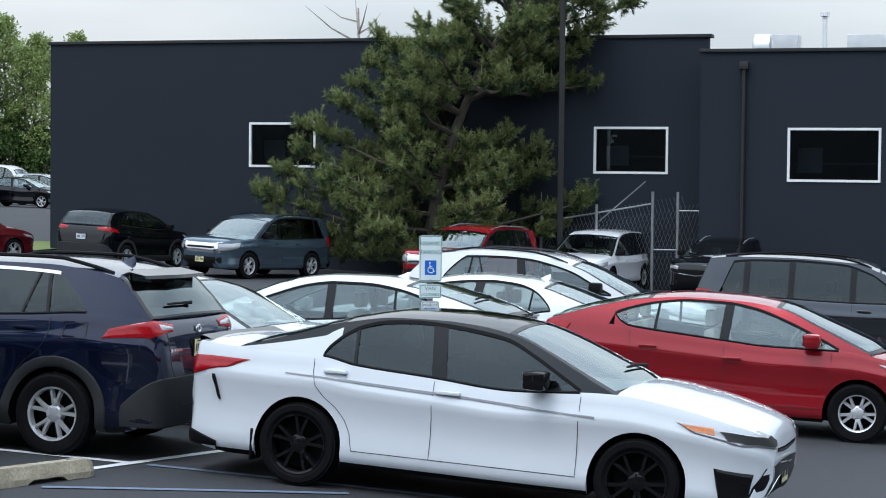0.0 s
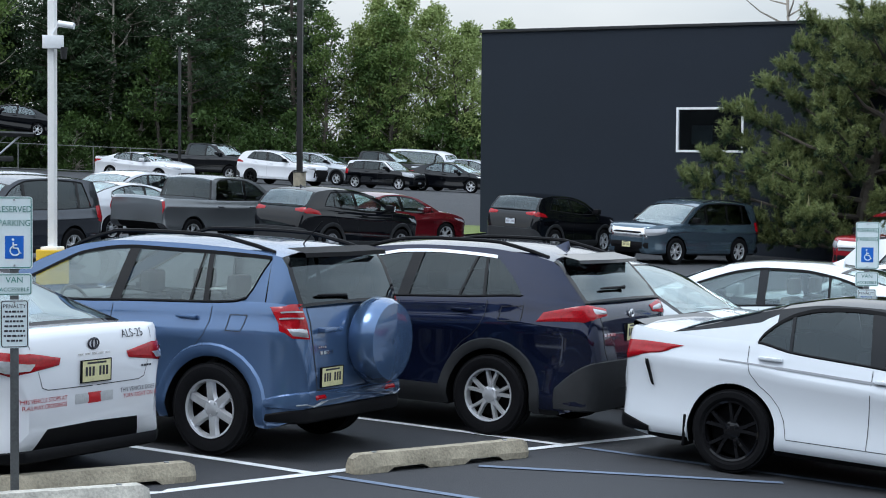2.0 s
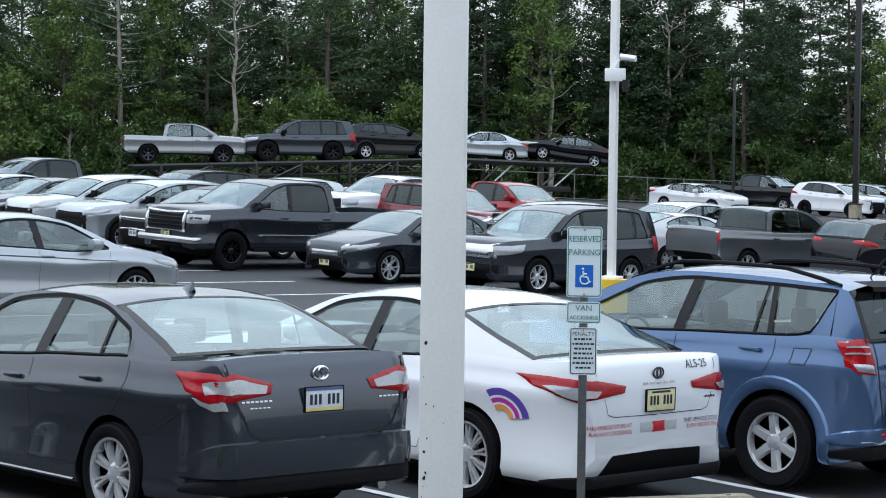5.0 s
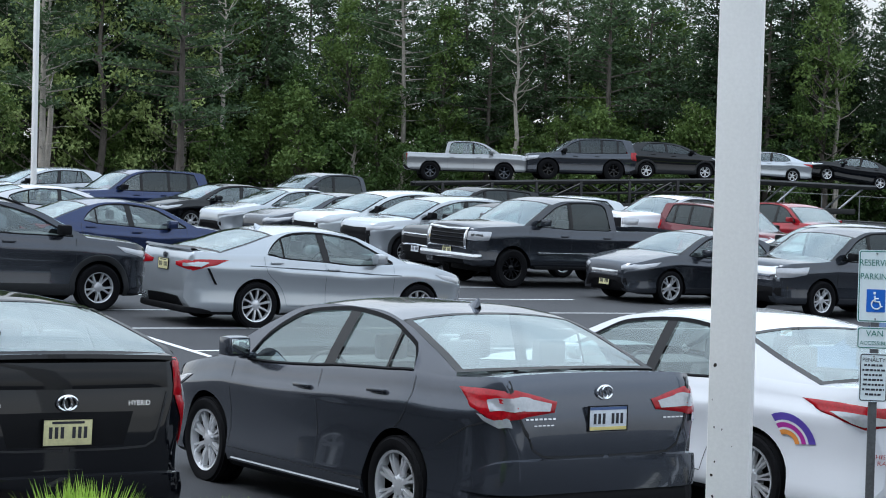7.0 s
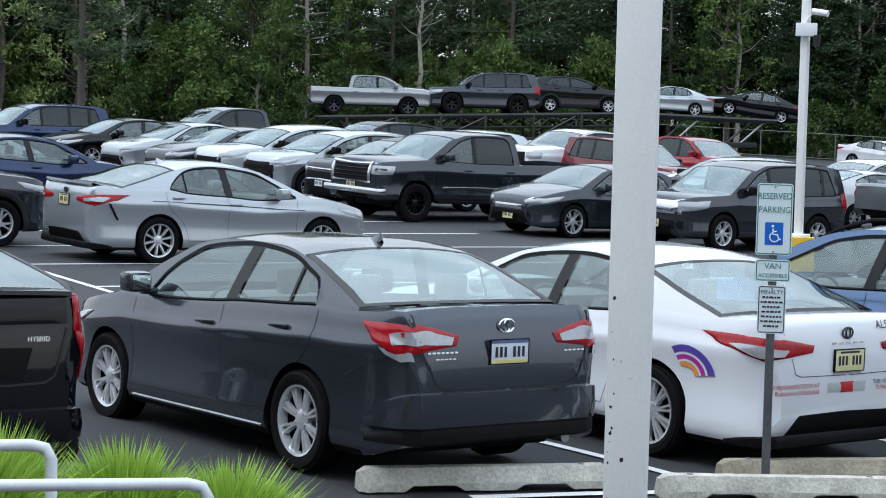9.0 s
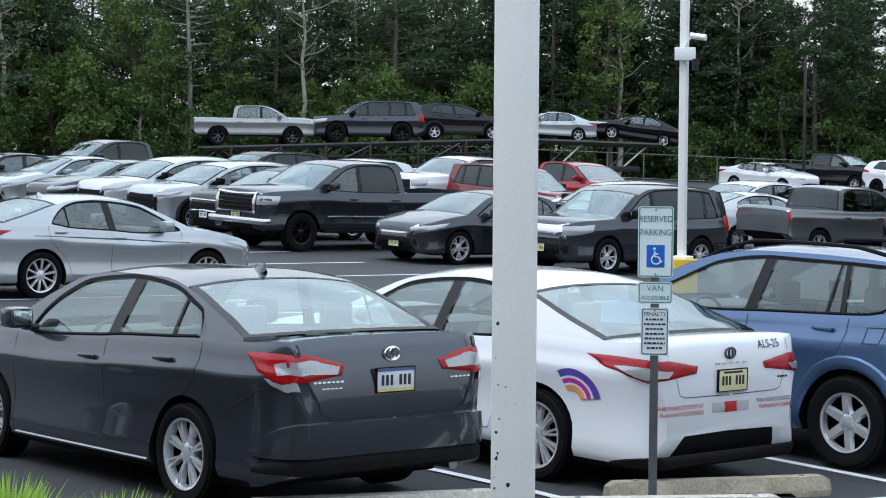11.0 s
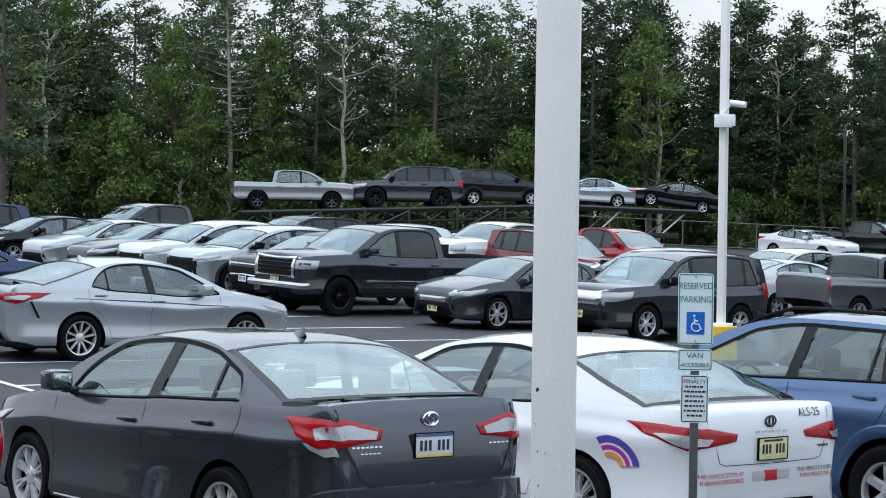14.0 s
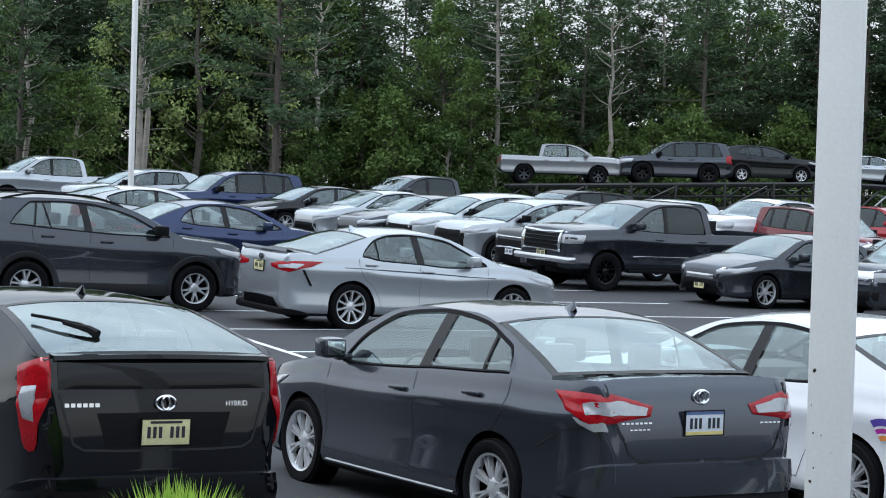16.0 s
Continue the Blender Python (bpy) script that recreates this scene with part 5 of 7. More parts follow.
def panel(w, h, r, y, depth=0.003):
    """A thin upright plate with round corners, its face towards -y."""
    bm = bmesh.new()
    pts = []
    for cx, cz, a0 in ((w / 2 - r, h / 2 - r, 0), (-w / 2 + r, h / 2 - r, 90), (-w / 2 + r, -h / 2 + r, 180), (w / 2 - r, -h / 2 + r, 270)):
        pts += [(cx + r * math.cos(radians(a0 + 18 * k)), cz + r * math.sin(radians(a0 + 18 * k))) for k in range(6)]
    vs = grid(bm, [[(x, y, z) for x, z in pts], [(x, y + depth, z) for x, z in pts]], closed=True)
    bm.faces.new(vs[0]), bm.faces.new(vs[1])
    return bm


def rim_line(w, h, r, t, y):
    bm = bmesh.new()
    rows = []
    for e in (0, t):
        pts = []
        for cx, cz, a0 in ((w / 2 - r, h / 2 - r, 0), (-w / 2 + r, h / 2 - r, 90), (-w / 2 + r, -h / 2 + r, 180), (w / 2 - r, -h / 2 + r, 270)):
            pts += [(cx + (r - e) * math.cos(radians(a0 + 18 * k)), y, cz + (r - e) * math.sin(radians(a0 + 18 * k))) for k in range(6)]
        rows.append(pts)
    grid(bm, rows, closed=True)
    return bm


def accessible_sign(x, y, turn, top, label, scale=1.0):
    t = thing("parking_sign", upright(x, y, turn), label, "road sign", "accessible parking signs")
    part("post", boxed(-0.028, -0.012, 0, 0.028, 0.03, top - 0.05, 0.004), SIGNPOST, t, "galvanised steel post")
    up = lambda z: Matrix.Translation((0, -0.0205, z)) @ Matrix.Rotation(radians(90), 4, "X")

    def plate(w, h, z, rim):
        p = part("sign_plate", panel(w, h, 0.02, -0.019), SIGNWHITE, t, smooth=False)
        p.matrix_basis = Matrix.Translation((0, 0, z))
        b = part("border", rim_line(w - 0.012, h - 0.012, 0.016, 0.006, -0.0203), rim, p, smooth=False)
        return p
    z1 = top - 0.24
    p = plate(0.235, 0.475, z1, SIGNGREEN)
    letters("RESERVED", 0.042, Matrix.Translation((0, -0.0205, 0.135)) @ Matrix.Rotation(radians(90), 4, "X") @ Matrix.Scale(0.86, 4, (1, 0, 0)), SIGNGREEN, p)
    letters("PARKING", 0.042, Matrix.Translation((0, -0.0205, 0.045)) @ Matrix.Rotation(radians(90), 4, "X") @ Matrix.Scale(0.86, 4, (1, 0, 0)), SIGNGREEN, p)
    sq = part("symbol_field", panel(0.12, 0.15, 0.004, -0.0205, 0.001), SIGNBLUE, p, smooth=False)
    sq.matrix_basis = Matrix.Translation((0, 0, -0.095))
    bm = bmesh.new()
    c = Vector((0.004, -0.022, -0.118))
    tube(bm, [c + Vector((0.031 * math.cos(a), 0, 0.031 * math.sin(a))) for a in [radians(100 + 15 * k) for k in range(17)]], 0.005, 5)
    tube(bm, [(-0.008, -0.022, -0.062), (-0.006, -0.022, -0.1), (0.022, -0.022, -0.102), (0.034, -0.022, -0.135), (0.044, -0.022, -0.131)], 0.006, 5)
    tube(bm, [(-0.007, -0.022, -0.08), (0.018, -0.022, -0.08)], 0.005, 5)
    bmesh.ops.create_icosphere(bm, subdivisions=2, radius=0.0095, matrix=Matrix.Translation((-0.009, -0.02, -0.046)) @ Matrix.Scale(0.3, 4, (0, 1, 0)))
    part("symbol", bm, SIGNWHITE, p)
    z2 = z1 - 0.24 - 0.10
    p = plate(0.23, 0.145, z2, SIGNGREEN)
    letters("VAN", 0.04, Matrix.Translation((0, -0.0205, 0.012)) @ Matrix.Rotation(radians(90), 4, "X"), SIGNGREEN, p)
    letters("ACCESSIBLE", 0.026, Matrix.Translation((0, -0.0205, -0.045)) @ Matrix.Rotation(radians(90), 4, "X"), SIGNGREEN, p)
    z3 = z2 - 0.09 - 0.17
    p = plate(0.185, 0.32, z3, INK)
    letters("PENALTY", 0.026, Matrix.Translation((0, -0.0205, 0.105)) @ Matrix.Rotation(radians(90), 4, "X"), INK, p)
    bm, r2 = bmesh.new(), random.Random(9)
    for k in range(7):
        w = r2.uniform(0.05, 0.075)
        xx = -w
        while xx < w:
            e = min(w, xx + r2.uniform(0.012, 0.03))
            box(bm, xx, -0.0212, 0.075 - 0.032 * k, e, -0.0205, 0.088 - 0.032 * k)
            xx = e + 0.006
    part("small_print", bm, INK, p, smooth=False)
    for z in (z1 + 0.215, z1 - 0.215, z3 + 0.14):
        b3 = bmesh.new()
        bmesh.ops.create_cone(b3, cap_ends=True, segments=8, radius1=0.007, radius2=0.005, depth=0.008, matrix=Matrix.Translation((0, -0.024, z)) @ Matrix.Rotation(radians(90), 4, "X"))
        part("bolt", b3, STEEL, t)


accessible_sign(-5.58, 12.07, 27, 2.05, "accessible parking sign with three plates on a steel post")
accessible_sign(-0.12, 20.2, 5, 2.0, "accessible parking sign standing among the parked cars")

# ---- the near row of cars ----
camry_face = dict(SEDAN, mirrormat=GLOSSBLACK)
camry_face["panels"] = [BUMPER(-2.48, 0.92, 0.22, 0.34), ("grille", [(2.26, 0.56, 0.52), (2.38, 0.2, 0.54), (2.38, -0.2, 0.54), (2.26, -0.56, 0.52)], [(2.2, 0.7, 0.28), (2.34, 0.3, 0.26), (2.34, -0.3, 0.26), (2.2, -0.7, 0.28)], GLOSSBLACK, "gloss black lower grille"),
                        ("upper_grille", [(2.28, 0.42, 0.655), (2.39, 0.1, 0.64), (2.39, -0.1, 0.64), (2.28, -0.42, 0.655)], [(2.3, 0.42, 0.62), (2.39, 0.1, 0.6), (2.39, -0.1, 0.6), (2.3, -0.42, 0.62)], GLOSSBLACK, "")]
camry_face["lights"] = SEDAN["lights"] + [("side_marker", [(1.70, 0.92, 0.835), (1.98, 0.86, 0.81)], [(1.84, 0.92, 0.785), (2.0, 0.88, 0.755)], AMBER, "amber side marker"),
                                          ("air_vent", [(2.0, 0.9, 0.50), (2.28, 0.72, 0.47)], [(2.06, 0.9, 0.25), (2.24, 0.76, 0.25)], GLOSSBLACK, "black corner vent"),
                                          ("rear_vent", [(-2.22, 0.9, 0.83), (-2.19, 0.91, 0.83)], [(-2.15, 0.92, 0.62), (-2.13, 0.92, 0.62)], GLOSSBLACK, "")]
v = Vehicle(camry_face, PEARL, stand(0.445, 16.257, 340.5), "white sedan with a black roof, smoked windows and black wheels", "car", roof=JET, rims=(5, True, GLOSSBLACK), glassy=(SMOKE, SMOKE, SMOKE), near=True)
v.plate(2.39, 0.42, PLATE_Y, front=True)
COACH = surface("coach_line", (0.22, 0.23, 0.25), 0.4, scale=6, vary=0.1)
v.decal("coach_line", [(-1.55, 0.93, 0.925), (0, 0.93, 0.868), (1.06, 0.93, 0.81)], [(-1.55, 0.93, 0.912), (0, 0.93, 0.848), (1.06, 0.93, 0.792)], COACH, 0.007, "grey coach line", n=40, m=2, flat=True)
v.decal("lamp_core", [(2.02, 0.86, 0.79), (2.2, 0.74, 0.76), (2.35, 0.47, 0.705)], [(2.1, 0.87, 0.735), (2.24, 0.78, 0.705), (2.37, 0.5, 0.665)], DARKMETAL, 0.022, "dark lamp reflector", 14, 4, flat=True)
v.decal("bumper_lip", [(2.2, 0.72, 0.275), (2.35, 0.3, 0.255), (2.35, -0.3, 0.255), (2.2, -0.72, 0.275)], [(2.2, 0.72, 0.245), (2.35, 0.3, 0.225), (2.35, -0.3, 0.225), (2.2, -0.72, 0.245)], CHROME, 0.012, mirror=False, n=16)
for sgn in (1, -1):
    v.extra("mud_flap", boxed(-1.41 - 0.42, sgn * 0.8 - 0.1, 0.16, -1.41 - 0.40, sgn * 0.8 + 0.1, 0.42, 0.006), BLACK)
v.wiper(1.05, 1.0, 0.55, -0.1, 1.03, "windshield_wiper")
bm = bmesh.new()
grid(bm, [[(-2.30 + 0.05 * abs(y), y, 1.085), (-2.44 + 0.05 * abs(y), y, 1.13), (-2.46 + 0.05 * abs(y), y, 1.10), (-2.42 + 0.05 * abs(y), y, 1.06)] for y in [-0.72 + 0.12 * k for k in range(13)]])
v.extra("rear_spoiler", bm, JET, "black lip spoiler")

v = Vehicle(dict(IMPREZA, handlemat=GUNMETAL), SLATE, stand(-8.972, 11.308, 161.6), "dark grey sedan with silver ten-spoke wheels and dusty paint", "car", rims=(8, True, ALLOY), glassy=(CLEAR, CLEAR, CLEAR), near=True)
v.plate(-2.38, 0.86, PLATE_W, head=surface("plate_blue", (0.08, 0.13, 0.28), 0.45, scale=14, vary=0.1), foot=surface("plate_yellow", (0.66, 0.55, 0.20), 0.45, scale=14, vary=0.1))
v.badge(0, 1.02, 0.062)
v.fin(-0.92)
v.decal("reversing_lamp", [(-2.26, 0.84, 0.985), (-2.33, 0.62, 0.985), (-2.38, 0.43, 0.955)], [(-2.30, 0.84, 0.915), (-2.35, 0.62, 0.905), (-2.4, 0.45, 0.91)], CLEARLENS, 0.015, "clear lamp lens", 14, 4, flat=True)
v.decal("rear_marker", [(-2.20, 0.86, 0.895), (-2.33, 0.71, 0.86)], [(-2.26, 0.86, 0.85), (-2.35, 0.71, 0.81)], CLEARLENS, 0.015, flat=True)
v.seam([(-1.80, 0.9, 0.66), (-2.1, 0.86, 0.80), (-2.3, 0.80, 0.86)], 0.008, "bumper_seam")
v.band("bumper_cover", 0.385, 0.625, SLATE, "", 3.2)
v.bars(0.40, 0.64, 0.862, 0.011, ALLOY, 7)
v.bars(0.42, 0.58, 0.825, 0.007, ALLOY, 5)
v.bars(-0.64, -0.46, 0.848, 0.009, ALLOY, 5)
v.seam([(-2.36, 0.66, 0.87), (-2.38, 0.58, 0.68), (-2.38, 0.5, 0.635), (-2.38, 0.3, 0.625), (-2.38, 0.02, 0.625)], 0.014, "boot_seam")
v.seam([(-2.0, 0.72, 1.10), (-2.3, 0.71, 1.08), (-2.35, 0.69, 0.95), (-2.37, 0.66, 0.86)], 0.009, "boot_seam")
for sgn in (1, -1):
    bm = bmesh.new()
    grid(bm, [[(x, sgn * (v.flank(x, 0.24) + d), z) for d, z in ((0.004, 0.262), (0.016, 0.25), (0.004, 0.238))] for x in [-0.92 + 0.1 * k for k in range(19)]])
    v.extra("sill_strip", bm, STEEL, "bright sill strip")
v.extra("exhaust_pipe", tube(bmesh.new(), [(-2.1, -0.55, 0.27), (-2.36, -0.55, 0.27)], 0.035, 10), STEEL)

VIOLET = surface("arc_violet", (0.10, 0.06, 0.35), 0.4, scale=5, vary=0.05)
MAGENTA = surface("arc_magenta", (0.42, 0.03, 0.30), 0.4, scale=5, vary=0.05)
ORANGE = surface("arc_orange", (0.75, 0.28, 0.06), 0.4, scale=5, vary=0.05)
REDTAPE = surface("red_tape", (0.42, 0.012, 0.016), 0.3, scale=20, vary=0.15)
GREYTAPE = surface("grey_tape", (0.40, 0.41, 0.42), 0.3, scale=20, vary=0.15)
v = Vehicle(SEDAN, FLEET, stand(-7.81, 13.83, 162), "white fleet sedan with a coloured arc and red lettering", "car", rims=(10, True, ALLOY), glassy=(CLEAR, CLEAR, CLEAR), near=True)
v.plate(-2.48, 0.80, PLATE_Y)
v.badge(0, 0.99, 0.055, INK)
for k, (mat, r0, r1) in enumerate(((VIOLET, 0.20, 0.26), (WHITE, 0.18, 0.198), (MAGENTA, 0.14, 0.178), (WHITE, 0.122, 0.138), (ORANGE, 0.08, 0.12))):
    bm, rows = bmesh.new(), []
    for i in range(13):
        a = radians(8 + 112 * i / 12)
        row = []
        for r in (r0, r1):
            p = Vector((-1.77 - 1.035 * r * math.cos(a), 1.2, 0.635 + r * 0.85 * math.sin(a)))
            hit = v.tree.ray_cast(p + Vector((0, 2, 0)), Vector((0, -1, 0)))[0]
            row.append((hit or p) + Vector((0, 0.006 + 0.001 * k, 0)))
        rows.append(row)
    grid(bm, rows)
    v.extra("arc_stripe", bm, mat)
v.seam([(-2.3, 0.66, 1.08), (-2.45, 0.64, 0.99)], 0.005, "boot_seam")
v.lettering("THIS VEHICLE STOPS AT", 0.52, 0.62, 0.031, REDTAPE)
v.lettering("RAILWAY CROSSINGS", 0.50, 0.575, 0.031, REDTAPE)
v.lettering("THIS VEHICLE DOES NOT", -0.52, 0.62, 0.031, INK)
v.lettering("TURN RIGHT ON RED", -0.52, 0.575, 0.031, REDTAPE)
v.lettering("ALS-25", -0.44, 1.01, 0.06, INK)
v.decal("reflective_tape", [(-2.48, 0.2, 0.645), (-2.48, -0.2, 0.645)], [(-2.48, 0.2, 0.575), (-2.48, -0.2, 0.575)], GREYTAPE, 0.006, mirror=False)
v.decal("reflective_tape", [(-2.48, 0.07, 0.648), (-2.48, -0.07, 0.648)], [(-2.48, 0.07, 0.572), (-2.48, -0.07, 0.572)], REDTAPE, 0.009, mirror=False)
v.decal("reversing_lamp", [(-2.16, 0.88, 0.915), (-2.36, 0.78, 0.90), (-2.46, 0.62, 0.885)], [(-2.30, 0.86, 0.865), (-2.40, 0.78, 0.835), (-2.47, 0.66, 0.845)], CLEARLENS, 0.021, "", 16, 3, flat=True)
v.seam([(-2.47, 0.58, 0.83), (-2.48, 0.54, 0.72), (-2.48, 0.48, 0.70), (-2.48, 0.02, 0.695)], 0.005, "boot_seam")
v.bars(-0.62, -0.5, 0.79, 0.014, INK, 4)
v.bars(-0.18, 0.18, 0.915, 0.012, CHROME, 5)

v = Vehicle(dict(BOXY_SUV, handlemat=OCEAN), OCEAN, stand(-6.17, 15.88, 163), "blue compact SUV with a covered spare wheel on its tailgate", "SUV", "suv", rims=(6, False, ALLOY), glassy=(SMOKE, CLEAR, TINT), near=True)
bm = bmesh.new()
vs = lathe(bm, [(0.0001, 0.13), (0.19, 0.135), (0.31, 0.115), (0.345, 0.06), (0.355, -0.06), (0.33, -0.11)], 40)
sp = v.extra("spare_wheel_cover", bm, OCEAN, "hard blue spare wheel cover")
sp.matrix_basis = Matrix.Translation((-2.22, -0.22, 0.91)) @ Matrix.Rotation(radians(90), 4, "Z")
v.plate(-2.12, 0.655, PLATE_Y, y=0.36)
v.rails(0.35, -1.75, BLACK, 0.07)
v.wiper(-2.03, 1.25, 0.0, 0.5, 1.28)
bm = bmesh.new()
grid(bm, [[(-1.80, y, 1.655), (-2.02 + 0.06 * abs(y), y, 1.625), (-2.03 + 0.06 * abs(y), y, 1.59), (-1.9, y, 1.58)] for y in [-0.62 + 0.1 * k for k in range(13)]] )
v.extra("rear_spoiler", bm, BLACK, "black plastic tailgate spoiler")
v.decal("lamp_corner", [(-2.0, 0.84, 1.06), (-2.09, 0.67, 1.05)], [(-2.04, 0.82, 0.995), (-2.1, 0.66, 0.975)], CLEARLENS, 0.02)
for z in (1.12, 1.17):
    v.decal("lamp_bar", [(-1.94, 0.87, z + 0.012), (-2.07, 0.71, z + 0.012)], [(-1.95, 0.87, z), (-2.07, 0.71, z)], CLEARLENS, 0.021, n=6, m=1, flat=True)
v.band("bumper_cover", 0.41, 0.555, OCEAN, "", 2.2)
v.decal("reflector", [(-2.12, 0.60, 0.525), (-2.12, 0.44, 0.525)], [(-2.12, 0.60, 0.475), (-2.12, 0.44, 0.475)], REDLENS, 0.034)
v.decal("bumper_strip", [(-2.05, 0.8, 0.46), (-2.12, 0.5, 0.47), (-2.12, -0.5, 0.47), (-2.05, -0.8, 0.46)], [(-2.05, 0.8, 0.44), (-2.12, 0.5, 0.45), (-2.12, -0.5, 0.45), (-2.05, -0.8, 0.44)], SILVER, 0.034, n=14, mirror=False)
v.seam([(-1.64, 0.9, 1.14), (-1.48, 0.9, 1.13), (-1.46, 0.9, 1.0), (-1.6, 0.9, 1.0), (-1.64, 0.9, 1.14)], 0.007, "fuel_flap")
v.seam([(-2.05, 0.63, 1.2), (-2.11, 0.6, 0.85), (-2.12, 0.55, 0.56), (-2.12, 0.1, 0.54)], 0.011, "tailgate_seam")
v.extra("tailgate_handle", boxed(-2.16, 0.26, 1.005, -2.07, 0.52, 1.045, 0.015), OCEAN)
v.bars(0.32, 0.52, 0.835, 0.026, CHROME, 4)
v.bars(0.42, 0.54, 0.885, 0.014, CHROME, 4)
for sgn in (1, -1):
    for ax in v.axles:
        bm, rows = bmesh.new(), []
        for k in range(19):
            a = math.pi * (k / 18 * 1.14 - 0.07)
            rows.append([(ax + r * math.cos(a), sgn * (v.flank(ax + r * math.cos(a), max(v.zb, v.s["r"] + r * math.sin(a))) + o), max(v.zb, v.s["r"] + r * math.sin(a))) for r, o in ((v.s["arch"] - 0.005, 0.012), (v.s["arch"] + 0.03, 0.03), (v.s["arch"] + 0.085, 0.022), (v.s["arch"] + 0.1, 0.0))])
        grid(bm, rows)
        v.extra("arch_flare", bm, OCEAN)
v.extra("aerial", tube(bmesh.new(), [(-1.62, 0.1, 1.64), (-1.82, 0.1, 1.86)], 0.006, 5), BLACK)

v = Vehicle(dict(SUV, chrome_line=-1.30, handlemat=MIDNIGHT), MIDNIGHT, stand(-4.366, 18.1, 162.4), "midnight blue SUV with black arch trim and silver wheels", "SUV", "suv", rims=(5, True, ALLOY), glassy=(SMOKE, SMOKE, SMOKE), near=True)
v.plate(-2.32, 0.95, PLATE_Y)
v.rails(0.2, -1.75, BLACK, 0.05)
v.fin(-1.55)
v.badge(0, 1.11, 0.05)
v.wiper(-2.12, 1.29, -0.05, 0.4, 1.3)
bm = bmesh.new()
grid(bm, [[(-1.78, y, 1.615), (-2.06 + 0.08 * abs(y), y, 1.575), (-2.07 + 0.08 * abs(y), y, 1.545), (-1.88, y, 1.53)] for y in [-0.62 + 0.1 * k for k in range(13)]])
v.extra("rear_spoiler", bm, JET, "black tailgate spoiler")
v.decal("lamp_centre", [(-2.2, 0.72, 1.165), (-2.28, 0.48, 1.165)], [(-2.22, 0.72, 1.10), (-2.29, 0.49, 1.125)], CLEARLENS, 0.02)
v.seam([(-1.64, 0.92, 1.17), (-1.43, 0.92, 1.15), (-1.41, 0.92, 1.02), (-1.63, 0.92, 1.03), (-1.64, 0.92, 1.17)], 0.007, "fuel_flap")
v.seam([(-2.26, 0.62, 1.1), (-2.3, 0.58, 0.8), (-2.32, 0.52, 0.68), (-2.32, 0.02, 0.66)], 0.009, "tailgate_seam")
v.bars(0.36, 0.6, 0.93, 0.026, CHROME, 4)
v.extra("exhaust_pipe", tube(bmesh.new(), [(-2.0, 0.45, 0.33), (-2.3, 0.45, 0.32)], 0.04, 10), STEEL)
v.decal("skid_plate", [(-2.25, 0.5, 0.42), (-2.32, 0, 0.42), (-2.25, -0.5, 0.42)], [(-2.22, 0.45, 0.32), (-2.28, 0, 0.32), (-2.22, -0.45, 0.32)], DARKMETAL, 0.016, mirror=False)

v = Vehicle(HATCH, CHERRY, stand(3.37, 21.9, 343), "cherry red hybrid hatchback with silver wheels", "car", rims=(5, True, ALLOY), glassy=(CLEAR, CLEAR, CLEAR), seats=SEATLIGHT, near=True)
v.decal("lamp_cover", [(-2.08, 0.78, 1.02), (-2.14, 0.66, 1.0)], [(-2.12, 0.8, 0.86), (-2.16, 0.7, 0.86)], CLEARLENS, 0.02)
v.wiper(1.4, 0.97, 0.5, -0.2, 0.98, "windshield_wiper")

prius = dict(
    HATCH, roof_back=-1.05,
    top=[(2.28, 0.60), (2.22, 0.70), (2.0, 0.80), (1.5, 0.92), (1.2, 0.965), (0.42, 0.965), (-0.1, 1.0), (-0.9, 1.065), (-1.3, 1.10), (-1.7, 1.16), (-2.0, 1.235), (-2.08, 1.23), (-2.13, 1.05), (-2.16, 0.9), (-2.18, 0.6)],
    roof=[(1.45, 0.945), (0.9, 1.19), (0.45, 1.38), (0, 1.44), (-0.5, 1.46), (-0.9, 1.45), (-1.3, 1.40), (-1.7, 1.325), (-2.0, 1.255), (-2.05, 1.235)],
    panels=[BUMPER(-2.18, 0.872, 0.22, 0.36)])
prius["lights"] = [("taillight", [(-1.84, 0.86, 1.19), (-2.02, 0.81, 1.235), (-2.07, 0.69, 1.235)], [(-1.96, 0.87, 1.0), (-2.07, 0.83, 1.0), (-2.14, 0.69, 1.02)], REDLENS, "tall red tail lamp"),
                   ("taillight", [(-1.96, 0.87, 1.0), (-2.07, 0.83, 1.0), (-2.14, 0.70, 1.02)], [(-2.04, 0.88, 0.72), (-2.10, 0.87, 0.70), (-2.13, 0.83, 0.71)], REDLENS, "tapering red tail lamp foot"),
                   ("lamp_cover", [(-1.98, 0.87, 1.09), (-2.09, 0.76, 1.10)], [(-2.05, 0.88, 0.86), (-2.12, 0.81, 0.85)], CLEARLENS, "clear lamp cover"), HATCH["lights"][1]]
v = Vehicle(prius, JET, stand(-10.67, 8.41, 162.7), "black hybrid hatchback with a rear wiper", "car", rims=(5, True, ALLOY), glassy=(CLEAR, TINT, TINT), near=True)
v.plate(-2.18, 0.82, PLATE_Y)
v.badge(0, 0.985, 0.062)
v.fin(-0.75)
v.decal("tailgate_glass", [(-2.08, 0.65, 1.225), (-2.1, 0, 1.235), (-2.08, -0.65, 1.225)], [(-2.13, 0.65, 1.065), (-2.15, 0, 1.065), (-2.13, -0.65, 1.065)], GLOSSBLACK, 0.012, "gloss black glass bar across the tailgate", 24, 5, False)
bm = bmesh.new()
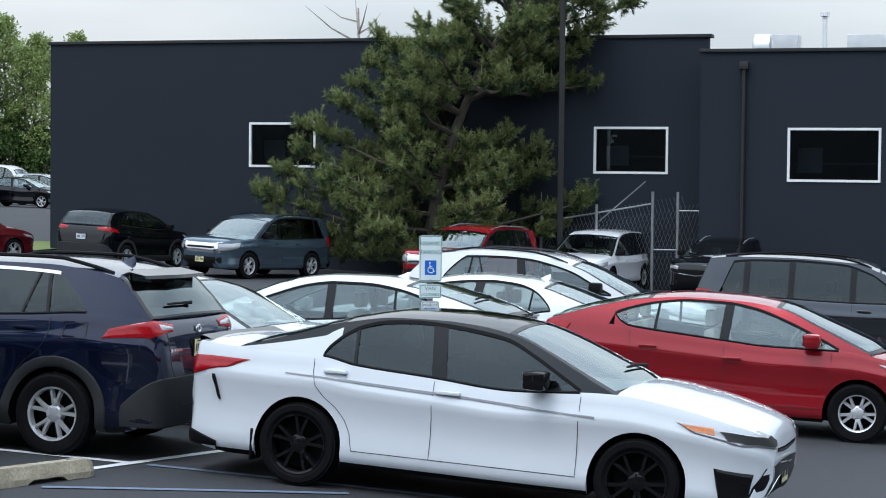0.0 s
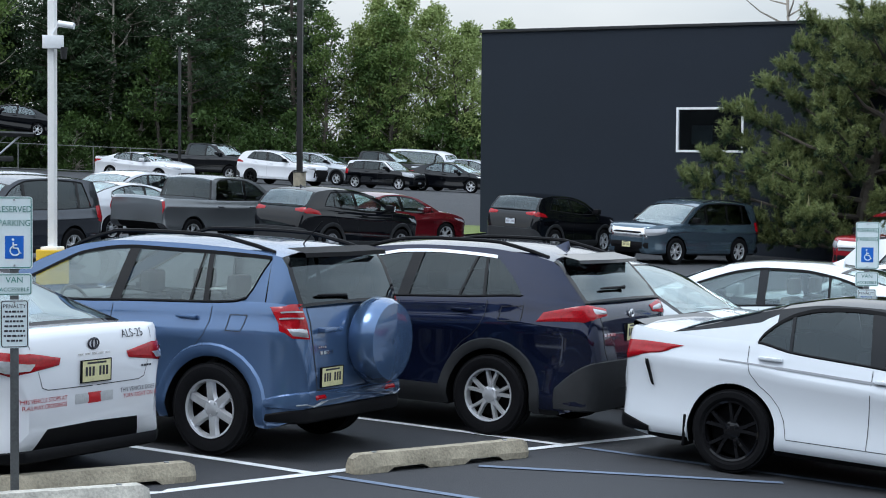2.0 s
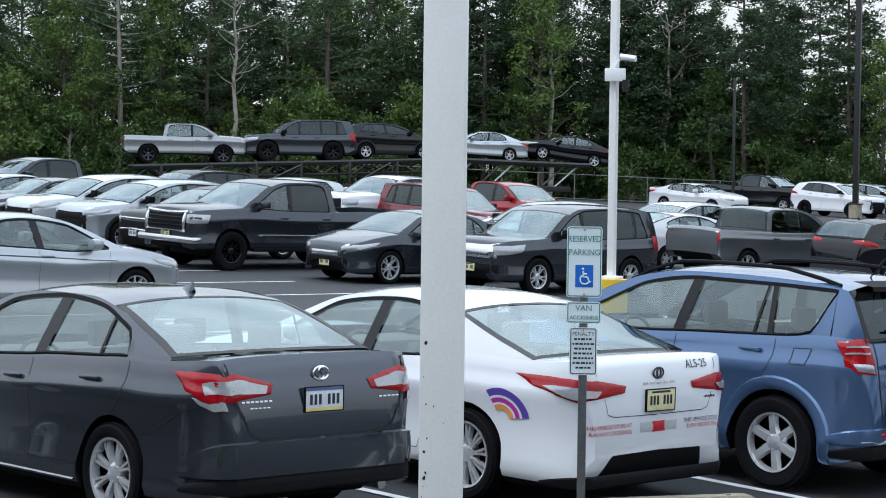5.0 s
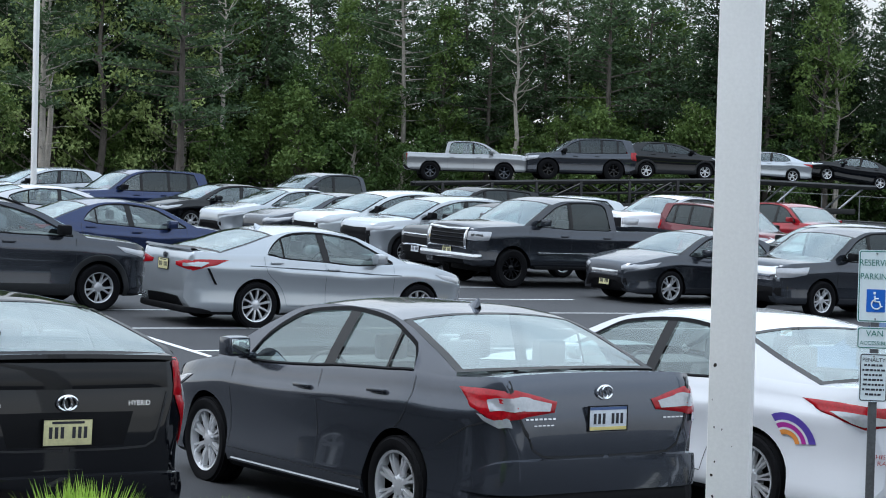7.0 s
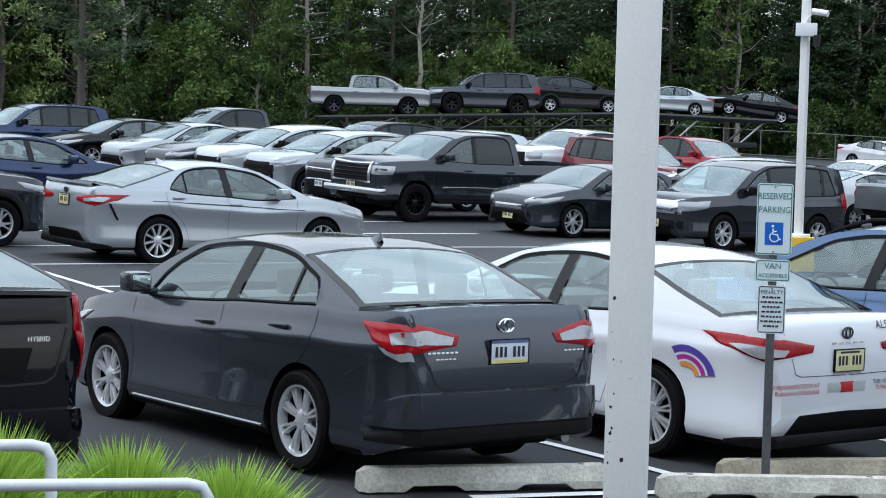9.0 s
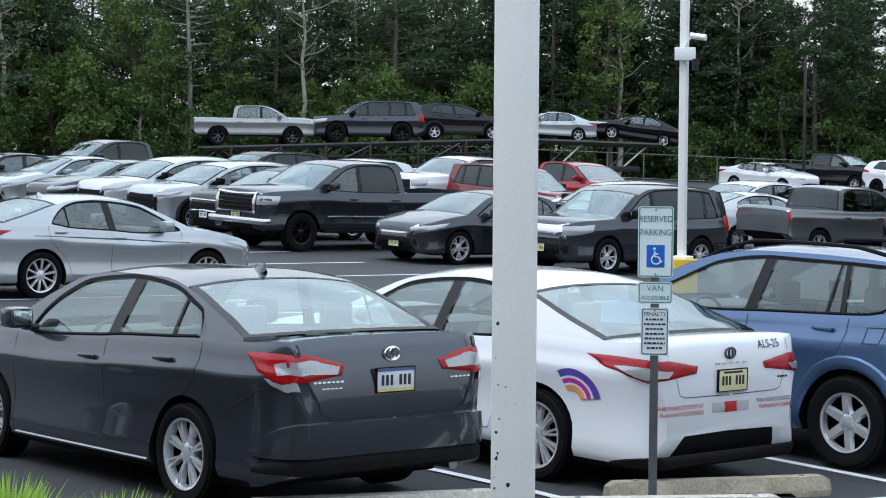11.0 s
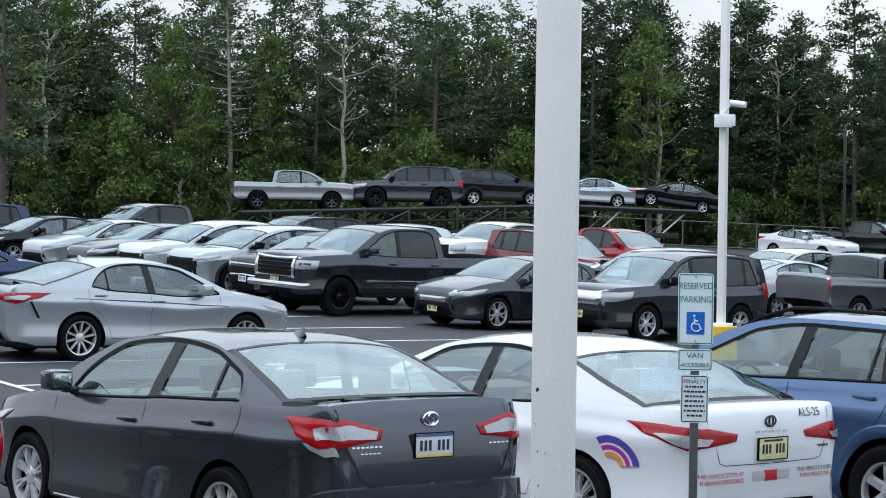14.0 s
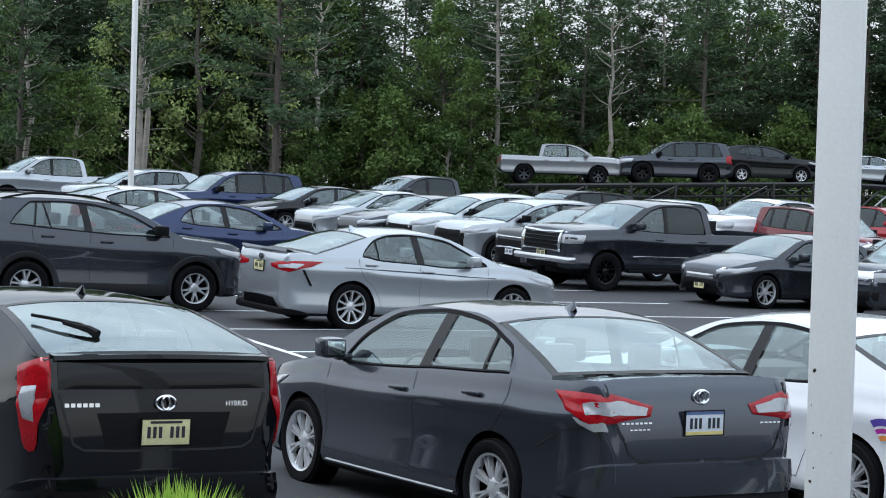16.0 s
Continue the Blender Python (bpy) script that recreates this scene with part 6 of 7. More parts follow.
grid(bm, [[(-1.98, y, 1.275 - 0.03 * y * y), (-2.13 + 0.05 * y * y, y, 1.265 - 0.03 * y * y), (-2.135 + 0.05 * y * y, y, 1.24 - 0.03 * y * y), (-2.06, y, 1.225 - 0.03 * y * y)] for y in [-0.68 + 0.113 * k for k in range(13)]])
v.extra("rear_spoiler", bm, JET, "black lip under the rear screen")
bm, pts = bmesh.new(), []
for k in range(9):
    x, y = -1.90 + 0.44 * k / 8, 0.34 + 0.25 * k / 8
    hit = v.tree.ray_cast(Vector((x, y, 3)), Vector((0, 0, -1)))[0]
    pts.append(hit + Vector((-0.01, 0, 0.035 if k else 0.02)))
tube(bm, pts[:5], [0.03, 0.024, 0.018, 0.015, 0.013], 6)
tube(bm, [p + Vector((0, -0.012, 0.012 - 0.012 * k / 6)) for k, p in enumerate(pts[2:])], 0.011, 5)
v.extra("rear_wiper", bm, BLACK, "black rear wiper on the screen")
v.lettering("HYBRID", -0.46, 0.965, 0.03, CHROME)
v.bars(0.40, 0.62, 0.965, 0.022, CHROME, 6)
v.seam([(-2.14, 0.645, 1.04), (-2.16, 0.6, 0.88), (-2.17, 0.56, 0.76), (-2.18, 0.5, 0.725), (-2.18, 0.3, 0.715), (-2.18, 0.02, 0.715)], 0.014, "tailgate_seam")
v.band("bumper_cover", 0.36, 0.575, JET, "", 3.0)
v.decal("plate_recess", [(-2.16, 0.42, 0.93), (-2.17, 0, 0.935), (-2.16, -0.42, 0.93)], [(-2.17, 0.36, 0.735), (-2.18, 0, 0.735), (-2.17, -0.36, 0.735)], BLACK, 0.004, mirror=False, n=12)

# ---- the row behind ----
def parked(spec, colour, x, y, heading, label, category="car", name="car", rims=(5, True, None), plate=None, **k):
    v = Vehicle(spec, colour, stand(x, y, heading), label, category, name, rims=rims, **k)
    if plate:
        v.plate(spec["nose"] if plate[1] else spec["tail"], plate[2], plate[0], front=plate[1])
    return v


parked(OLD_SEDAN, PALE, -2.76, 20.3, 343, "pale silver sedan parked beside the midnight blue SUV")
v = parked(HATCH, PALE, -1.16, 22.3, 163, "pale silver hybrid hatchback with a split rear window", seats=SEATLIGHT)
v.extra("rear_spoiler", boxed(-2.16, -0.6, 1.095, -1.98, 0.6, 1.125, 0.012), GLOSSBLACK)
v.wiper(-1.7, 1.26, 0.0, 0.5, 1.3)
v.fin(-0.7)
v = parked(SEDAN, PALE, 0.35, 25.0, 163, "pale silver sedan with a roof antenna")
v.fin(-0.95)
v = parked(SUV, FLEET, 1.75, 28.6, 343, "white SUV with dark roof rails", "SUV", "suv")
v.rails(0.2, -1.7, GLOSSBLACK)
v = parked(BIG_SUV, GUNMETAL, 6.31, 29.9, 343, "dark grey SUV with roof rails", "SUV", "suv", glassy=(SMOKE, SMOKE, SMOKE))
v.rails(0.3, -1.9, BLACK)

# ---- across the lane ----
v = parked(BIG_SUV, STEELBLUE, -5.25, 54.01, 236, "steel blue boxy SUV facing the lane", "SUV", "suv", glassy=(SMOKE, TINT, SMOKE), plate=(PLATE_Y, True, 0.5))
v.rails(0.1, -1.8, GUNMETAL, 0.04)
v.decal("grille_bar", [(2.3, 0.52, 0.86), (2.34, 0, 0.87), (2.3, -0.52, 0.86)], [(2.3, 0.52, 0.80), (2.34, 0, 0.81), (2.3, -0.52, 0.80)], BLACK, 0.02, mirror=False)
v = parked(SUV, JET, -9.05, 55.11, 67, "black SUV seen from behind on the lane", "SUV", "suv", glassy=(SMOKE, SMOKE, SMOKE), plate=(PLATE_W, False, 0.9))
v = parked(BIG_SUV, CHERRY, 0.75, 52.9, 238, "cherry red SUV with roof rails", "SUV", "suv", glassy=(TINT, TINT, TINT), plate=(PLATE_Y, True, 0.5))
v.rails(0.1, -1.9, SILVER, 0.05)
parked(VAN, FLEET, 4.51, 56.0, 247, "white minivan with dark rear windows", "minivan", "minivan", glassy=(SMOKE, TINT, SMOKE))
v = parked(SUV, JET, 7.91, 54.6, 243, "black crossover with silver roof rails", "SUV", "suv", glassy=(SMOKE, SMOKE, SMOKE))
v.rails(0.2, -1.7, SILVER)
v.decal("chrome_grille_line", [(2.2, 0.8, 0.74), (2.26, 0, 0.66), (2.2, -0.8, 0.74)], [(2.2, 0.8, 0.71), (2.26, 0, 0.63), (2.2, -0.8, 0.71)], CHROME, 0.02, n=14, mirror=False)
parked(OLD_SEDAN, WINE, -13.53, 53.43, 55, "wine red compact sedan")
v = parked(SUV, JET, -12.92, 46.04, 66, "black crossover with a paper sign in its windshield", "SUV", "suv", glassy=(TINT, TINT, SMOKE))
v.fin(-1.5)
v.extra("paper_sign", boxed(1.15, -0.80, 1.0, 1.16, -0.35, 1.26), WHITE, "white paper card leaning on the glass")
v = parked(dict(MID_PICKUP, hw=0.93, r=0.37, arch=0.44), MIDGREY, -16.3, 46.14, 68, "grey pickup truck with a red tail lamp", "pickup truck", "pickup_truck", glassy=(SMOKE, SMOKE, SMOKE))
parked(HATCH, FLEET, -18.87, 46.88, 68, "white hatchback behind the grey pickup")
v = parked(BIG_SUV, GUNMETAL, -17.05, 35.39, 253, "dark grey SUV with silver wheels facing the lane", "SUV", "suv", glassy=(SMOKE, TINT, SMOKE), plate=(PLATE_Y, True, 0.5))
v = parked(OLD_SEDAN, GUNMETAL, -20.1, 35.02, 253, "dark grey sedan with a chrome grille", plate=(PLATE_Y, True, 0.4))
v.decal("chrome_grille", [(2.3, 0.4, 0.63), (2.38, 0, 0.63), (2.3, -0.4, 0.63)], [(2.3, 0.4, 0.53), (2.38, 0, 0.53), (2.3, -0.4, 0.53)], CHROME, 0.012, mirror=False)

# ---- the far row, noses to the lane ----
v = parked(PICKUP, GUNMETAL, -23.76, 35.25, 253, "dark grey crew cab pickup with a chrome grille and black wheels", "pickup truck", "pickup_truck", rims=(6, True, GLOSSBLACK), glassy=(SMOKE, TINT, SMOKE), plate=(PLATE_Y, True, 0.72))
v.decal("grille_mesh", [(2.8, 0.62, 1.16), (2.85, 0, 1.17), (2.8, -0.62, 1.16)], [(2.8, 0.6, 0.8), (2.85, 0, 0.8), (2.8, -0.6, 0.8)], BLACK, 0.03, n=14, mirror=False)
for z, d in ((1.18, 0.032), (0.81, 0.022)):
    v.decal("grille_surround", [(2.78, 0.68, z + d), (2.85, 0, z + d), (2.78, -0.68, z + d)], [(2.78, 0.68, z - d), (2.85, 0, z - d), (2.78, -0.68, z - d)], CHROME, 0.05, n=14, mirror=False)
v.decal("grille_surround", [(2.8, 0.67, 1.2), (2.82, 0.61, 1.2)], [(2.8, 0.67, 0.8), (2.82, 0.61, 0.8)], CHROME, 0.055)
for z in (0.92, 1.0, 1.08):
    v.decal("grille_bar", [(2.8, 0.6, z + 0.01), (2.85, 0, z + 0.01), (2.8, -0.6, z + 0.01)], [(2.8, 0.6, z - 0.01), (2.85, 0, z - 0.01), (2.8, -0.6, z - 0.01)], GUNMETAL, 0.045, n=10, mirror=False)
v.badge(0, 1.0, 0.09, CHROME, rear=False)
v.decal("lamp_core", [(2.6, 0.95, 1.13), (2.82, 0.74, 1.12)], [(2.62, 0.95, 1.03), (2.82, 0.74, 1.02)], DARKMETAL, 0.016)
v.extra("front_bumper", boxed(2.62, -0.96, 0.55, 2.90, 0.96, 0.70, 0.06), CHROME, "bright steel bumper")
v.extra("side_step", boxed(-1.2, 0.86, 0.40, 1.3, 1.04, 0.47, 0.02), BLACK)
v.extra("side_moulding", boxed(-0.7, 0.995, 0.72, 1.2, 1.02, 0.76, 0.006), CHROME)
v = parked(SUV, JET, -26.25, 36.57, 253, "black crossover with a bright grille frame", "SUV", "suv", plate=(PLATE_W, True, 0.55))
for z in (0.86, 0.62):
    v.decal("grille_frame", [(2.2, 0.5, z + 0.02), (2.26, 0, z + 0.04), (2.2, -0.5, z + 0.02)], [(2.2, 0.5, z - 0.02), (2.26, 0, z - 0.01), (2.2, -0.5, z - 0.02)], CHROME, 0.03, mirror=False)
v = parked(SUV, SILVER, -28.78, 37.4, 253, "silver SUV with a black grille", "SUV", "suv")
v.decal("mesh_grille", [(2.18, 0.6, 0.86), (2.26, 0, 0.86), (2.18, -0.6, 0.86)], [(2.18, 0.64, 0.68), (2.26, 0, 0.68), (2.18, -0.64, 0.68)], BLACK, 0.02, mirror=False)
parked(dict(SUV, cladding=None), PALE, -31.26, 38.44, 253, "white crossover with a chrome grille", "SUV", "suv")
parked(SEDAN, GUNMETAL, -33.85, 39.56, 253, "dark grey sedan in the far row")
parked(SEDAN, SILVER, -36.45, 40.58, 253, "grey silver sedan in the far row")
parked(SEDAN, JET, -39.64, 41.31, 253, "black sedan in the far row")
parked(BIG_SUV, NAVY, -43.05, 40.94, 253, "dark blue SUV in the far row", "SUV", "suv", glassy=(SMOKE, TINT, SMOKE))
parked(SUV, SILVER, -47.85, 41.38, 253, "grey SUV beside the white lamp pole", "SUV", "suv")
parked(PICKUP, SILVER, -53.34, 42.34, 253, "white pickup at the end of the row", "pickup truck", "pickup_truck")
parked(PICKUP, GUNMETAL, -41.08, 47.72, 253, "grey pickup behind the far row", "pickup truck", "pickup_truck", glassy=(SMOKE, SMOKE, SMOKE))
parked(BIG_SUV, JET, -36.21, 49.04, 253, "black boxy SUV behind the far row", "SUV", "suv", glassy=(SMOKE, SMOKE, SMOKE))
parked(dict(SUV, cladding=None), PALE, -33.01, 49.21, 253, "pale crossover behind the far row", "SUV", "suv")
parked(PICKUP, FLEET, -29.81, 50.98, 253, "white crew cab pickup", "pickup truck", "pickup_truck", glassy=(SMOKE, TINT, SMOKE))
parked(BIG_SUV, WINE, -27.0, 49.17, 340, "dark red SUV parked across the row", "SUV", "suv", glassy=(SMOKE, SMOKE, SMOKE))
parked(PICKUP, CHERRY, -29.16, 57.07, 340, "red pickup behind the dark red SUV", "pickup truck", "pickup_truck", glassy=(SMOKE, SMOKE, SMOKE))
parked(SEDAN, PALE, -23.81, 49.14, 253, "pale silver sedan between larger cars")
parked(dict(SUV, cladding=None), SILVER, -20.26, 41.72, 253, "light grey crossover behind the dark SUV", "SUV", "suv")
parked(dict(SUV, cladding=None), FLEET, -21.45, 52.5, 253, "white crossover by the lane", "SUV", "suv")

# ---- the far side of the lane, on the left of the lot ----
silver_sedan = dict(SEDAN, lights=SEDAN["lights"] + [("rear_vent", [(-2.24, 0.9, 0.85), (-2.20, 0.91, 0.85)], [(-2.10, 0.92, 0.62), (-2.06, 0.92, 0.62)], GLOSSBLACK, "black corner vent")])
v = parked(silver_sedan, SILVER, -19.5, 22.35, 72, "silver sedan with dark alloy wheels", rims=(10, False, ALLOY), plate=(PLATE_Y, False, 0.86))
bm = bmesh.new()
grid(bm, [[(-2.30 + 0.05 * abs(y), y, 1.095), (-2.45 + 0.05 * abs(y), y, 1.135), (-2.47 + 0.05 * abs(y), y, 1.105), (-2.42 + 0.05 * abs(y), y, 1.07)] for y in [-0.72 + 0.12 * k for k in range(13)]])
v.extra("rear_spoiler", bm, GUNMETAL, "dark lip spoiler")
v.decal("coach_line", [(-1.55, 0.93, 0.922), (0, 0.93, 0.862), (1.06, 0.93, 0.806)], [(-1.55, 0.93, 0.912), (0, 0.93, 0.848), (1.06, 0.93, 0.794)], GUNMETAL, 0.007, "dark coach line", n=30, m=2, flat=True)
v.decal("lamp_centre", [(-2.2, 0.86, 0.925), (-2.44, 0.6, 0.90)], [(-2.32, 0.86, 0.87), (-2.46, 0.62, 0.86)], CLEARLENS, 0.022, flat=True)
v.badge(0, 0.99, 0.055, INK)
v.fin(-0.95)
v = parked(SUV, GUNMETAL, -23.2, 19.3, 72, "dark grey crossover with roof rails", "SUV", "suv")
v.rails(0.2, -1.7, BLACK)
parked(OLD_SEDAN, NAVY, -28.1, 26.6, 72, "dark blue sedan behind the grey crossover")
parked(HATCH, FLEET, -34.6, 30.4, 72, "white hatchback beyond the dark blue sedan")

# ---- the upper lot by the trees ----
parked(dict(SEDAN, roof=[(1.1, 0.965), (0.62, 1.16), (0.2, 1.28), (-0.2, 1.32), (-0.7, 1.31), (-1.15, 1.24), (-1.6, 1.13), (-2.0, 1.05)]), FLEET, -33.0, 84.4, 343, "white coupe on the upper lot")
parked(PICKUP, JET, -32.88, 93.04, 343, "black crew cab pickup on the upper lot", "pickup truck", "pickup_truck", glassy=(SMOKE, TINT, SMOKE))
parked(dict(SUV, cladding=None), FLEET, -28.39, 90.92, 343, "white sloping-roof crossover with black wheels", "SUV", "suv", rims=(5, True, GLOSSBLACK), glassy=(SMOKE, SMOKE, SMOKE))
parked(SUV, SILVER, -28.35, 97.99, 343, "silver SUV behind the white crossover", "SUV", "suv")
parked(PICKUP, JET, -26.13, 101.48, 343, "black pickup behind the row", "pickup truck", "pickup_truck", glassy=(SMOKE, TINT, SMOKE))
parked(MINI, JET, -23.76, 93.07, 343, "black estate hatchback with a pale roof", roof=FLEET, glassy=(SMOKE, TINT, SMOKE), plate=(PLATE_W, True, 0.4))
parked(SEDAN, JET, -20.43, 94.05, 343, "black sedan at the corner of the building")
parked(CARGO_VAN, FLEET, -24.4, 105.96, 343, "white cargo van on the upper lot", "van", "van")
parked(SUV, SILVER, -20.22, 99.95, 343, "grey SUV near the building's corner", "SUV", "suv")
parked(SUV, GUNMETAL, -19.85, 106.93, 343, "dark SUV at the far edge of the lot", "SUV", "suv")

# ---- car transporter ----
CARRIER_AT = Vector((-45.24, 75.37))
cz = land(CARRIER_AT.x, CARRIER_AT.y)
carrier = thing("car_transporter", pose(CARRIER_AT.x, CARRIER_AT.y, cz, 0, 0, 44.0), "dark steel car transporter trailer loaded on its upper deck", "car transporter")
deck = lambda x: 2.08 + 0.035 * x + (0.0 if x < 3.5 else -0.062 * (x - 3.5))
for sgn in (1, -1):
    part("deck_rail", tube(bmesh.new(), [(x, sgn * 1.05, deck(x) - 0.1) for x in range(-11, 11)], 0.11, 6), DARKMETAL, carrier)
    part("lower_rail", boxed(-10.5, sgn * 1.2 - 0.08, 0.7, 9.0, sgn * 1.2 + 0.08, 0.95, 0.02), DARKMETAL, carrier)
    for x in (-9.8, -7.6, -5.6, -3.6, -1.4, 0.8, 2.6):
        part("upright", boxed(x - 0.06, sgn * 1.15 - 0.06, 0.6, x + 0.06, sgn * 1.15 + 0.06, deck(x) - 0.05, 0.01), DARKMETAL, carrier)
    for x in (-8.6, -4.5, -0.4):
        part("diagonal_brace", tube(bmesh.new(), [(x - 0.9, sgn * 1.15, 0.9), (x + 0.9, sgn * 1.15, deck(x) - 0.15)], 0.05, 6), DARKMETAL, carrier)
    part("truss_rail", tube(bmesh.new(), [(x, sgn * 1.05, deck(x) - 0.62) for x in range(-11, 4)], 0.06, 6), DARKMETAL, carrier)
    part("truss_web", tube(bmesh.new(), [(-11 + 0.7 * k, sgn * 1.05, deck(-11 + 0.7 * k) - (0.14 if k % 2 else 0.6)) for k in range(21)], 0.045, 5, False), DARKMETAL, carrier)
    for x in (4.2, 6.2, 9.3):
        part("hydraulic_strut", tube(bmesh.new(), [(x - 1.6, sgn * 1.0, 0.4), (x + 0.2, sgn * 1.0, deck(x) - 0.1)], 0.05, 6), STEEL, carrier)
    for x in (-6.8, -5.6):
        w = same("wheel", tyre_mesh(0.48, 0.3, 0.28), carrier, pose(x, sgn * 1.1, 0.48, 0, 0, 0 if sgn > 0 else 180))
        same("rim", rim_mesh(0.3, 0.28, 8, False, ALLOY), w)
for k in range(30):
    x = -10.8 + 0.7 * k
    part("deck_plate", boxed(x, -1.0, deck(x) - 0.06, x + 0.3, 1.0, deck(x) - 0.02), DARKMETAL, carrier, smooth=False)


def loaded(spec, colour, s, flip, label, category, name, tilt=0.0, size=1.0, **k):
    m = carrier.matrix_basis @ pose(s, 0, deck(s) - 0.02, 0, tilt, 180 if flip else 0) @ Matrix.Scale(size, 4)
    return Vehicle(spec, colour, m, label, category, name, **k)


loaded(MID_PICKUP, ASH, -8.7, False, "silver pickup on the transporter's upper deck", "pickup truck", "pickup_truck", rims=(6, False, GUNMETAL), glassy=(SMOKE, CLEAR, CLEAR))
loaded(dict(BIG_SUV, r=0.42, arch=0.48), GUNMETAL, -3.6, True, "dark grey boxy SUV on the transporter", "SUV", "suv", size=1.08, rims=(6, False, GLOSSBLACK), glassy=(SMOKE, SMOKE, SMOKE))
loaded(SUV, JET, 0.75, False, "black crossover on the transporter", "SUV", "suv", glassy=(SMOKE, SMOKE, SMOKE))
loaded(SEDAN, SILVER, 4.9, True, "silver sedan on the transporter's sloping ramp", "car", "car", tilt=-3, size=0.9)
loaded(SEDAN, JET, 9.0, True, "black sedan on the end of the transporter's ramp", "car", "car", tilt=-8, size=0.9)

# ---- trees and planting ----
def leaf(name, dark, light, rough=0.6):
    m, n, l, p = shader(name)
    geo, ramp = n.new("ShaderNodeNewGeometry"), n.new("ShaderNodeValToRGB")
    ramp.color_ramp.elements[0].color, ramp.color_ramp.elements[1].color = (*dark, 1), (*light, 1)
    co, ns, mx = n.new("ShaderNodeTexCoord"), n.new("ShaderNodeTexNoise"), n.new("ShaderNodeMath")
    ns.inputs["Scale"].default_value = 0.5
    mx.operation = "MULTIPLY_ADD"
    l.new(co.outputs["Object"], ns.inputs[0])
    mx.inputs[1].default_value = 0.55
    l.new(geo.outputs["Random Per Island"], mx.inputs[0])
    sub = n.new("ShaderNodeMath")
    sub.operation, sub.inputs[1].default_value = "MULTIPLY", 0.5
    l.new(ns.outputs[0], sub.inputs[0]), l.new(sub.outputs[0], mx.inputs[2])
    l.new(mx.outputs[0], ramp.inputs[0])
    l.new(ramp.outputs[0], p.inputs["Base Color"])
    p.inputs["Roughness"].default_value = rough
    p.inputs["Specular IOR Level"].default_value = 0.25
    tr, mix = n.new("ShaderNodeBsdfTranslucent"), n.new("ShaderNodeMixShader")
    l.new(ramp.outputs[0], tr.inputs[0])
    mix.inputs[0].default_value = 0.3
    l.new(p.outputs[0], mix.inputs[1]), l.new(tr.outputs[0], mix.inputs[2])
    l.new(mix.outputs[0], n["Material Output"].inputs[0])
    return m


NEEDLE = leaf("pine_needles", (0.022, 0.047, 0.024), (0.092, 0.142, 0.058))
# darker needles: for the dense pines, and as shade inside the near crown
NEEDLE_D = leaf("pine_needles_dark_and_shaded", (0.014, 0.032, 0.016), (0.055, 0.092, 0.038))
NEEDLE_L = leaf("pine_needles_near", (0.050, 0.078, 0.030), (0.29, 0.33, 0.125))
CANDLE = leaf("pine_candles", (0.20, 0.20, 0.10), (0.30, 0.28, 0.15))
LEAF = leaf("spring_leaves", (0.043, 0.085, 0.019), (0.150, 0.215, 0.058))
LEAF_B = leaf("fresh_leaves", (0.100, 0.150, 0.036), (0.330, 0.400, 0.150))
# darker copy of the leaves: the wood's shade is put into the colour
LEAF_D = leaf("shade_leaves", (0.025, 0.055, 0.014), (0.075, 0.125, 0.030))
BLADE = leaf("grass_blades", (0.16, 0.30, 0.03), (0.42, 0.58, 0.10))
BARK = surface("bark", (0.085, 0.072, 0.060), 0.95, scale=3, vary=0.35, bump=0.9, fine=25)
PALEBARK = surface("pale_bark", (0.30, 0.27, 0.23), 0.95, scale=3, vary=0.35, bump=0.7, fine=25)


class Cloud:
    """Gathers many small blades into one mesh quickly."""

    def __init__(self):
        self.v, self.f = [], []

    def quad(self, c, d, s, w):
        k = len(self.v)
        self.v += [c - s * w, c + d * 0.45 + s * w * 0.3 - s * w * 0.9, c + d, c + d * 0.5 + s * w]
        self.f.append((k, k + 1, k + 2, k + 3))

    def tri(self, a, b, c):
        k = len(self.v)
        self.v += [a, b, c]
        self.f.append((k, k + 1, k + 2))

    def make(self, name, mat, parent):
        me = bpy.data.meshes.new(name)
        me.from_pydata(self.v, [], self.f)
        me.materials.append(mat)
        ob = new(name, me)
        ob.parent = parent
        return ob


def rvec(r):
    while True:
        q = Vector((r.uniform(-1, 1), r.uniform(-1, 1), r.uniform(-1, 1)))
        if 0.05 < q.length < 1:
            return q.normalized()


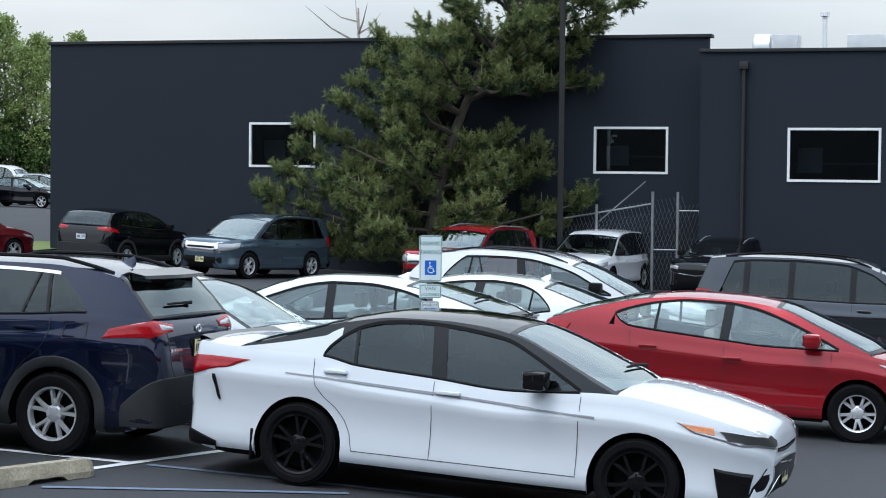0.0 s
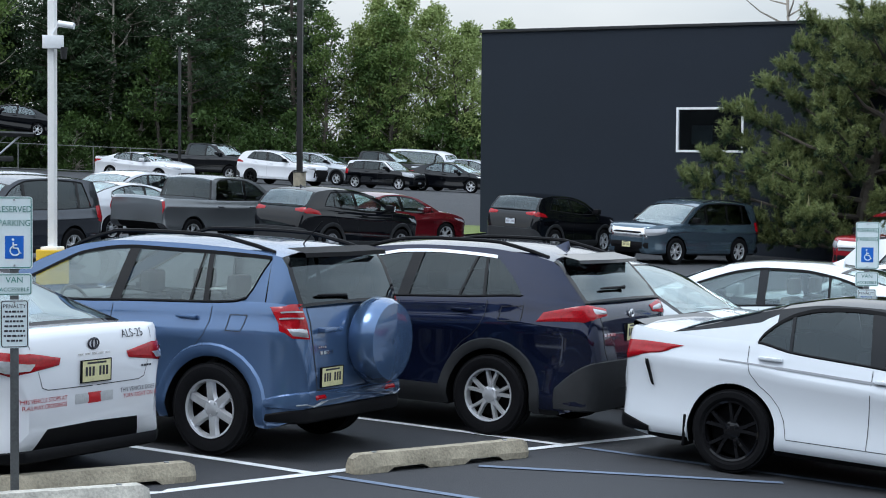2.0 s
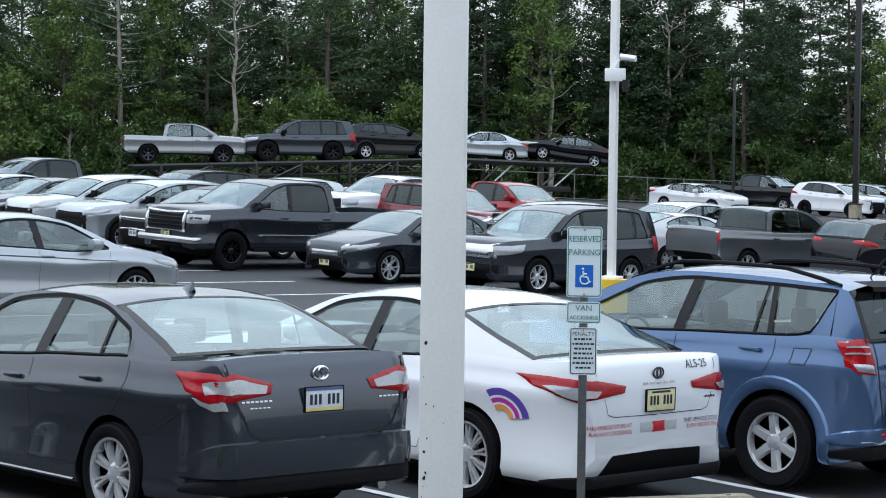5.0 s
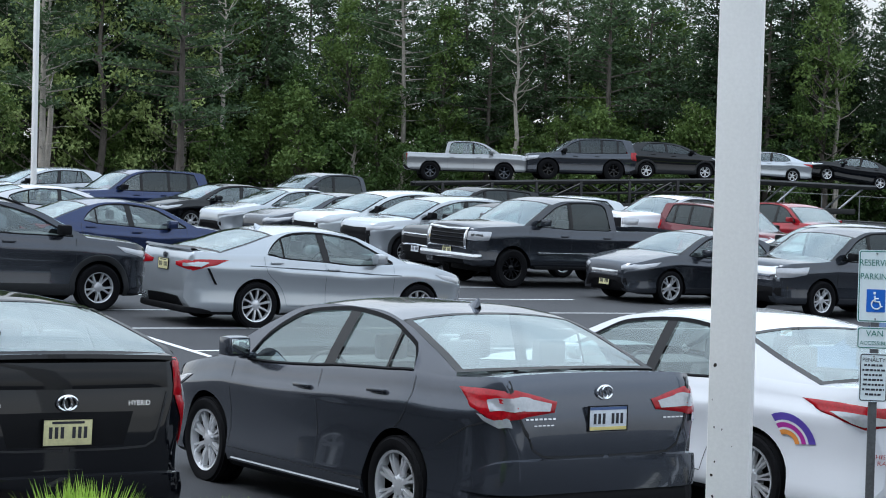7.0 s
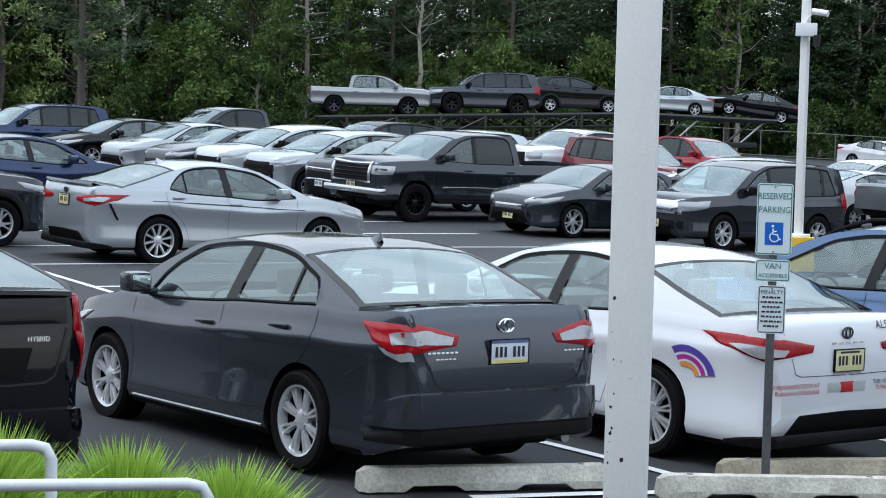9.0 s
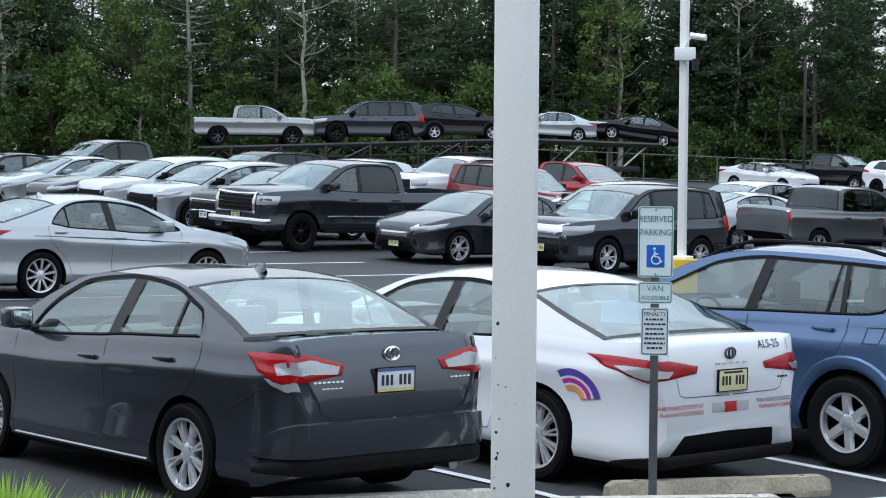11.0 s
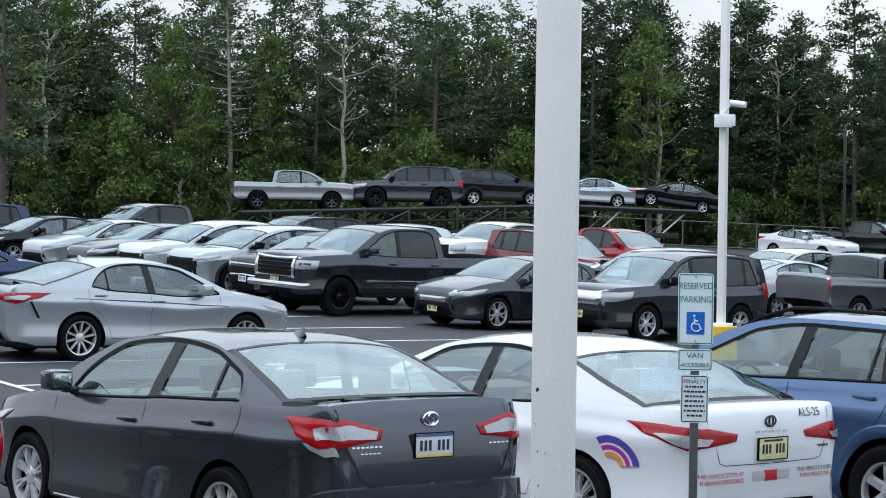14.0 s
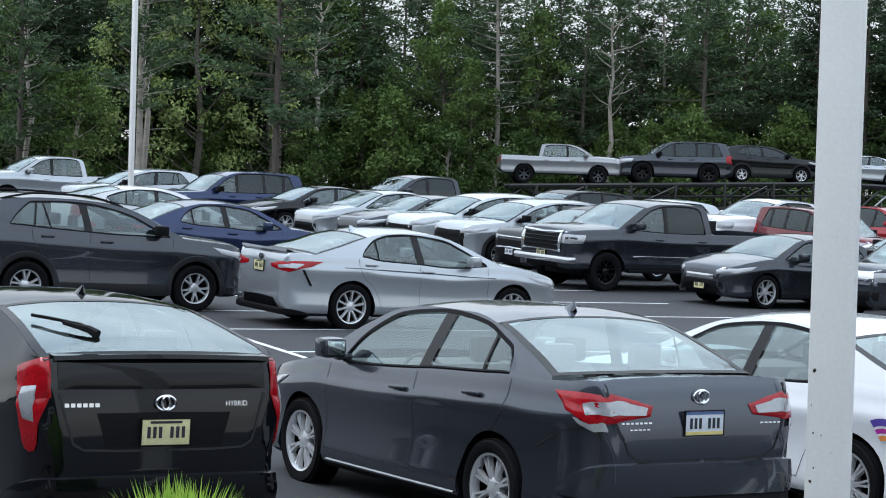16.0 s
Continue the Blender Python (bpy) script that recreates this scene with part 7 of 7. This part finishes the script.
def forest_pine(seed, h, bare, at, label, mat=None, dense=29):
    """A tall pine: straight trunk, dead lower limbs, flat plates of needles above."""
    r = random.Random(seed)
    t = thing("pine_tree", at, label, "tree", "trees along the edge")
    bm = bmesh.new()
    lean = Vector((r.uniform(-0.5, 0.5), r.uniform(-0.5, 0.5), 0))
    tube(bm, [lean * (k / 8) ** 2 + Vector((0, 0, h * k / 8)) for k in range(9)], [0.17 * (1 - k / 8.6) + 0.015 for k in range(9)], 8)
    cl = Cloud()
    z = h * bare
    while z < h:
        u = (z - h * bare) / (h * (1 - bare))
        reach = (0.45 + 3.4 * (1 - u) ** 0.7) * r.uniform(0.55, 1.15) * (0.6 + 0.4 * min(1, u * 5))
        a = r.uniform(0, 2 * math.pi)
        base = lean * (z / h) ** 2 + Vector((0, 0, z))
        d = Vector((math.cos(a), math.sin(a), r.uniform(0.0, 0.35)))
        tube(bm, [base, base + d * reach * 0.5 + Vector((0, 0, -0.05)), base + d * reach], [0.05, 0.03, 0.012], 4, False)
        for k in range(int(12 + reach * dense)):
            s = r.uniform(0.25, 1.0)
            c = base + d * reach * s + Vector((r.gauss(0, 0.30), r.gauss(0, 0.30), r.gauss(0.05, 0.13))) * (0.5 + 0.7 * s)
            q = rvec(r)
            q.z = abs(q.z) * 0.6 + 0.1
            cl.quad(c, q * r.uniform(0.22, 0.46), q.cross(rvec(r)).normalized(), r.uniform(0.05, 0.10))
        z += r.uniform(0.10, 0.28)
    for k in range(9):
        z = h * r.uniform(0.12, max(0.2, bare))
        a = r.uniform(0, 6.28)
        b0 = Vector((0, 0, z))
        tube(bm, [b0, b0 + Vector((math.cos(a), math.sin(a), 0.1)) * r.uniform(0.5, 1.6)], [0.035, 0.008], 4, False)
    part("trunk", bm, BARK if seed % 2 else PALEBARK, t)
    cl.make("crown", mat or NEEDLE, t)
    return t


def broad_tree(seed, h, w, at, label, mat, low=0.1, name="tree"):
    """A leafy tree: forked limbs and many loose clumps of leaves with gaps."""
    r = random.Random(seed)
    t = thing(name, at, label, "tree", "trees along the edge")
    bm = bmesh.new()
    tube(bm, [(0.15 * math.sin(k * 1.3 + seed), 0.1 * math.cos(k), h * 0.9 * k / 7) for k in range(8)], [0.17 * (1 - k / 7.6) + 0.015 for k in range(8)], 7)
    cl = Cloud()
    for k in range(int(34 + h * 4)):
        u = low + (1 - low) * r.random() ** 0.8
        ring = w * math.sin(math.pi * min(1, 0.16 + 0.84 * u)) ** 0.7 * r.uniform(0.15, 1.0)
        a = r.uniform(0, 6.283)
        c = Vector((ring * math.cos(a), ring * math.sin(a), h * u))
        if k % 2 == 0:
            b0 = Vector((0, 0, max(0.5, c.z - ring * 0.8)))
            tube(bm, [b0, b0.lerp(c, 0.5) + Vector((0, 0, -0.1)), c], [0.05, 0.03, 0.01], 4, False)
        size = r.uniform(0.35, 0.85)
        for _ in range(int(95 * size)):
            o = rvec(r) * size * r.random() ** 0.5
            o.z *= 0.75
            q = rvec(r)
            cl.quad(c + o, q * r.uniform(0.14, 0.26), q.cross(rvec(r)).normalized(), r.uniform(0.06, 0.12))
    part("trunk", bm, PALEBARK if seed % 3 == 0 else BARK, t)
    cl.make("crown", mat, t)
    return t


def bare_tree(seed, h, at, label):
    r = random.Random(seed)
    t = thing("bare_tree", at, label, "tree", "trees along the edge")
    bm = bmesh.new()
    tube(bm, [(0.25 * math.sin(k * 1.1 + seed), 0.1 * math.cos(k * 2), h * k / 9) for k in range(10)], [0.16 * (1 - k / 10) + 0.02 for k in range(10)], 7)
    for k in range(22):
        z = h * r.uniform(0.3, 0.98)
        a = r.uniform(0, 6.28)
        d = Vector((math.cos(a), math.sin(a), r.uniform(0.1, 0.9)))
        b0, l = Vector((0.25 * math.sin(9 * z / h * 1.1 + seed), 0, z)), r.uniform(0.8, 2.4)
        tube(bm, [b0, b0 + d * l * 0.5, b0 + d * l + Vector((0, 0, 0.3))], [0.05, 0.03, 0.006], 4, False)
    part("trunk", bm, PALEBARK, t)
    return t


# the wood along the far edge: line from the far left to behind the building
far = lambda x, y: upright(x, y, 0, -0.1)
pines = [forest_pine(11 + k, (13.8, 14.8, 12.6, 14.2, 15.6)[k], (0.26, 0.34, 0.18, 0.30, 0.22)[k], far(-96 + 9 * k, 60), "tall dark pine at the edge of the wood") for k in range(5)]
deep = [forest_pine(19 + k, (15.2, 14.0, 16.2)[k], (0.14, 0.1, 0.2)[k], far(-52 + 7 * k, 104), "dense dark pine at the edge of the wood", NEEDLE_D, 46) for k in range(3)]
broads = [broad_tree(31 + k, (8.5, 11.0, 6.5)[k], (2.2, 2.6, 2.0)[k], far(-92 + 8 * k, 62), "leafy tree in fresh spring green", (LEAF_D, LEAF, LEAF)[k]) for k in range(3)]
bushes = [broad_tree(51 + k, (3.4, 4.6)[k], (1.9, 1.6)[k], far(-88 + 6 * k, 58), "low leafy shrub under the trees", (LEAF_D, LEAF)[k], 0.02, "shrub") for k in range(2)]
bares = [bare_tree(61 + k, (11, 13)[k], far(-80 + 9 * k, 62), "bare pale-barked tree among the pines") for k in range(2)]
r = random.Random(77)


def edge(u, depth):
    """A point along the wood's edge, u from 0 to 1, so far behind it."""
    a, b, c = Vector((-100, 58)), Vector((-58, 94)), Vector((-8, 122))
    p = a.lerp(b, u * 2) if u < 0.5 else b.lerp(c, u * 2 - 1)
    return p + Vector((-0.6, 0.8)) * depth


for k in range(104):
    u = (k + r.uniform(-0.4, 0.4)) / 104 * 0.785
    p = edge(u, r.choice((1.5, 4.0, 7.5, 12.0)) + r.uniform(-1, 1))
    copy_thing(r.choice(deep if u > 0.54 or u < 0.26 else pines), far(p.x, p.y) @ pose(0, 0, 0, 0, 0, r.uniform(0, 360)) @ Matrix.Scale(r.uniform(0.82, 1.1) * (0.84 if 0.66 < u < 0.76 else 1.0), 4))
for k in range(80):
    u = (k + r.uniform(-0.4, 0.4)) / 80 * 0.82
    p = edge(u, r.uniform(-0.5, 8))
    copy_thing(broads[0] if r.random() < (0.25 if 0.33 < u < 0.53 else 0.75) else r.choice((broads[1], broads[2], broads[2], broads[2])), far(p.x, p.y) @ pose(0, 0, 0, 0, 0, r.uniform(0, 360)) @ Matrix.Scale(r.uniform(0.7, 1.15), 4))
for k in range(90):
    u = (k + r.uniform(-0.4, 0.4)) / 90 * 0.88
    p = edge(u, r.uniform(-1.5, 3))
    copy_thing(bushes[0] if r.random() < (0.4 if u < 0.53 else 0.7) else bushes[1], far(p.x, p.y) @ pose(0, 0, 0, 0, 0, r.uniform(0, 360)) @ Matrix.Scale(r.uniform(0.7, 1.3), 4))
for u in (0.10, 0.13, 0.27, 0.29, 0.44, 0.6, 0.66):
    p = edge(u, r.uniform(-0.5, 1))
    copy_thing(r.choice(bares), far(p.x, p.y) @ pose(0, 0, 0, 0, 0, r.uniform(0, 360)))
fresh = broad_tree(37, 11.0, 2.5, far(*edge(0.80, 2)), "airy leafy tree in pale spring green", LEAF_B)
for k in range(12):
    p = edge(0.79 + 0.0065 * k, r.uniform(-2, 5))
    copy_thing(fresh, far(p.x, p.y) @ pose(0, 0, 0, 0, 0, r.uniform(0, 360)) @ Matrix.Scale(r.uniform(0.78, 1.06), 4))

for x, y, size in ((-79.4, 73.2, 1.3), (-82.6, 71.4, 1.2), (-77.0, 76.6, 1.05)):
    copy_thing(fresh, far(x, y) @ pose(0, 0, 0, 0, 0, 50 * size) @ Matrix.Scale(size, 4))

WIRE = surface("weathered_wire", (0.14, 0.145, 0.14), 0.6, 0.3, scale=8, vary=0.2)
# chain-link fence along the wood
wf = thing("fence", pose(0, 0, 0), "grey chain-link fence along the edge of the wood", "fence")
pts = [edge(0.5 + 0.46 * k / 26, -3.2) for k in range(27)]
for p in pts:
    z = land(p.x, p.y)
    part("fence_post", tube(bmesh.new(), [(p.x, p.y, z), (p.x, p.y, z + 1.5)], 0.035, 6), WIRE, wf)
for dz in (1.45, 0.1):
    part("fence_rail", tube(bmesh.new(), [(p.x, p.y, land(p.x, p.y) + dz) for p in pts], 0.022, 5), WIRE, wf)

# ---- the pine before the building ----
pine = thing("pine_tree", upright(-0.6, 57.6, 0, -0.1), "spreading pine with long needles and pale new shoots", "tree")
r = random.Random(5)
bm = bmesh.new()
trunk = [Vector((0.0, 0, 0)), Vector((0.35, 0, 2.2)), Vector((0.9, 0.1, 4.4)), Vector((1.6, 0.1, 6.2)), Vector((2.6, 0, 8.0)), Vector((3.2, 0, 9.6))]
tube(bm, trunk, [0.2, 0.17, 0.14, 0.11, 0.08, 0.04], 9)
needles, inner = Cloud(), Cloud()


def along(z):
    for a, b in zip(trunk, trunk[1:]):
        if a.z <= z <= b.z:
            return a.lerp(b, (z - a.z) / (b.z - a.z))
    return trunk[-1].copy()


def shoot(p, d, length, cloud, count):
    """A bottlebrush of needles round a twig that turns upwards at its tip."""
    for q in range(count):
        u = r.random()
        c = p + d * length * u + Vector((0, 0, 0.22 * length * u * u))
        w = (d * r.uniform(0.35, 1.0) + rvec(r) * 0.85).normalized()
        side = w.cross(rvec(r)).normalized() * 0.013
        cloud.tri(c - side, c + side, c + w * r.uniform(0.10, 0.19))


# where each bough leaves the trunk, and where its tip is
BOUGHS = [(0.8, -3.2, 0.9), (1.0, -4.2, 1.7), (1.5, -4.6, 2.5), (2.0, -4.1, 3.1), (2.5, -3.5, 3.8), (3.1, -3.2, 4.5), (3.8, -2.3, 5.2), (4.4, -1.7, 5.8), (5.0, -1.3, 6.4), (5.6, -1.1, 7.1), (6.4, 0.2, 7.6), (7.0, 0.9, 8.3), (8.0, 1.7, 9.3),
          (0.8, 2.6, 0.9), (1.2, 3.8, 1.5), (1.6, 4.7, 2.4), (2.2, 3.4, 3.2), (2.8, 3.2, 3.9), (3.4, 2.3, 4.2), (5.4, 3.2, 6.7), (5.8, 4.7, 5.9), (6.2, 4.4, 6.9), (6.8, 4.9, 7.6), (7.6, 6.0, 8.3), (8.2, 6.1, 9.2), (9.0, 4.2, 10.2)]
for z, ex, ez in BOUGHS:
    for turn in (0, r.uniform(35, 70), -r.uniform(35, 70)):
        b0 = along(z)
        k = 1.0 if turn == 0 else r.uniform(0.6, 0.85)
        dx = ex - b0.x
        end = b0 + Vector((dx * math.cos(radians(turn)), abs(dx) * math.sin(radians(turn)) * 0.9, ez - b0.z)) * k
        mid = b0.lerp(end, 0.5) + Vector((0, 0, -0.22))
        tube(bm, [b0, mid, end], [0.08, 0.05, 0.014], 5, False)
        out = Vector((end.x - b0.x, end.y - b0.y, 0)).normalized()
        reach = (end - b0).length
        for i in range(int(4 + reach * 3.9)):
            # a side twig with a tuft of shoots at its end
            u = 1.0 if i < 2 else 1 - 0.82 * r.random() ** 1.2
            c = b0.lerp(mid, u * 2) if u < 0.5 else mid.lerp(end, u * 2 - 1)
            across = Vector((-out.y, out.x, 0)) * r.choice((-1, 1)) * r.uniform(0.2, 1.0)
            d = (out * r.uniform(0.3, 0.9) + across + Vector((0, 0, r.uniform(0.05, 0.6)))).normalized()
            tip = c + d * r.uniform(0.25, 0.75) * (1.15 - 0.5 * u)
            tube(bm, [c, c.lerp(tip, 0.5) + Vector((0, 0, -0.03)), tip], [0.02, 0.014, 0.008], 3, False)
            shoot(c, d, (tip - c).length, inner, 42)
            for j in range(r.randint(4, 6)):
                e = (d * 0.6 + rvec(r) * 0.75 + Vector((0, 0, 0.55))).normalized()
                shoot(tip + rvec(r) * 0.10, e, r.uniform(0.26, 0.44), needles, 62)
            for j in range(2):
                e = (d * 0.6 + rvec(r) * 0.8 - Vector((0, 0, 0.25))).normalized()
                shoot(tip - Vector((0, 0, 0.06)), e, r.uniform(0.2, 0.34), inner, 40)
            if r.random() < 0.12:
                cand = tip + Vector((0, 0, 0.28))
                b3 = bmesh.new()
                tube(b3, [cand, cand + Vector((r.gauss(0, 0.02), r.gauss(0, 0.02), r.uniform(0.18, 0.34)))], [0.022, 0.008], 5)
                part("new_shoot", b3, CANDLE, pine)
part("trunk", bm, BARK, pine)
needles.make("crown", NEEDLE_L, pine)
# inner and drooping shoots are darker: the crown's shade is put into their colour
inner.make("shaded_inner_crown", NEEDLE_D, pine)
bt = copy_thing(bares[0], upright(-3.5, 75, 40, -2.0))
copy_thing(broads[0], upright(4.5, 93, 80) @ Matrix.Scale(1.35, 4))

# ---- planting by the walk ----
KERB = patch("planting_bed", [(-8.4, 3.6), (-3.6, 3.4), (-4.75, 6.6), (-7.2, 7.6)], surface("mulch", (0.05, 0.035, 0.025), 0.95, scale=8, vary=0.4, bump=0.8), 0.05, label="dark mulch bed beside the walk", category="planting bed")


def tussock(seed, x, y, h, w, label):
    r = random.Random(seed)
    t = thing("ornamental_grass", upright(x, y, 0, 0.03), label, "plant", "grass tussocks by the walk")
    cl = Cloud()
    for k in range(5200):
        a, q = r.uniform(0, 6.283), r.random() ** 0.55
        out = Vector((math.cos(a), math.sin(a), 0))
        root = out * q * w * 0.40
        hh = h * (1 - 0.42 * q * q) * r.uniform(0.72, 1.02)
        bend = out * (q * w * r.uniform(0.25, 0.75) + r.uniform(0, 0.05)) + Vector((r.gauss(0, 0.035), r.gauss(0, 0.035), 0))
        droop = hh * 0.16 * q * r.random()
        turn = a + r.uniform(-1, 1)
        s = Vector((-math.sin(turn), math.cos(turn), 0)) * 0.0075
        p1, p2, p3 = root + bend * 0.22 + Vector((0, 0, hh * 0.5)), root + bend * 0.6 + Vector((0, 0, hh * 0.86)), root + bend * 1.1 + Vector((0, 0, hh - droop))
        n = len(cl.v)
        cl.v += [root - s, root + s, p1 + s, p1 - s, p2 + s * 0.7, p2 - s * 0.7, p3]
        cl.f += [(n, n + 1, n + 2, n + 3), (n + 3, n + 2, n + 4, n + 5), (n + 5, n + 4, n + 6)]
    cl.make("blades", BLADE, t)


tussock(1, -5.82, 6.2, 1.0, 0.58, "bright green tussock of ornamental grass")
tussock(2, -5.43, 6.42, 0.95, 0.58, "bright green tussock of ornamental grass")
tussock(3, -5.98, 5.6, 1.12, 0.56, "bright green tussock of ornamental grass")
tussock(4, -5.72, 5.25, 1.2, 0.42, "bright green tussock of ornamental grass")

# handrails of the ramp
for pts, label in (([(-6.7, 3.65), (-5.24, 5.21)], "white painted tubular handrail beyond the planting"), ([(-6.5, 3.4), (-4.57, 5.3)], "white painted tubular handrail of the ramp")):
    (x0, y0), (x1, y1) = pts
    t = thing("handrail", pose(0, 0, 0), label, "handrail", "ramp handrails")
    z = 0.84 if x1 < -5 else 0.77
    bm = bmesh.new()
    tube(bm, [(x0, y0, z), (x1 - 0.05, y1 - 0.05, z), (x1 - 0.015, y1 - 0.015, z - 0.012), (x1, y1, z - 0.05), (x1, y1, land(x1, y1))], 0.022, 12)
    part("top_rail", bm, RAILPAINT, t)
    part("post", tube(bmesh.new(), [(x0, y0, land(x0, y0)), (x0, y0, z)], 0.022, 12), RAILPAINT, t)
    part("lower_rail", tube(bmesh.new(), [(x0, y0, z - 0.42), (x1, y1, z - 0.42)], 0.016, 10), RAILPAINT, t)

# unseen wall added behind the viewer to darken what paint and panes reflect
tagged(part("wall_south", boxed(-140, -14.3, -6, 60, -14, 12), surface("added_dark_wall", (0.05, 0.052, 0.056), 0.6, scale=0.6, vary=0.2)), "plain grey wall added unseen behind the viewer", "wall", kind="structure")

# a traffic cone by the lamp pole
cone = thing("traffic_cone", upright(-12.9, 25.2), "orange traffic cone on the asphalt", "traffic cone")
ORANGE_P = surface("cone_orange", (0.75, 0.11, 0.02), 0.5, scale=8, vary=0.12)
bm = bmesh.new()
tube(bm, [(0, 0, 0.03), (0, 0, 0.71)], [0.13, 0.025], 20)
part("cone_body", bm, ORANGE_P, cone)
part("base", boxed(-0.18, -0.18, 0, 0.18, 0.18, 0.03, 0.01), ORANGE_P, cone)
part("reflective_band", tube(bmesh.new(), [(0, 0, 0.36), (0, 0, 0.48)], [0.085, 0.066], 20, False), WHITE, cone)
